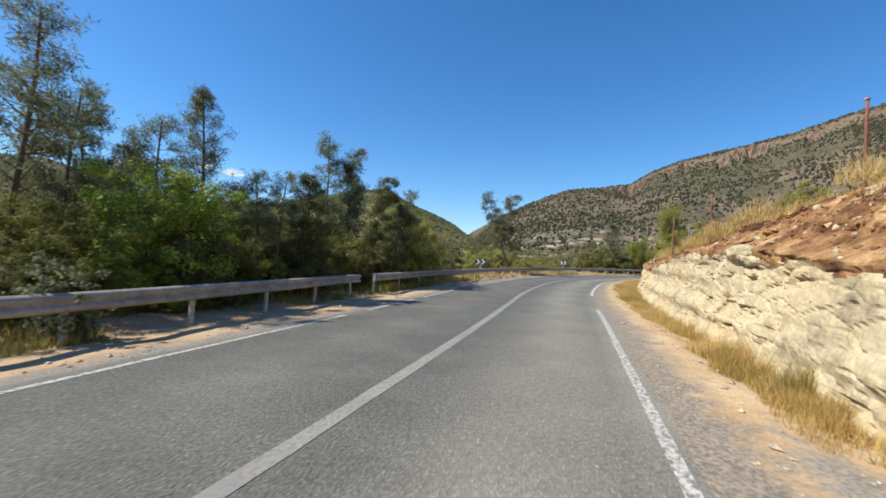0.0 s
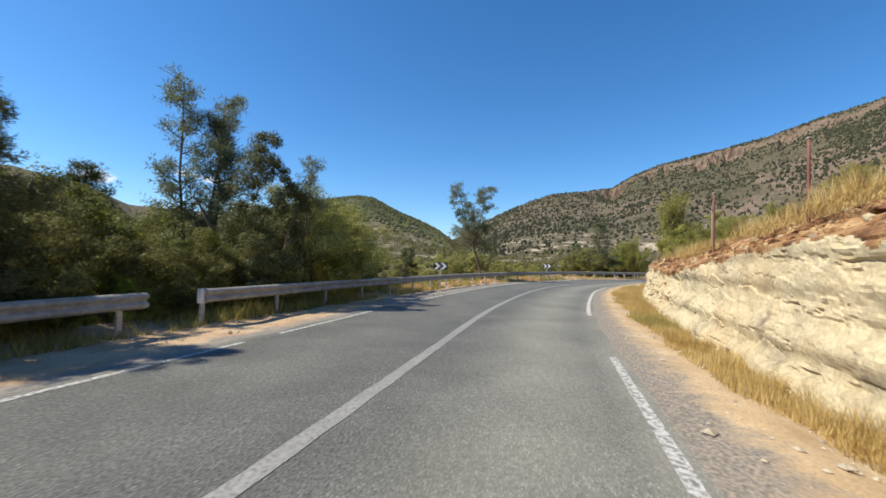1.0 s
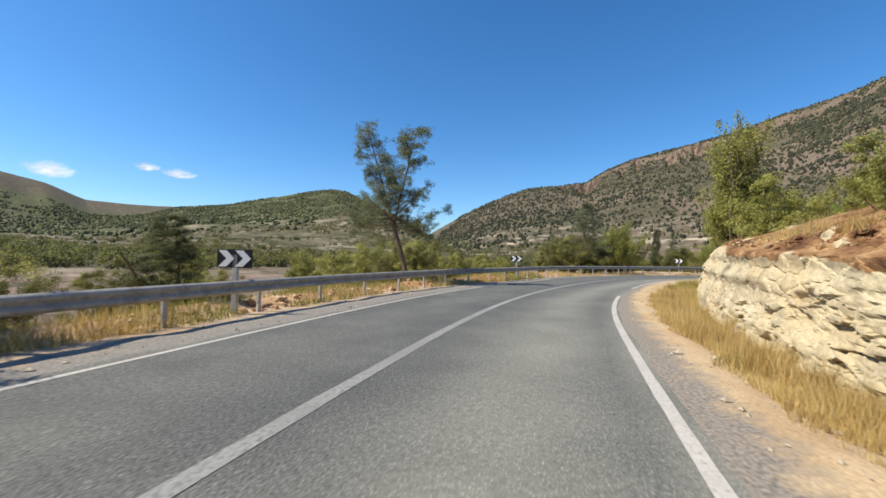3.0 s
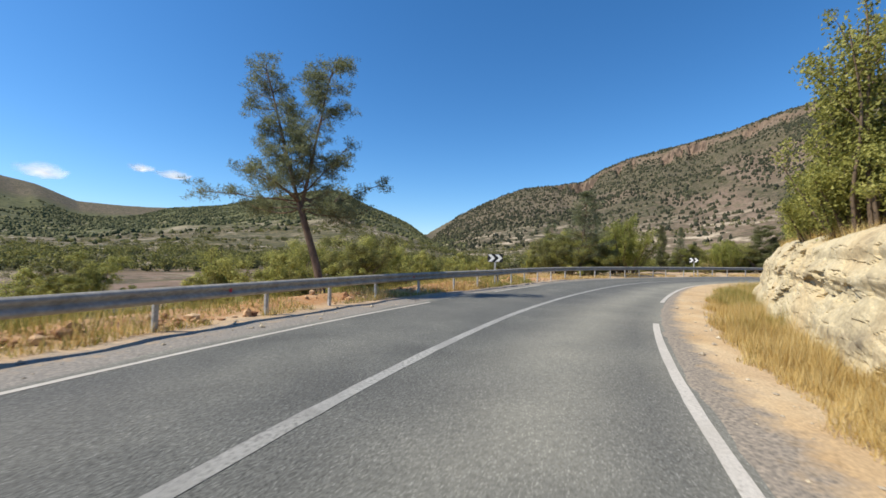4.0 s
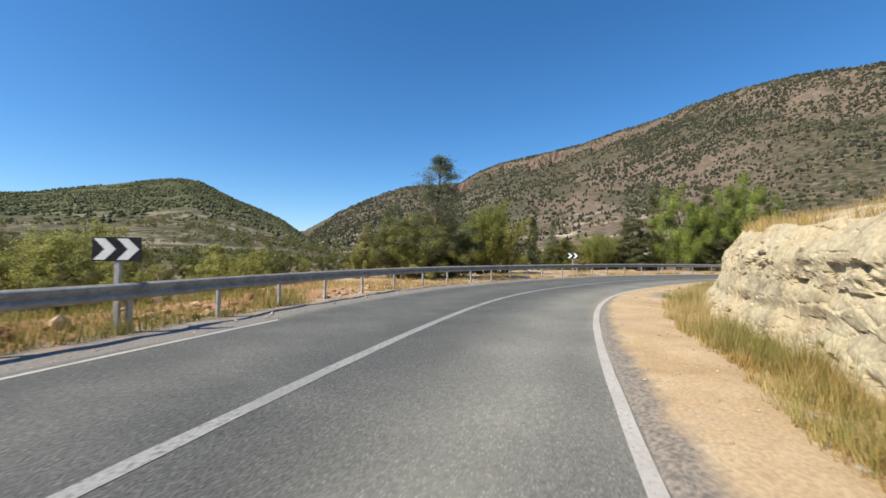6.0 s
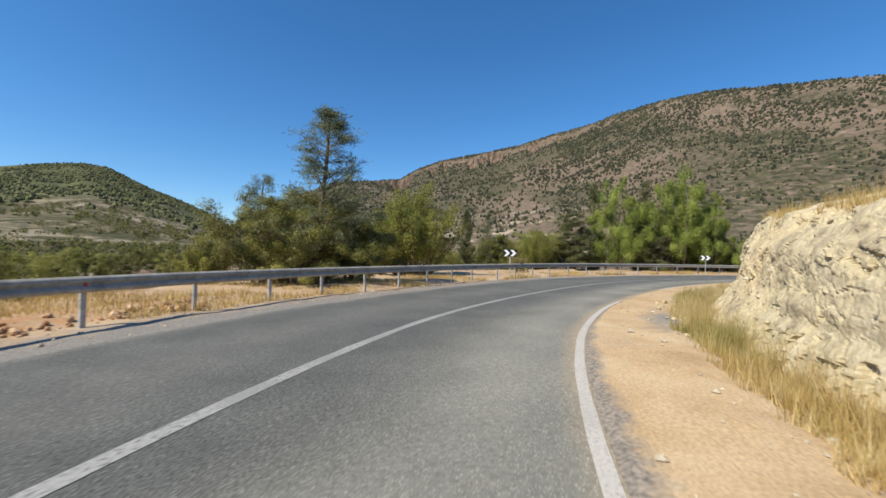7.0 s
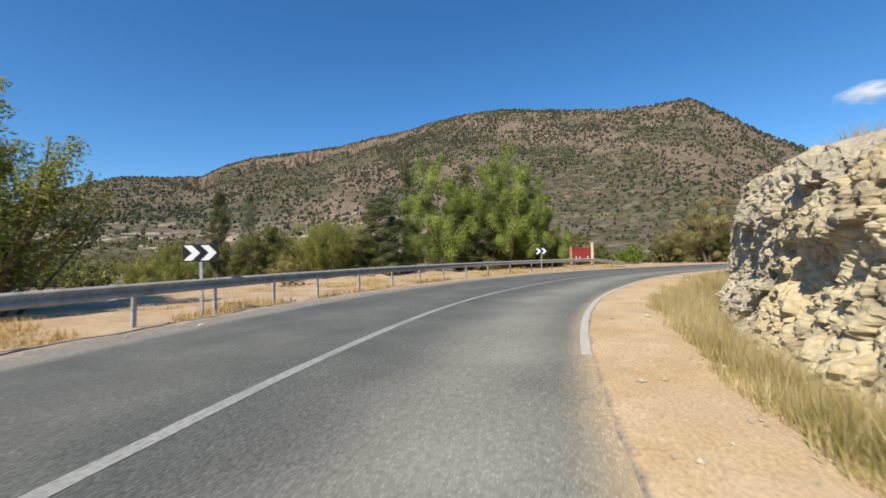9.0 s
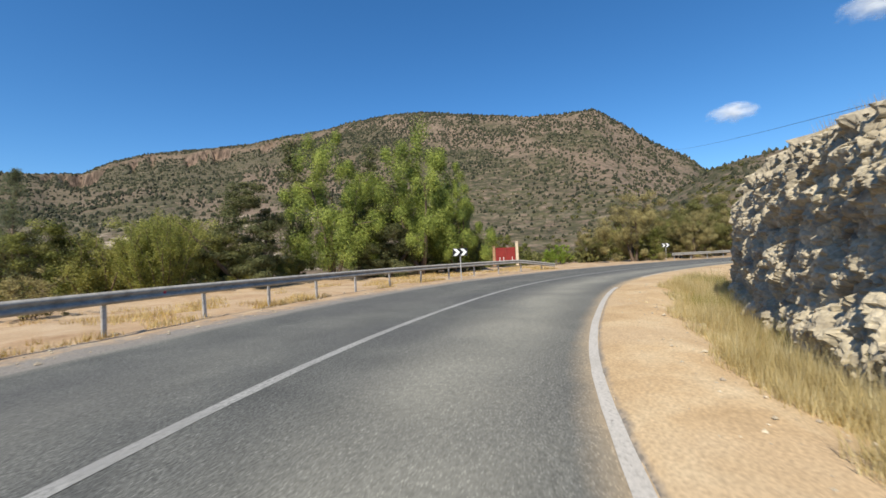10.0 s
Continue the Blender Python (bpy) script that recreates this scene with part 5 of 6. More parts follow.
# the wood beside the first guard rail
plant("pine_tree", PINE_C, -5.4, 21.6, 7.6, 20, "slender two-stemmed pine with sparse grey-green crown", wide=0.9)
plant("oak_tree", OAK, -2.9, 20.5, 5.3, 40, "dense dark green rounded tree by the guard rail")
plant("pine_tree", PINE_B, -2.2, 21.9, 5.0, 10, "thin wispy young pine beside a dark tree", wide=0.8)
for x, y, top, mesh, turn, lab in (
        (-9.5, 8.8, 6.7, PINE_B, 10, "tall thin pine in the roadside wood"), (-9.8, 10.2, 5.7, PINE_B, 80, "leaning thin pine in the roadside wood"),
        (-9.6, 11.5, 5.4, PINE_B, 200, "thin pine in the roadside wood"), (-8.5, 12.3, 5.5, PINE_B, 140, "thin airy pine in the roadside wood"),
        (-7.3, 12.7, 6.4, PINE_CONE, 250, "tall airy conical pine in the roadside wood"), (-5.2, 12.7, 4.0, PINE_B, 60, "thin pine among bushes"), (-5.8, 13.2, 4.1, PINE_B, 160, "thin pine among bushes"),
        (-4.8, 14.2, 4.1, PINE_A, 300, "short bushy pine behind the guard rail"), (-14, 17, 5.5, PINE_A, 20, "pine deep in the wood"), (-13, 26, 5.4, PINE_A, 120, "dark pine deep in the wood"), (-16, 10, 6.0, PINE_A, 70, "dark pine deep in the wood")):
    plant("pine_tree", mesh, x, y, top, turn, lab, "tree", "pines of the roadside wood", 1.05 if mesh is PINE_A else 0.9)
for x, y, top, mesh, turn, lab in (
        (-7.9, 6.0, 1.6, BUSH_B, 0, "dark scrub behind the guard rail"), (-7.2, 10.2, 3.5, BRIGHT, 50, "bright green bush under thin pines"), (-7.6, 8.0, 2.3, BUSH_A, 50, "green bush behind the guard rail"), (-9.6, 8.6, 2.3, BUSH_B, 120, "dark bush under pines"), (-10.8, 11.0, 2.6, BUSH_B, 10, "dark bush under pines"),
        (-6.6, 11.6, 2.4, BUSH_B, 220, "dark bush under pines"), (-5.4, 14.6, 2.6, BUSH_B, 10, "olive bush under pines"), (-7.4, 15.4, 2.7, BUSH_A, 70, "green bush under pines"), (-4.9, 16.8, 2.3, BUSH_B, 300, "olive bush behind the guard rail"), (-6.6, 18.6, 2.8, BUSH_A, 0, "green bush under pines"),
        (-4.2, 19.2, 2.2, BUSH_A, 100, "green bush behind the guard rail"), (-4.2, 22.4, 3.0, BUSH_B, 33, "shaded bush behind the guard rail"), (-2.4, 23.4, 4.0, BUSH_E, 160, "broad olive bush behind the guard rail"), (-3.4, 25.4, 4.5, BUSH_E, 210, "broad olive bush in the wood"),
        (-1.9, 26.6, 3.9, BUSH_E, 20, "green bush behind the guard rail"), (-2.4, 28.6, 3.7, BUSH_E, 80, "broad olive bush behind the guard rail"), (-0.9, 29.8, 2.3, BUSH_E, 290, "olive bush behind the guard rail"), (-5.0, 30, 3.2, BUSH_E, 45, "broad green bush in the wood"), (-12.4, 7, 3.0, BUSH_B, 10, "dark bush under pines"),
        (-10, 4.5, 2.4, BUSH_B, 95, "dark bush by the first bend"), (-12, 15, 3.0, BUSH_A, 190, "green bush deep in the wood"), (-13, 21, 3.2, BUSH_B, 290, "olive bush deep in the wood"), (-9, 22, 3.2, BUSH_B, 5, "olive bush deep in the wood"), (-8, 27, 3.3, BUSH_B, 95, "olive bush in the wood"), (-11, 31, 3.0, BUSH_A, 15, "green bush at the wood's edge"), (-15, 5, 3.6, BUSH_A, 15, "green bush deep in the wood"), (-18, 14, 3.6, BUSH_B, 15, "olive bush deep in the wood")):
    plant("bush", mesh, x, y, top, turn, lab, "bush", "bushes of the roadside wood")
for x, y, top, mesh, turn in ((-7.4, 7.4, 1.2, BUSH_B, 20), (-7.0, 9.0, 1.4, BUSH_A, 130), (-6.5, 10.6, 1.3, BUSH_B, 240), (-6.0, 12.2, 1.5, BUSH_A, 10), (-5.5, 13.6, 1.3, BUSH_B, 100), (-5.0, 15.4, 1.6, BUSH_B, 190), (-4.4, 17.4, 1.5, BUSH_A, 280), (-3.6, 19.0, 1.9, BUSH_B, 50), (-3.1, 21.2, 2.2, BUSH_B, 140), (-7.6, 12.8, 2.9, BUSH_A, 210), (-8.6, 14.6, 3.2, BUSH_B, 300), (-6.4, 17.0, 3.2, BUSH_A, 60), (-8.4, 19.6, 3.4, BUSH_B, 150)):
    plant("bush", mesh, x, y, top, turn, "dense dark undergrowth behind the guard rail", "bush", "undergrowth of the roadside wood")
for k in range(13):
    x, y = at(41.6 + 1.3 * k, -6.75 - 0.25 * (k % 2))
    plant("bush", (BRIGHT, BUSH_B, BUSH_A)[k % 3], float(x), float(y), 0.6, 77 * k, "low green undergrowth at the foot of the guard rail", "bush", "low undergrowth of the roadside wood")
plant("bush", SILVER, -6.15, 6.7, 1.3, 0, "spiky silver-grey shrub behind the guard rail", "bush")
plant("pine_tree", PINE_B, -1.5, 28.9, 4.2, 70, "short wispy pine at the wood's edge")
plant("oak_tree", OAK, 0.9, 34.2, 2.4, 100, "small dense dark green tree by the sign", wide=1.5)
# the lone pine and the bushes beyond it
plant("pine_tree", PINE_LONE, 7.3, 46.1, 9.0, 0, "lone open-crowned pine with a leaning forked trunk")
for x, y, top, mesh, turn in ((7.2, 56, 2.6, BUSH_B, 0), (7.4, 58.4, 2.8, BUSH_E, 60), (6.6, 62.2, 2.8, BUSH_B, 170), (4.0, 58.0, 2.4, BUSH_E, 220), (9.4, 65.4, 2.2, BUSH_E, 30), (12.1, 63.9, 1.9, BUSH_B, 110), (15.0, 70.6, 1.5, BUSH_E, 250), (6.3, 68.6, 2.0, BUSH_B, 300), (12.0, 61, 1.9, BUSH_C, 130), (3.0, 53, 1.5, BUSH_C, 200), (-1, 57, 1.6, BUSH_D, 260), (16.0, 66, 1.9, BUSH_C, 20), (9, 70, 2.9, BUSH_D, 80), (-6, 50, 0.6, BUSH_C, 10), (-10, 56, 0.8, BUSH_B, 10),
                               (0, 68, 2.0, BUSH_D, 40), (-14, 66, 1.4, BUSH_C, 80), (-4, 43, 0.3, BUSH_C, 100), (-10, 42, 0.9, BUSH_B, 180), (7.5, 51.5, 1.0, BUSH_C, 77), (14, 58.5, 1.2, BUSH_C, 33), (17, 63, 1.3, BUSH_C, 140), (2.5, 47.5, 0.5, BUSH_C, 20)):
    plant("bush", mesh, x, y, top, turn, "olive green bush on the slope below the road", "bush", "bushes below the lone pine")
for x, y, top, mesh, turn in ((13.5, 78.3, 1.2, BUSH_B, 0), (12.5, 86.4, 1.2, BUSH_A, 67), (15.7, 79.0, 1.2, BUSH_E, 134), (13.4, 92.9, 1.1, BUSH_B, 201), (16.9, 83.4, 1.3, BUSH_A, 268), (15.5, 99.4, 1.1, BUSH_E, 335), (18.6, 87.7, 1.7, BUSH_B, 42), (18.2, 107.7, 1.5, BUSH_A, 109), (20.7, 93.9, 1.2, BUSH_E, 176), (22.3, 84.0, 1.4, BUSH_B, 243), (9.2, 100.0, 1.0, BUSH_A, 310), (10.7, 110.7, 1.6, BUSH_E, 17), (15.9, 119.6, 1.5, BUSH_B, 84), (9.1, 93.7, 1.4, BUSH_A, 151)):
    plant("bush", mesh, x, y, top, turn, "dark green bush on the valley floor below the road", "bush", "bushes on the valley floor")
for s, off, top, mesh, turn in ((61.5, -8.6, 0.9, BUSH_B, 10), (64.0, -9.4, 0.8, BUSH_A, 70), (66.8, -8.8, 0.6, BUSH_B, 150), (70.0, -9.6, 0.9, BUSH_A, 220), (73.5, -9.2, 0.6, BUSH_B, 300), (76.4, -8.9, 0.5, BUSH_A, 40), (79.6, -9.3, 0.7, BUSH_B, 110), (83.0, -9.0, 0.55, BUSH_B, 180), (86.2, -9.6, 0.5, BUSH_A, 250), (89.5, -9.4, 0.7, BUSH_B, 330), (93.4, -8.8, 0.6, BUSH_B, 60)):
    plant("bush", mesh, *[float(v) for v in at(s, off)], top, turn, "low dark green scrub on the slope below the guard rail", "bush", "low scrub below the guard rail")
plant("pine_tree", PINE_CONE, 28.0, 70.4, 8.3, 0, "tall conical pine with an airy crown above scrub", wide=1.7)
plant("pine_tree", PINE_B, 25.4, 72.2, 5.3, 40, "small thin pine above scrub")
for x, y, top, mesh, turn in ((25.5, 70.6, 4.2, BUSH_B, 10), (28.6, 71.2, 4.4, BUSH_E, 100), (23.4, 71.4, 2.0, BUSH_D, 200), (30.6, 73.5, 2.6, BUSH_E, 30), (27, 73, 4.6, BUSH_E, 30), (26.8, 70.0, 3.4, BUSH_E, 190), (30.0, 71.6, 3.6, BUSH_B, 260)):
    plant("bush", mesh, x, y, top, turn, "dense green scrub under the conical pine", "bush", "scrub under the conical pine")
plant("bush", BUSH_D, 34.2, 79.8, 3.8, 120, "olive bush beside the broad feathery shrub", "bush")
plant("bush", TAMARISK, 37.9, 80.0, 6.6, 0, "broad feathery olive green shrub with upright twigs", "bush", wide=1.25)
# the trees past the dirt clearing
for mesh, x, y, top, turn, wide, lab in ((PEPPER, 72.0, 86.8, 12.3, 15, 0.82, "large drooping light green tree behind the rail"), (PEPPER_B, 77.8, 81.5, 13.2, 130, 0.85, "large drooping green tree behind the rail"), (PEPPER, 81.2, 79.4, 10.1, 250, 0.88, "drooping green tree near the gate"), (PEPPER_B, 82, 91, 10.0, 60, 0.9, "dark shaded tree behind others"), (PEPPER, 88, 86, 8.0, 200, 1.0, "dark shaded tree near the gate")):
    plant("pepper_tree", mesh, x, y, top, turn, lab, "tree", "trees past the clearing", wide)
# dark oaks added between the drooping trees to stand in for their deep shade
for x, y, top, turn in ((80.2, 85.5, 8.5, 0), (86.0, 82.6, 7.2, 80), (83.6, 80.4, 5.4, 200), (76.2, 84.6, 8.0, 140), (79.0, 82.4, 4.6, 30), (81.2, 82.0, 5.0, 100), (83.8, 79.6, 4.4, 170), (85.4, 79.0, 3.6, 240), (74.8, 84.9, 4.0, 300)):
    plant("oak_tree", OAK, x, y, top, turn, "added dark tree standing in for shade between drooping trees", "tree", "dark trees past the clearing", 1.5)
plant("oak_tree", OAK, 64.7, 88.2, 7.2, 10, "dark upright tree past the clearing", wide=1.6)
plant("cypress", CYPRESS, 71.3, 90.4, 12.3, 0, "tall dark narrow cypress behind the trees")
plant("cypress", CYPRESS, 79.0, 87.6, 12.9, 70, "tall dark narrow cypress between drooping trees")
for x, y, top, mesh, turn, lab in ((59.0, 88.6, 4.6, TAMARISK, 90, "broad feathery green shrub past the clearing"), (55, 92, 4.2, BUSH_A, 40, "dark green bush past the clearing"),
                                  (50, 94, 2.0, BUSH_D, 140, "olive bush past the clearing"), (64, 95, 5.2, BUSH_A, 10, "green bush past the clearing"), (70, 90, 2.6, BUSH_B, 200, "olive bush past the clearing"), (46, 90, 1.8, BUSH_D, 70, "olive bush past the clearing"),
                                  (99, 84, 3.0, BUSH_A, 60, "low green bush past the gate"), (107, 80, 3.0, BUSH_A, 10, "low green bush past the gate"), (52, 101, 3.4, TAMARISK, 10, "feathery shrub past the clearing"),
                                  (55.5, 93.0, 4.0, BUSH_B, 20, "dark olive bush past the clearing"), (57.0, 90.6, 3.4, BUSH_D, 150, "olive bush past the clearing"), (60.8, 92.0, 4.8, BUSH_E, 60, "broad olive bush past the clearing"), (63.0, 90.2, 4.6, BUSH_E, 240, "broad olive bush past the clearing"), (66.6, 91.5, 4.4, BUSH_B, 310, "dark olive bush past the clearing"), (68.4, 88.4, 2.2, BUSH_D, 30, "low olive bush past the clearing"),
                                  (97.0, 72.4, 2.4, BRIGHT, 40, "bright green bush by the far bend"), (96.2, 73.6, 1.9, BRIGHT, 190, "bright green bush by the far bend"), (97.6, 80.6, 4.0, BUSH_A, 90, "green bush behind the red gate")):
    plant("bush", mesh, x, y, top, turn, lab, "bush", "bushes past the clearing")
plant("bush", TUMBLE, 51.5, 83.2, 1.7, 0, "round dry brown thorn bush on the clearing", "bush")
plant("pine_tree", PINE_A, 54.0, 97, 7.6, 50, "dark conifer past the clearing", wide=0.6)
plant("pine_tree", PINE_CONE, 54.1, 92.4, 7.0, 60, "dark slender conifer past the clearing", wide=0.8)
plant("dry_tree", DRY_TREE, 104.6, 57.6, 5.2, 100, "brown-green spreading tree at the far bend", "tree", "brown-green trees at the far bend", 0.9)
plant("dry_tree", DRY_TREE, 99.4, 64.2, 8.0, 0, "brown-green spreading tree at the far bend", wide=0.85)
# bush added in place of the dark shaded hollow low in that crown
plant("bush", BUSH_A, 99.6, 62.6, 3.6, 0, "added dark bush standing in for the brown-green tree's shaded hollow", "bush")
for x, y, top in ((118, 66, 6.0), (114, 60, 5.5)):
    plant("olive_tree", BUSH_D, x, y, top, x * 7, "olive green tree on the far slope", "tree", "trees at the far bend")
for x, y, top, mesh, turn in ((106.4, 59.2, 5.4, BUSH_B, 0), (112.2, 56.7, 6.2, DRY_TREE, 60), (110.1, 55.3, 5.4, BUSH_B, 130), (113.8, 53.1, 6.4, DRY_TREE, 200), (122.3, 56.8, 9.0, BUSH_B, 280), (128.0, 53.3, 10.0, DRY_TREE, 20), (123.6, 50.8, 8.8, BUSH_B, 90), (104.3, 69.1, 4.6, DRY_TREE, 160), (102.2, 69.7, 3.0, BUSH_B, 230)):
    plant("bush", mesh, x, y, top, turn, "brown-olive bush on the slope at the far bend", "bush", "bushes on the far slope")
# on the bank above the cutting
plant("bush", SLIM, 21.2, 39.1, 7.6, 0, "tall slender pale olive shrub on the bank above the cutting", "bush")
for x, y, top, mesh, turn in ((21.9, 39.9, 5.2, BUSH_D, 0), (21.3, 37.4, 4.8, BUSH_C, 90), (23.4, 42.3, 4.4, BUSH_D, 200)):
    plant("bush", mesh, x, y, top, turn, "olive scrub on the bank above the cutting", "bush", "scrub above the cutting")
for s, off, top, mesh, turn in ((85.5, 10.4, 4.3, BUSH_D, 0), (82.5, 11.4, 5.0, BUSH_D, 60), (92, 14.5, 5.6, BUSH_C, 100), (73.8, 9.0, 4.2, BUSH_D, 160), (77.0, 10.8, 4.9, BUSH_D, 30), (80.5, 13.5, 6.0, BUSH_D, 200), (69.5, 14, 6.4, BUSH_D, 90), (79, 11, 5.4, BUSH_C, 10), (90.5, 9.6, 3.6, BUSH_C, 70), (63, 13, 6.0, BUSH_C, 70)):
    plant("bush", mesh, *[float(v) for v in at(s, off)], top, turn, "olive scrub on the bank above the cutting", "bush", "scrub above the cutting")


# ---------------------------------------------------------------- grass and far scrub
def blades(x, y, z, length, r, lean=0.5, width=0.012):
    n = len(x)
    base = np.stack([x, y, z], 1)
    a = r.uniform(0, 2 * np.pi, n)
    tip = base + np.stack([np.cos(a) * lean * r.uniform(0, 1, n), np.sin(a) * lean * r.uniform(0, 1, n), np.ones(n)], 1) * (length * r.uniform(0.5, 1.3, n))[:, None]
    b = a + r.uniform(-1.5, 1.5, n)
    w = np.stack([np.cos(b), np.sin(b), np.zeros(n)], 1) * (width * r.uniform(0.6, 1.5, n))[:, None]
    v = np.stack([base + w, tip, base - w], 1).reshape(-1, 3)
    return v, np.arange(n * 3).reshape(n, 3)


def verge_grass():
    r = np.random.default_rng(91)
    n = 420000
    s = r.uniform(37, 148, n)
    e, f = grass_edge(s), foot(s) + 0.35 - 0.85 * apron(s)
    w = r.uniform(0, 1, n) ** 0.75
    o = e + (f - e) * w + 0.7 * (1 - w) * (fbm(xyz(s * 1.3, 0, 0), 3, 70) - 0.45)
    x, y = at(s, o)
    dens = fbm(xyz(x * 0.9, y * 0.9, 0), 3, 71)
    keep = dens + 0.35 * np.minimum(w, 0.45) + 0.1 * r.uniform(-1, 1, n) > np.where(s > 100, 0.47, 0.46)
    s, o, x, y, dens, w = s[keep], o[keep], x[keep], y[keep], dens[keep], w[keep]
    z = verge_right_z(s, o, x, y) - 0.01
    tuft = fbm(xyz(x * 2.6, y * 2.6, 0), 2, 72)
    length = 0.05 + (0.07 + 0.16 * np.minimum(w * 2, 1)) * np.interp(s, [0, 60, 70, 96, 106, 207], [1.2, 1.4, 2.0, 2.2, 2.3, 2.5]) * (0.15 + 1.9 * np.clip(tuft - 0.28, 0, 1)) * r.uniform(0.7, 1.35, len(x))
    weed = fbm(xyz(x * 0.35, y * 0.35, 5), 2, 73) + 0.2 * r.uniform(-1, 1, len(x)) > 0.74 - 0.22 * np.clip(1 - w * 2, 0, 1) * smooth(100, 115, s)
    tawny = s + 8 * r.normal(size=len(x)) < 106
    for name, mask, m, lab in (("dry_grass", ~weed & tawny, STRAW, "golden dry grass at the foot of the cutting"), ("dry_grass", ~weed & ~tawny, PALE_STRAW, "pale dry grass in the ditch below the rock"), ("weeds", weed, WEED, "greenish weeds among dry grass")):
        v, fc = blades(x[mask], y[mask], z[mask], length[mask] * (1.25 if name == "weeds" else 1), r, 0.55, 0.0048)
        stuff(name, mesh_of(name, v, fc, m), lab, "grass")


verge_grass()


def rail_grass():
    r = np.random.default_rng(93)
    n = 120000
    s = 38 + 127 * r.uniform(0, 1, n) ** 1.25
    o = rail_off(s) + 0.1 - r.uniform(0, 1, n) ** 1.5 * 7
    x, y = at(s, o)
    dens = fbm(xyz(x * 0.5, y * 0.5, 0), 3, 75)
    lush = np.interp(s, [0, 95, 110, 165], [1.0, 1.0, 0.55, 0.5])
    keep = dens * (0.6 + 0.6 * lush) > 0.47
    s, o, x, y, dens, lush = s[keep], o[keep], x[keep], y[keep], dens[keep], lush[keep]
    z = verge_left_z(s, o, x, y)
    weed = (fbm(xyz(x * 0.3, y * 0.3, 3), 2, 77) + 0.15 * r.uniform(-1, 1, len(x)) > np.where(o < rail_off(s) - 1.2, 0.36, 0.5)) & (s < 100) | (s < 60)
    length = (0.12 + 0.5 * np.clip(dens - 0.4, 0, 1)) * (0.45 + 0.9 * lush)
    for name, mask, m, lab in (("dry_grass", ~weed, STRAW, "dry grass behind the guard rail"), ("weeds", weed, WEED, "green weeds behind the guard rail")):
        v, fc = blades(x[mask], y[mask], z[mask], length[mask], r, 0.6, 0.009)
        stuff(name, mesh_of(name, v, fc, m), lab, "grass")


rail_grass()


def bank_grass():
    r = np.random.default_rng(95)
    n = 150000
    s = r.uniform(36, 148, n)
    f = foot(s)
    o = f + 0.9 + r.uniform(0, 1, n) ** 1.4 * 6
    x, y = at(s, o)
    keep = fbm(xyz(x * 0.6, y * 0.6, 0), 3, 78) > 0.46
    s, o, x, y = s[keep], o[keep], x[keep], y[keep]
    z = np.where(o < foot(s) + 2.4, cut_top(s) - 0.1, bank_z(s, o, x, y))
    v, fc = blades(x, y, z, np.full(len(x), 0.42) * (0.5 + fbm(xyz(x, y, 0), 2, 79)), r, 0.6, 0.006)
    stuff("dry_grass", mesh_of("dry_grass", v, fc, STRAW), "tall dry grass along the top of the cutting", "grass")


bank_grass()


def lump_cloud(x, y, z, size, r, squash=0.8):
    """Many little jittered clumps in one mesh: an uneven octahedron each."""
    n = len(x)
    base = np.array([(1, 0, 0), (0, 1, 0), (-1, 0, 0), (0, -1, 0), (0, 0, 1.0), (0, 0, -0.6)])
    tri = np.array([(0, 1, 4), (1, 2, 4), (2, 3, 4), (3, 0, 4), (1, 0, 5), (2, 1, 5), (3, 2, 5), (0, 3, 5)])
    a = r.uniform(0, 2 * np.pi, n)
    v = np.repeat(base[None], n, 0) * r.uniform(0.6, 1.3, (n, 6, 1))
    c, s_ = np.cos(a)[:, None], np.sin(a)[:, None]
    v = np.stack([v[..., 0] * c - v[..., 1] * s_, v[..., 0] * s_ + v[..., 1] * c, v[..., 2] * squash], -1)
    v = v * size[:, None, None] + np.stack([x, y, z], 1)[:, None]
    f = (np.arange(n)[:, None, None] * 6 + tri[None]).reshape(-1, 3)
    return v.reshape(-1, 3), f


def bush_cloud(x, y, z, wide, tall, r):
    """Many small upright crowns in one mesh: two uneven rings under a tip each."""
    n, k = len(x), 5
    a = np.arange(k) * 2 * np.pi / k + r.uniform(0, 6.3, (n, 1))
    low = np.stack([np.cos(a), np.sin(a), np.full((n, k), -0.1)], -1) * r.uniform(0.6, 1.1, (n, k, 1))
    mid = np.stack([np.cos(a + 0.6), np.sin(a + 0.6), np.full((n, k), 0.5)], -1) * r.uniform(0.55, 1.2, (n, k, 1))
    tip = np.stack([r.uniform(-0.3, 0.3, (n, 1)), r.uniform(-0.3, 0.3, (n, 1)), r.uniform(0.85, 1.1, (n, 1))], -1)
    v = np.concatenate([low, mid, tip], 1) * np.stack([wide, wide, tall], 1)[:, None] + np.stack([x, y, z], 1)[:, None]
    i = np.arange(k)
    j = (i + 1) % k
    tri = np.concatenate([np.stack([i, j, k + i], 1), np.stack([j, k + j, k + i], 1), np.stack([k + i, k + j, np.full(k, 2 * k)], 1)])
    return v.reshape(-1, 3), (np.arange(n)[:, None, None] * (2 * k + 1) + tri[None]).reshape(-1, 3)


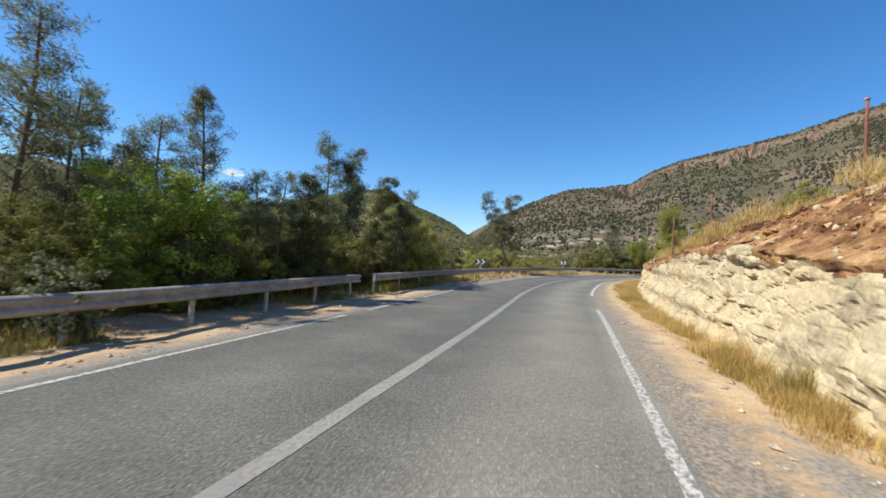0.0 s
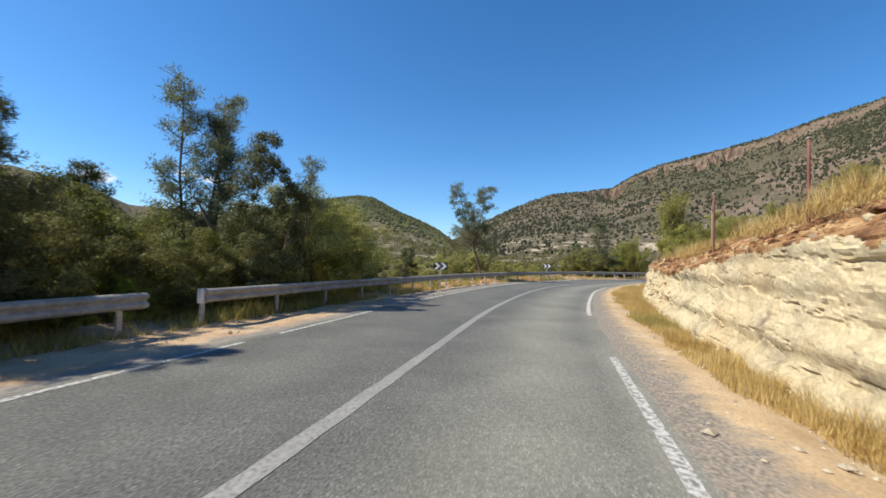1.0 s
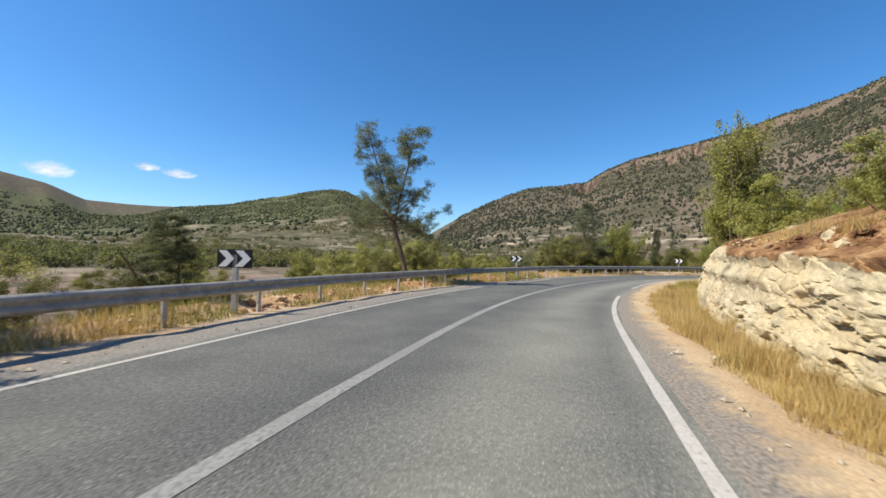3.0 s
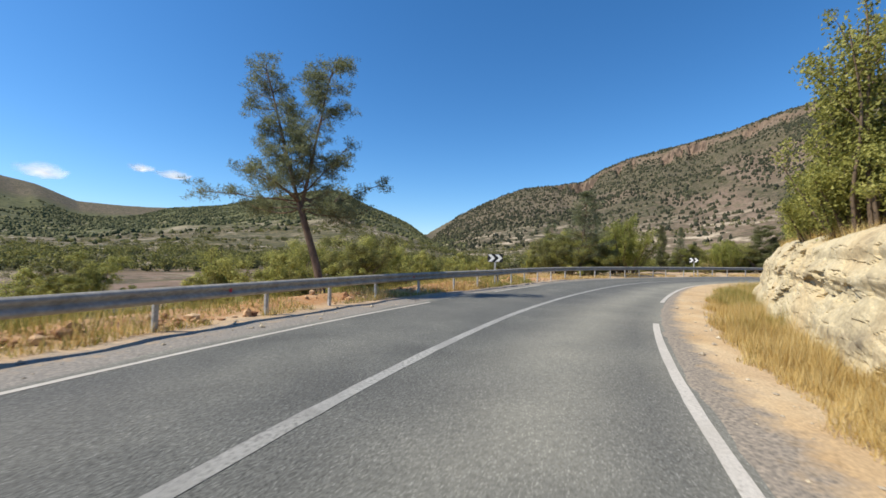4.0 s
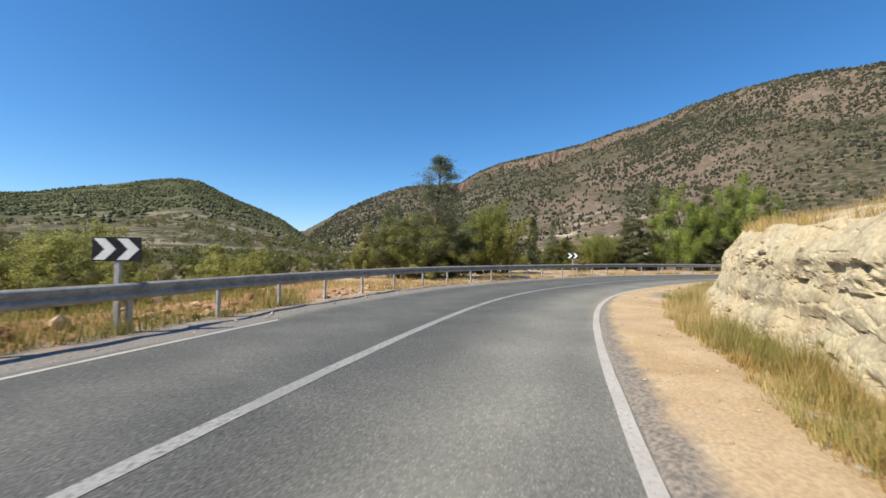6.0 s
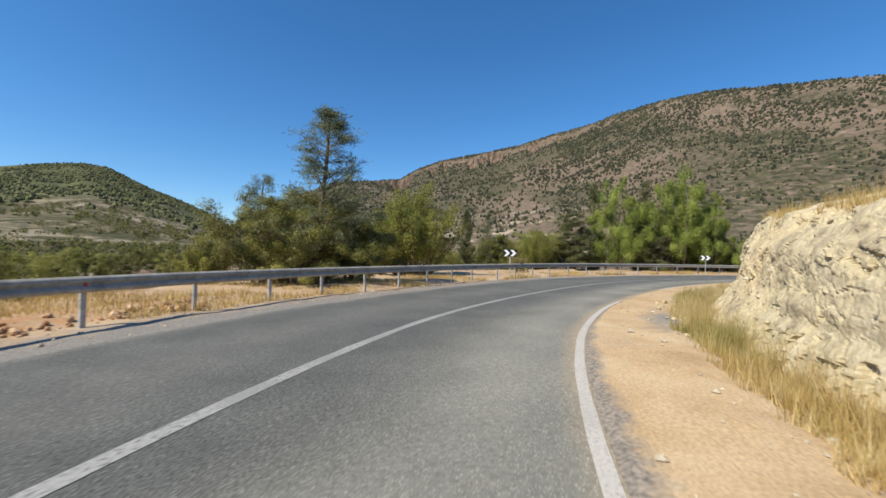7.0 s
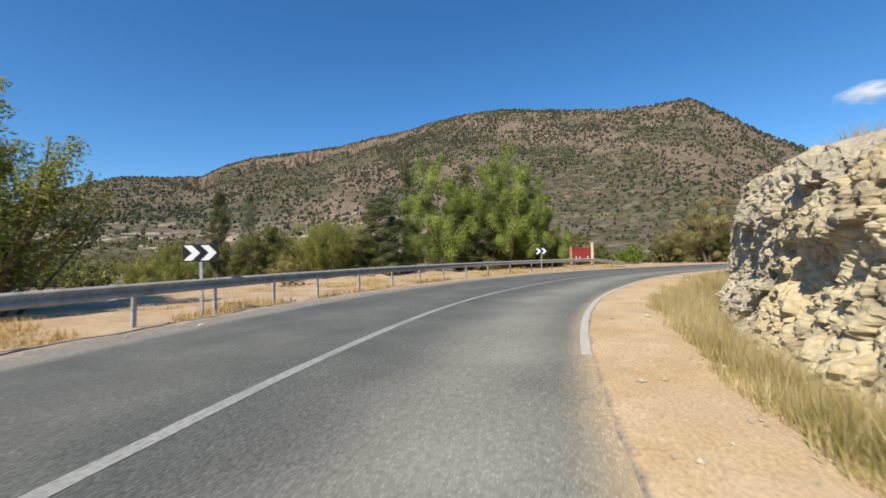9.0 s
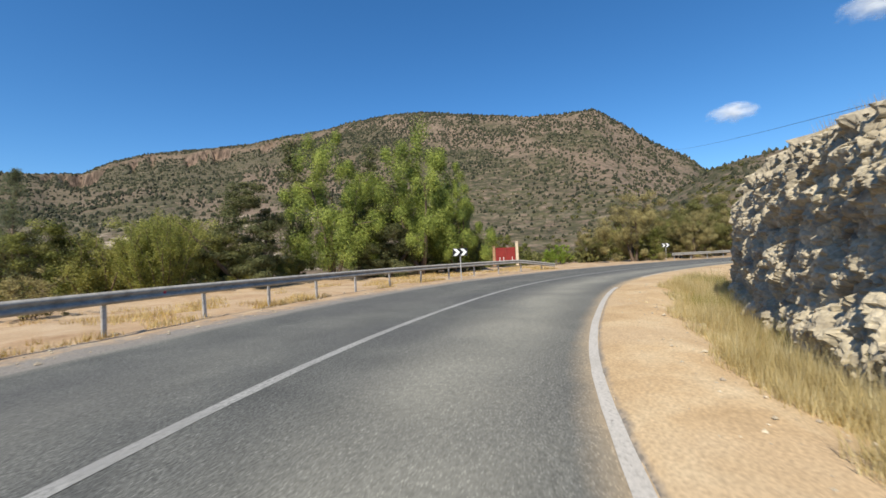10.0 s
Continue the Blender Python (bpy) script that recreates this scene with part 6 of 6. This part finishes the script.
def hill_scrub():
    """Evergreen scrub over the mountain, pine wood over the far hill, and the fringe of trees along the crest."""
    r = np.random.default_rng(97)

    def scatter(az0, az1, r0, r1, gap):
        n = int(math.radians(az1 - az0) * 0.5 * (r1 * r1 - r0 * r0) / gap ** 2)
        rad = np.sqrt(r.uniform(r0 * r0, r1 * r1, n))
        az = r.uniform(az0, az1, n)
        keep = rad < 1.01 * np.interp(az, *CREST)
        rad, az = rad[keep], az[keep]
        return HUB[0] + rad * np.sin(np.radians(az)), HUB[1] + rad * np.cos(np.radians(az)), rad, az

    sets = []
    for az0, az1, r0, r1, gap in ((3, 45, 300, 1300, 13), (3, 48, 1300, 2620, 19), (45, 113, 220, 1700, 7.0), (93, 118, 130, 420, 8)):
        x, y, rad, az = scatter(az0, az1, r0, r1, gap)
        keep = (fbm(xyz(x / 45, y / 45, 0), 4, 81) + 0.12 * r.uniform(-1, 1, len(x)) > 0.42) & (np.abs(rad / np.interp(az, *CREST) - cliff_line(az)[0] + 0.008) > np.where((az > 20) & (az < 45), 0.006, -1))
        sets.append((x[keep], y[keep], rad[keep]))
    az = np.concatenate([r.uniform(20, 60, 600), r.uniform(60, 92, 300)])
    rad = np.interp(az, *CREST) * r.uniform(0.968, 1.003, 900)
    sets.append((HUB[0] + rad * np.sin(np.radians(az)), HUB[1] + rad * np.cos(np.radians(az)), rad))
    x, y, rad = (np.concatenate([q[i] for q in sets]) for i in range(3))
    grow = np.interp(rad, [130, 330, 1000, 2600], [0.3, 0.6, 1.15, 1.6])
    grow *= np.interp(np.degrees(np.arctan2(x - HUB[0], y - HUB[1])), [38, 56], [1.0, 0.74])
    wide, tall = r.uniform(1.4, 3.6, len(x)) * grow, r.uniform(3.0, 7.5, len(x)) * grow
    tall[-900:] *= 0.6
    v, f = bush_cloud(x, y, land(x, y) - 0.3, wide, tall, r)
    stuff("hill_scrub", mesh_of("hill_scrub", v, f, SHRUB), "dark evergreen scrub dotted over the mountain", "scrub")
    x, y, rad, az = scatter(-66, 7, 330, 1320, 8.0)
    keep = (fbm(xyz(x / 70, y / 70, 0), 4, 82) > 0.4) & (r.uniform(0, 1, len(x)) < smooth(330, 620, rad) * 0.92 + 0.06)
    x, y = x[keep], y[keep]
    v, f = bush_cloud(x, y, land(x, y) - 0.4, r.uniform(1.4, 3.1, len(x)), r.uniform(2.2, 4.6, len(x)), r)
    stuff("hill_wood", mesh_of("hill_wood", v, f, HILL_PINE), "olive green pine wood over the rounded hill", "wood")


hill_scrub()


def valley_trees():
    """The woods and bushes of the valley floor, too many to count: clumps of leaf sprays."""
    r = np.random.default_rng(99)
    n = 13500
    rad = 46 + 394 * r.uniform(0, 1, n) ** 1.4
    az = r.uniform(-64, 128, n)
    x, y = HUB[0] + rad * np.sin(np.radians(az)), HUB[1] + rad * np.cos(np.radians(az))
    s, o = road_frame(x, y)
    clear_of_road = (o < -16) | (o > 13) | (s > LAST - 2)
    open_land = az < 18
    keep = (fbm(xyz(x / 45, y / 45, 2), 3, 83) > np.where(open_land, 0.4, 0.45)) & clear_of_road & ((az > 55) | (rad > np.where(open_land, 46, 62))) & (r.uniform(0, 1, n) < np.where(open_land, 0.9, 0.45))
    x, y, az, rad = x[keep], y[keep], az[keep], rad[keep]
    small = r.uniform(0, 1, len(x)) < np.where(az < 18, 0.6, 0.1)
    h = np.where(small, r.uniform(0.7, 1.8, len(x)), r.uniform(1.4, 3.8, len(x)) * np.interp(az, [-62, 50, 70, 128], [0.9, 1.0, 0.62, 0.62]))
    for mask, per, size, mat_, lab in ((small, 60, 0.4, HILL_PINE, "low dark green bushes over the valley floor"), (~small, 100, 0.55, OLIVE, "olive green trees and bushes over the valley floor")):
        base = np.stack([x[mask], y[mask], land(x[mask], y[mask])], 1)
        c, hh = np.repeat(base, per, 0), np.repeat(h[mask], per)
        d = unit(len(c), r) * (r.uniform(0.3, 1, (len(c), 1)) ** 0.5)
        lump = 1 + 0.5 * (fbm(d * 2.2 + c, 2, 85)[:, None] - 0.5)
        c = c + d * lump * np.stack([hh * 0.75, hh * 0.75, hh * 0.5], 1) + np.stack([0 * hh, 0 * hh, hh * 0.5], 1)
        v, f = leaf_quads(c, size, r, 0.6)
        stuff("valley_wood", mesh_of("valley_wood", v, f, mat_), lab, "trees")


valley_trees()


# ---------------------------------------------------------------- poles, cable, clouds
WOOD_POLE = material("red_brown_pole", [(0.3, (0.15, 0.06, 0.045)), (0.6, (0.25, 0.11, 0.08))], 3.0, 0.8, 0.004, 25, fine=0.2, stretch=(1, 1, 0.2))
GREY_POLE = material("grey_pole", [(0.3, (0.2, 0.175, 0.13)), (0.6, (0.32, 0.285, 0.22))], 3.0, 0.85, 0.004, 25, fine=0.2, stretch=(1, 1, 0.2))
CABLE = material("cable", [(0.3, (0.03, 0.03, 0.03)), (0.6, (0.05, 0.05, 0.05))], 3.0, 0.6)


def pole(x, y, top, radius, mat_, label, name="utility_pole"):
    z = base_z(x, y) - 0.3
    t = thing(name, Matrix.Translation((x, y, z)), label, "pole")
    v, f = tube(np.array([(0, 0, h) for h in np.linspace(0, top - z, 6)]), np.linspace(radius, radius * 0.8, 6), 10)
    n = len(v)
    me = mesh_of("shaft", np.concatenate([v, [[0, 0, top - z]]]), [f, np.array([[n - 10 + i, n - 10 + (i + 1) % 10, n] for i in range(10)])], mat_, True)
    part("shaft", me, None, t)
    bm = bmesh.new()
    box(bm, (radius * 2.3, radius * 2.3, 0.04), (0, 0, top - z + 0.02), 0.01)
    part("cap", bm, STEEL, t)


pole(*[float(v) for v in at(70.6, 8.9)], 4.5, 0.045, GREY_POLE, "thin pale post on the bank", "fence_post")
for x, y, top in ((8.11, 8.02, 5.06), (10.25, 15.95, 4.42), (11.13, 20.12, 3.98)):
    pole(x, y, top, 0.036, WOOD_POLE, "thin red-brown fence post above the cutting", "fence_post")


def cable(a, b, sag, label):
    t = np.linspace(0, 1, 40)[:, None]
    p = np.array(a) * (1 - t) + np.array(b) * t - np.array([0, 0, 1.0]) * sag * 4 * t * (1 - t)
    v, f = tube(p, np.full(40, 0.012), 5)
    tagged(new("overhead_cable", mesh_of("overhead_cable", v, f, CABLE, True)), label, "cable")


cable((123.3, 57.4, 17.5), (62.0, 53.9, 6.1), 0.3, "thin dark overhead cable running up the hillside")
pole(123.3, 57.4, 17.6, 0.045, BARK, "distant slim dark pole on the hillside")
pole(62.0, 53.9, 6.2, 0.1, WOOD_POLE, "short wooden pole on the bank")

CLOUD = bpy.data.materials.new("cloud")
CLOUD.use_nodes = True
_cn, _cl = CLOUD.node_tree.nodes, CLOUD.node_tree.links
_cn["Principled BSDF"].inputs["Base Color"].default_value = (0.9, 0.9, 0.9, 1)
_cn["Principled BSDF"].inputs["Roughness"].default_value = 1.0
_ctc = _cn.new("ShaderNodeTexCoord")
_cno = _cn.new("ShaderNodeTexNoise")
_cno.inputs["Scale"].default_value, _cno.inputs["Detail"].default_value = 2.4, 7
_cl.new(_ctc.outputs["Object"], _cno.inputs["Vector"])
_cg = _cn.new("ShaderNodeTexGradient")
_cg.gradient_type = "SPHERICAL"
_cl.new(_ctc.outputs["Object"], _cg.inputs["Vector"])
_cm = _cn.new("ShaderNodeMath")
_cm.operation = "MULTIPLY_ADD"
_cm.inputs[1].default_value, _cm.inputs[2].default_value = 1.3, -0.72
_cl.new(_cg.outputs["Fac"], _cm.inputs[0])
_ca = _cn.new("ShaderNodeMath")
_ca.operation = "ADD"
_ca.use_clamp = True
_cl.new(_cm.outputs[0], _ca.inputs[0])
_cl.new(_cno.outputs["Fac"], _ca.inputs[1])
_ct = _cn.new("ShaderNodeBsdfTranslucent")
_ct.inputs["Color"].default_value = (0.95, 0.95, 0.95, 1)
_cb = _cn.new("ShaderNodeMixShader")
_cb.inputs[0].default_value = 0.5
_cl.new(_cn["Principled BSDF"].outputs[0], _cb.inputs[1])
_cl.new(_ct.outputs[0], _cb.inputs[2])
_cp = _cn.new("ShaderNodeBsdfTransparent")
_cx = _cn.new("ShaderNodeMixShader")
_cl.new(_ca.outputs[0], _cx.inputs[0])
_cl.new(_cp.outputs[0], _cx.inputs[1])
_cl.new(_cb.outputs[0], _cx.inputs[2])
_cl.new(_cx.outputs[0], _cn["Material Output"].inputs["Surface"])


def cloud(az, el, width, height, tilt):
    """A small far cloud: a thin lumpy lens of vapour in the sky, high over the hills."""
    d = 4300.0
    a, e = radians(az), radians(el)
    c = Vector((HUB[0] + d * math.sin(a) * math.cos(e), HUB[1] + d * math.cos(a) * math.cos(e), d * math.sin(e)))
    g = np.linspace(-1, 1, 17)
    u, v = np.meshgrid(g, g, indexing="ij")
    bulge = 0.12 * np.sqrt(np.clip(1 - u * u - v * v, 0, 1)) * (0.6 + 0.8 * fbm(xyz(u * 3, v * 3, az), 3, 5).reshape(u.shape))
    me = mesh_of("cloud", xyz(u, v, bulge), grid_faces(17, 17), CLOUD, True)
    ob = structure("cloud", me, "small white cloud low in the blue sky")
    ob.matrix_world = look(c, (HUB[0], HUB[1], 0)) @ pose(0, 0, 0, tilt, 180, 0) @ Matrix.Diagonal((d * math.tan(radians(width)), d * math.tan(radians(height)) / math.cos(radians(tilt)), 400, 1))


for az_, el_, w_, h_, tilt_ in ((-39.2, 8.3, 2.6, 1.1, 50), (-31.2, 9.8, 1.6, 0.6, 50), (-28.2, 9.4, 2.4, 0.7, 50), (99.9, 14.4, 3.0, 1.4, -20), (111.5, 21.0, 3.2, 1.8, -20)):
    cloud(az_, el_, w_, h_, tilt_)


# ---------------------------------------------------------------- loose stones
def stone_meshes(count, seed):
    r = np.random.default_rng(seed)
    out = []
    for k in range(count):
        bm = bmesh.new()
        bmesh.ops.create_icosphere(bm, subdivisions=1, radius=0.5)
        squash = r.uniform(0.5, 1.0, 3)
        for v in bm.verts:
            c = v.co
            cut = max(abs(c.x), abs(c.y), abs(c.z))
            c *= (0.5 / cut * 0.55 + 0.45) * r.uniform(0.82, 1.12)
            v.co = (c.x * squash[0], c.y * squash[1], c.z * squash[2] * 0.8)
        me = bpy.data.meshes.new("stone")
        bm.to_mesh(me)
        bm.free()
        me.materials.append(ROCK_BLOCK)
        out.append(me)
    return out


STONES = stone_meshes(8, 3)


def cutting_stones():
    """Blocks that stand proud of the rock face."""
    r = np.random.default_rng(111)
    deps = bpy.context.evaluated_depsgraph_get()
    spots = []
    while len(spots) < 280:
        s = r.uniform(40, 142)
        if s < 100 and r.uniform() < 0.65:
            continue
        h = r.uniform(0.1, 0.92) * float(cut_top(s))
        x0, y0 = at(s, float(foot(s)) - 2.5)
        x1, y1 = at(s, float(foot(s)) + 4)
        a = Vector((float(x0), float(y0), h))
        d = (Vector((float(x1), float(y1), h)) - a).normalized()
        hit, loc, _, _ = rock_cutting.ray_cast(a, d, depsgraph=deps)
        if hit:
            spots.append((s, loc.copy(), d))
    for n, (s, loc, d) in enumerate(spots):
        k = r.uniform(0.1, 0.32) * np.interp(s, [40, 80, 110], [0.6, 0.7, 1.0])
        ob = part("stone", STONES[n % 8], STONE, rock_cutting)
        ob.matrix_world = Matrix.Translation(loc + d * k * 0.12) @ pose(0, 0, 0, r.uniform(-25, 25), r.uniform(-25, 25), heading(s) + r.uniform(-25, 25)) @ Matrix.Diagonal((k * 0.8, k * 1.3, k * 0.9, 1))


cutting_stones()


def stone_cloud(p, size, r):
    """Many small angular stones in one mesh."""
    bm = bmesh.new()
    bmesh.ops.create_icosphere(bm, subdivisions=1, radius=1.0)
    bm.verts.ensure_lookup_table()
    base = np.array([tuple(v.co) for v in bm.verts])
    tri = np.array([[v.index for v in f.verts] for f in bm.faces])
    bm.free()
    n = len(p)
    a = r.uniform(0, 2 * np.pi, n)
    v = base[None] * r.uniform(0.75, 1.2, (n, len(base), 1)) * r.uniform(0.55, 1.2, (n, 1, 3))
    c, s_ = np.cos(a)[:, None], np.sin(a)[:, None]
    v = np.stack([v[..., 0] * c - v[..., 1] * s_, v[..., 0] * s_ + v[..., 1] * c, v[..., 2] * 0.8], -1)
    v = v * size[:, None, None] + p[:, None]
    return v.reshape(-1, 3), (np.arange(n)[:, None, None] * len(base) + tri[None]).reshape(-1, 3)


def clods():
    """Lumps of cream stone and brown earth, loose on the crumbling upper layer."""
    r = np.random.default_rng(117)
    deps = bpy.context.evaluated_depsgraph_get()
    spots = []
    for _ in range(2600):
        s = 34 + 48 * r.uniform()
        h = float(seam(s)) + 0.1 + r.uniform(0, 1) * max(0.05, float(cut_top(s) - seam(s)))
        x0, y0 = at(s, float(foot(s)) - 2.5)
        x1, y1 = at(s, float(foot(s)) + 6)
        a = Vector((float(x0), float(y0), h))
        hit, loc, _, _ = rock_cutting.ray_cast(a, (Vector((float(x1), float(y1), h)) - a).normalized(), depsgraph=deps)
        if hit:
            spots.append(tuple(loc))
    p = np.array(spots)
    size = np.minimum(0.02 + 0.035 * r.exponential(1.0, len(p)), 0.16)
    pale = r.uniform(0, 1, len(p)) < 0.15
    for mask, m, lab in ((pale, ROCK, "cream stones loose in the brown layer of the cutting"), (~pale, BROWN_EARTH, "brown earth clods on the cutting")):
        v, f = stone_cloud(p[mask], size[mask], r)
        stuff("clods", mesh_of("clods", v, f, m), lab, "stones")


clods()


def talus():
    """Broken stones fallen along the base of the cutting."""
    r = np.random.default_rng(119)
    n = 1500
    s = np.where(r.uniform(0, 1, n) < 0.5, r.normal(111.5, 3.0, n), r.uniform(84, 140, n))
    e, f = grass_edge(s), foot(s)
    o = f - (f - e) * np.abs(r.normal(0, 0.42, n))
    x, y = at(s, o)
    z = verge_right_z(s, o, x, y)
    size = np.minimum(0.015 + 0.028 * r.exponential(1.0, n), 0.12)
    v, f_ = stone_cloud(np.stack([x, y, z + size * 0.3], 1), size, r)
    stuff("talus", mesh_of("talus", v, f_, ROCK), "cream broken stones fallen at the foot of the cutting", "stones")


talus()


def berm():
    """Orange stones pushed up behind the long guard rail."""
    r = np.random.default_rng(121)
    n = 900
    s = r.uniform(68, 104, n)
    o = rail_off(s) - 0.15 - np.abs(r.normal(0, 0.45, n))
    keep = fbm(xyz(s * 0.6, o, 0), 3, 91) > 0.42
    s, o = s[keep], o[keep]
    x, y = at(s, o)
    size = np.minimum(0.025 + 0.045 * r.exponential(1.0, len(s)), 0.17)
    v, f = stone_cloud(np.stack([x, y, verge_left_z(s, o, x, y) + size * 0.3], 1), size, r)
    stuff("berm_stones", mesh_of("berm_stones", v, f, RED_STONE), "orange stones heaped behind the guard rail", "stones")


berm()


def rubble():
    """Pebbles and small stones over both shoulders."""
    r = np.random.default_rng(113)
    n = 6500
    s = r.uniform(38, 150, n)
    right = r.uniform(0, 1, n) < 0.6
    o = np.where(right, edge_right(s) + 0.25 + (foot(s) - edge_right(s)) * r.beta(1.6, 1.2, n), rail_off(s) + 1.6 - r.exponential(1.3, n))
    x, y = at(s, o)
    z = np.where(right, verge_right_z(s, o, x, y), verge_left_z(s, o, x, y))
    size = 0.008 + 0.012 * r.exponential(1.0, n) + 0.05 * (r.uniform(0, 1, n) > 0.985)
    size = np.minimum(size, 0.09)
    v, f = lump_cloud(x, y, z + size * 0.2, size, r, 0.6)
    stuff("rubble", mesh_of("rubble", v, f, STONE), "scattered pale pebbles and small stones on the shoulders", "stones")


rubble()


def dead_stump(x, y, z, top):
    """A charred broken stem on the lip of the cutting."""
    t = thing("dead_stump", Matrix.Translation((x, y, z)), "dark broken dead stem standing on the rock edge", "stump")
    h = top - z
    p = np.array([(0, 0, -0.3), (0.02, 0, 0.1 * h), (0.0, 0.02, 0.38 * h), (0.1, -0.02, 0.5 * h), (0.13, 0, 0.72 * h), (0.2, -0.02, 0.9 * h), (0.21, -0.02, h)])
    v, f = tube(p, np.array([0.07, 0.065, 0.06, 0.055, 0.045, 0.03, 0.008]), 8)
    part("stem", mesh_of("stem", v, f, BARK), None, t)
    v, f = tube(np.array([(0.0, 0.02, 0.38 * h), (-0.06, 0.02, 0.44 * h), (-0.08, 0.03, 0.5 * h)]), np.array([0.04, 0.025, 0.006]), 6)
    part("snag", mesh_of("snag", v, f, BARK), None, t)


dead_stump(51.2, 56.5, base_z(51.2, 56.5), 6.4)


def fallen_twig(s, off):
    x, y = at(s, off)
    z = float(verge_right_z(np.array([s]), np.array([off]), x[None], y[None])[0])
    t = thing("fallen_twig", Matrix.Translation((float(x), float(y), z + 0.012)) @ pose(0, 0, 0, 0, 0, heading(s)), "thin pale dry twig lying on the dirt shoulder", "twig")
    p = np.array([(-0.42, 0.08, 0.0), (-0.15, 0.03, 0.01), (0.1, 0.0, 0.012), (0.3, 0.03, 0.006), (0.48, 0.0, 0.0)])
    v, f = tube(p, np.array([0.004, 0.006, 0.006, 0.005, 0.003]), 6)
    part("stick", mesh_of("stick", v, f, STRAW), None, t)


fallen_twig(112.3, 4.35)
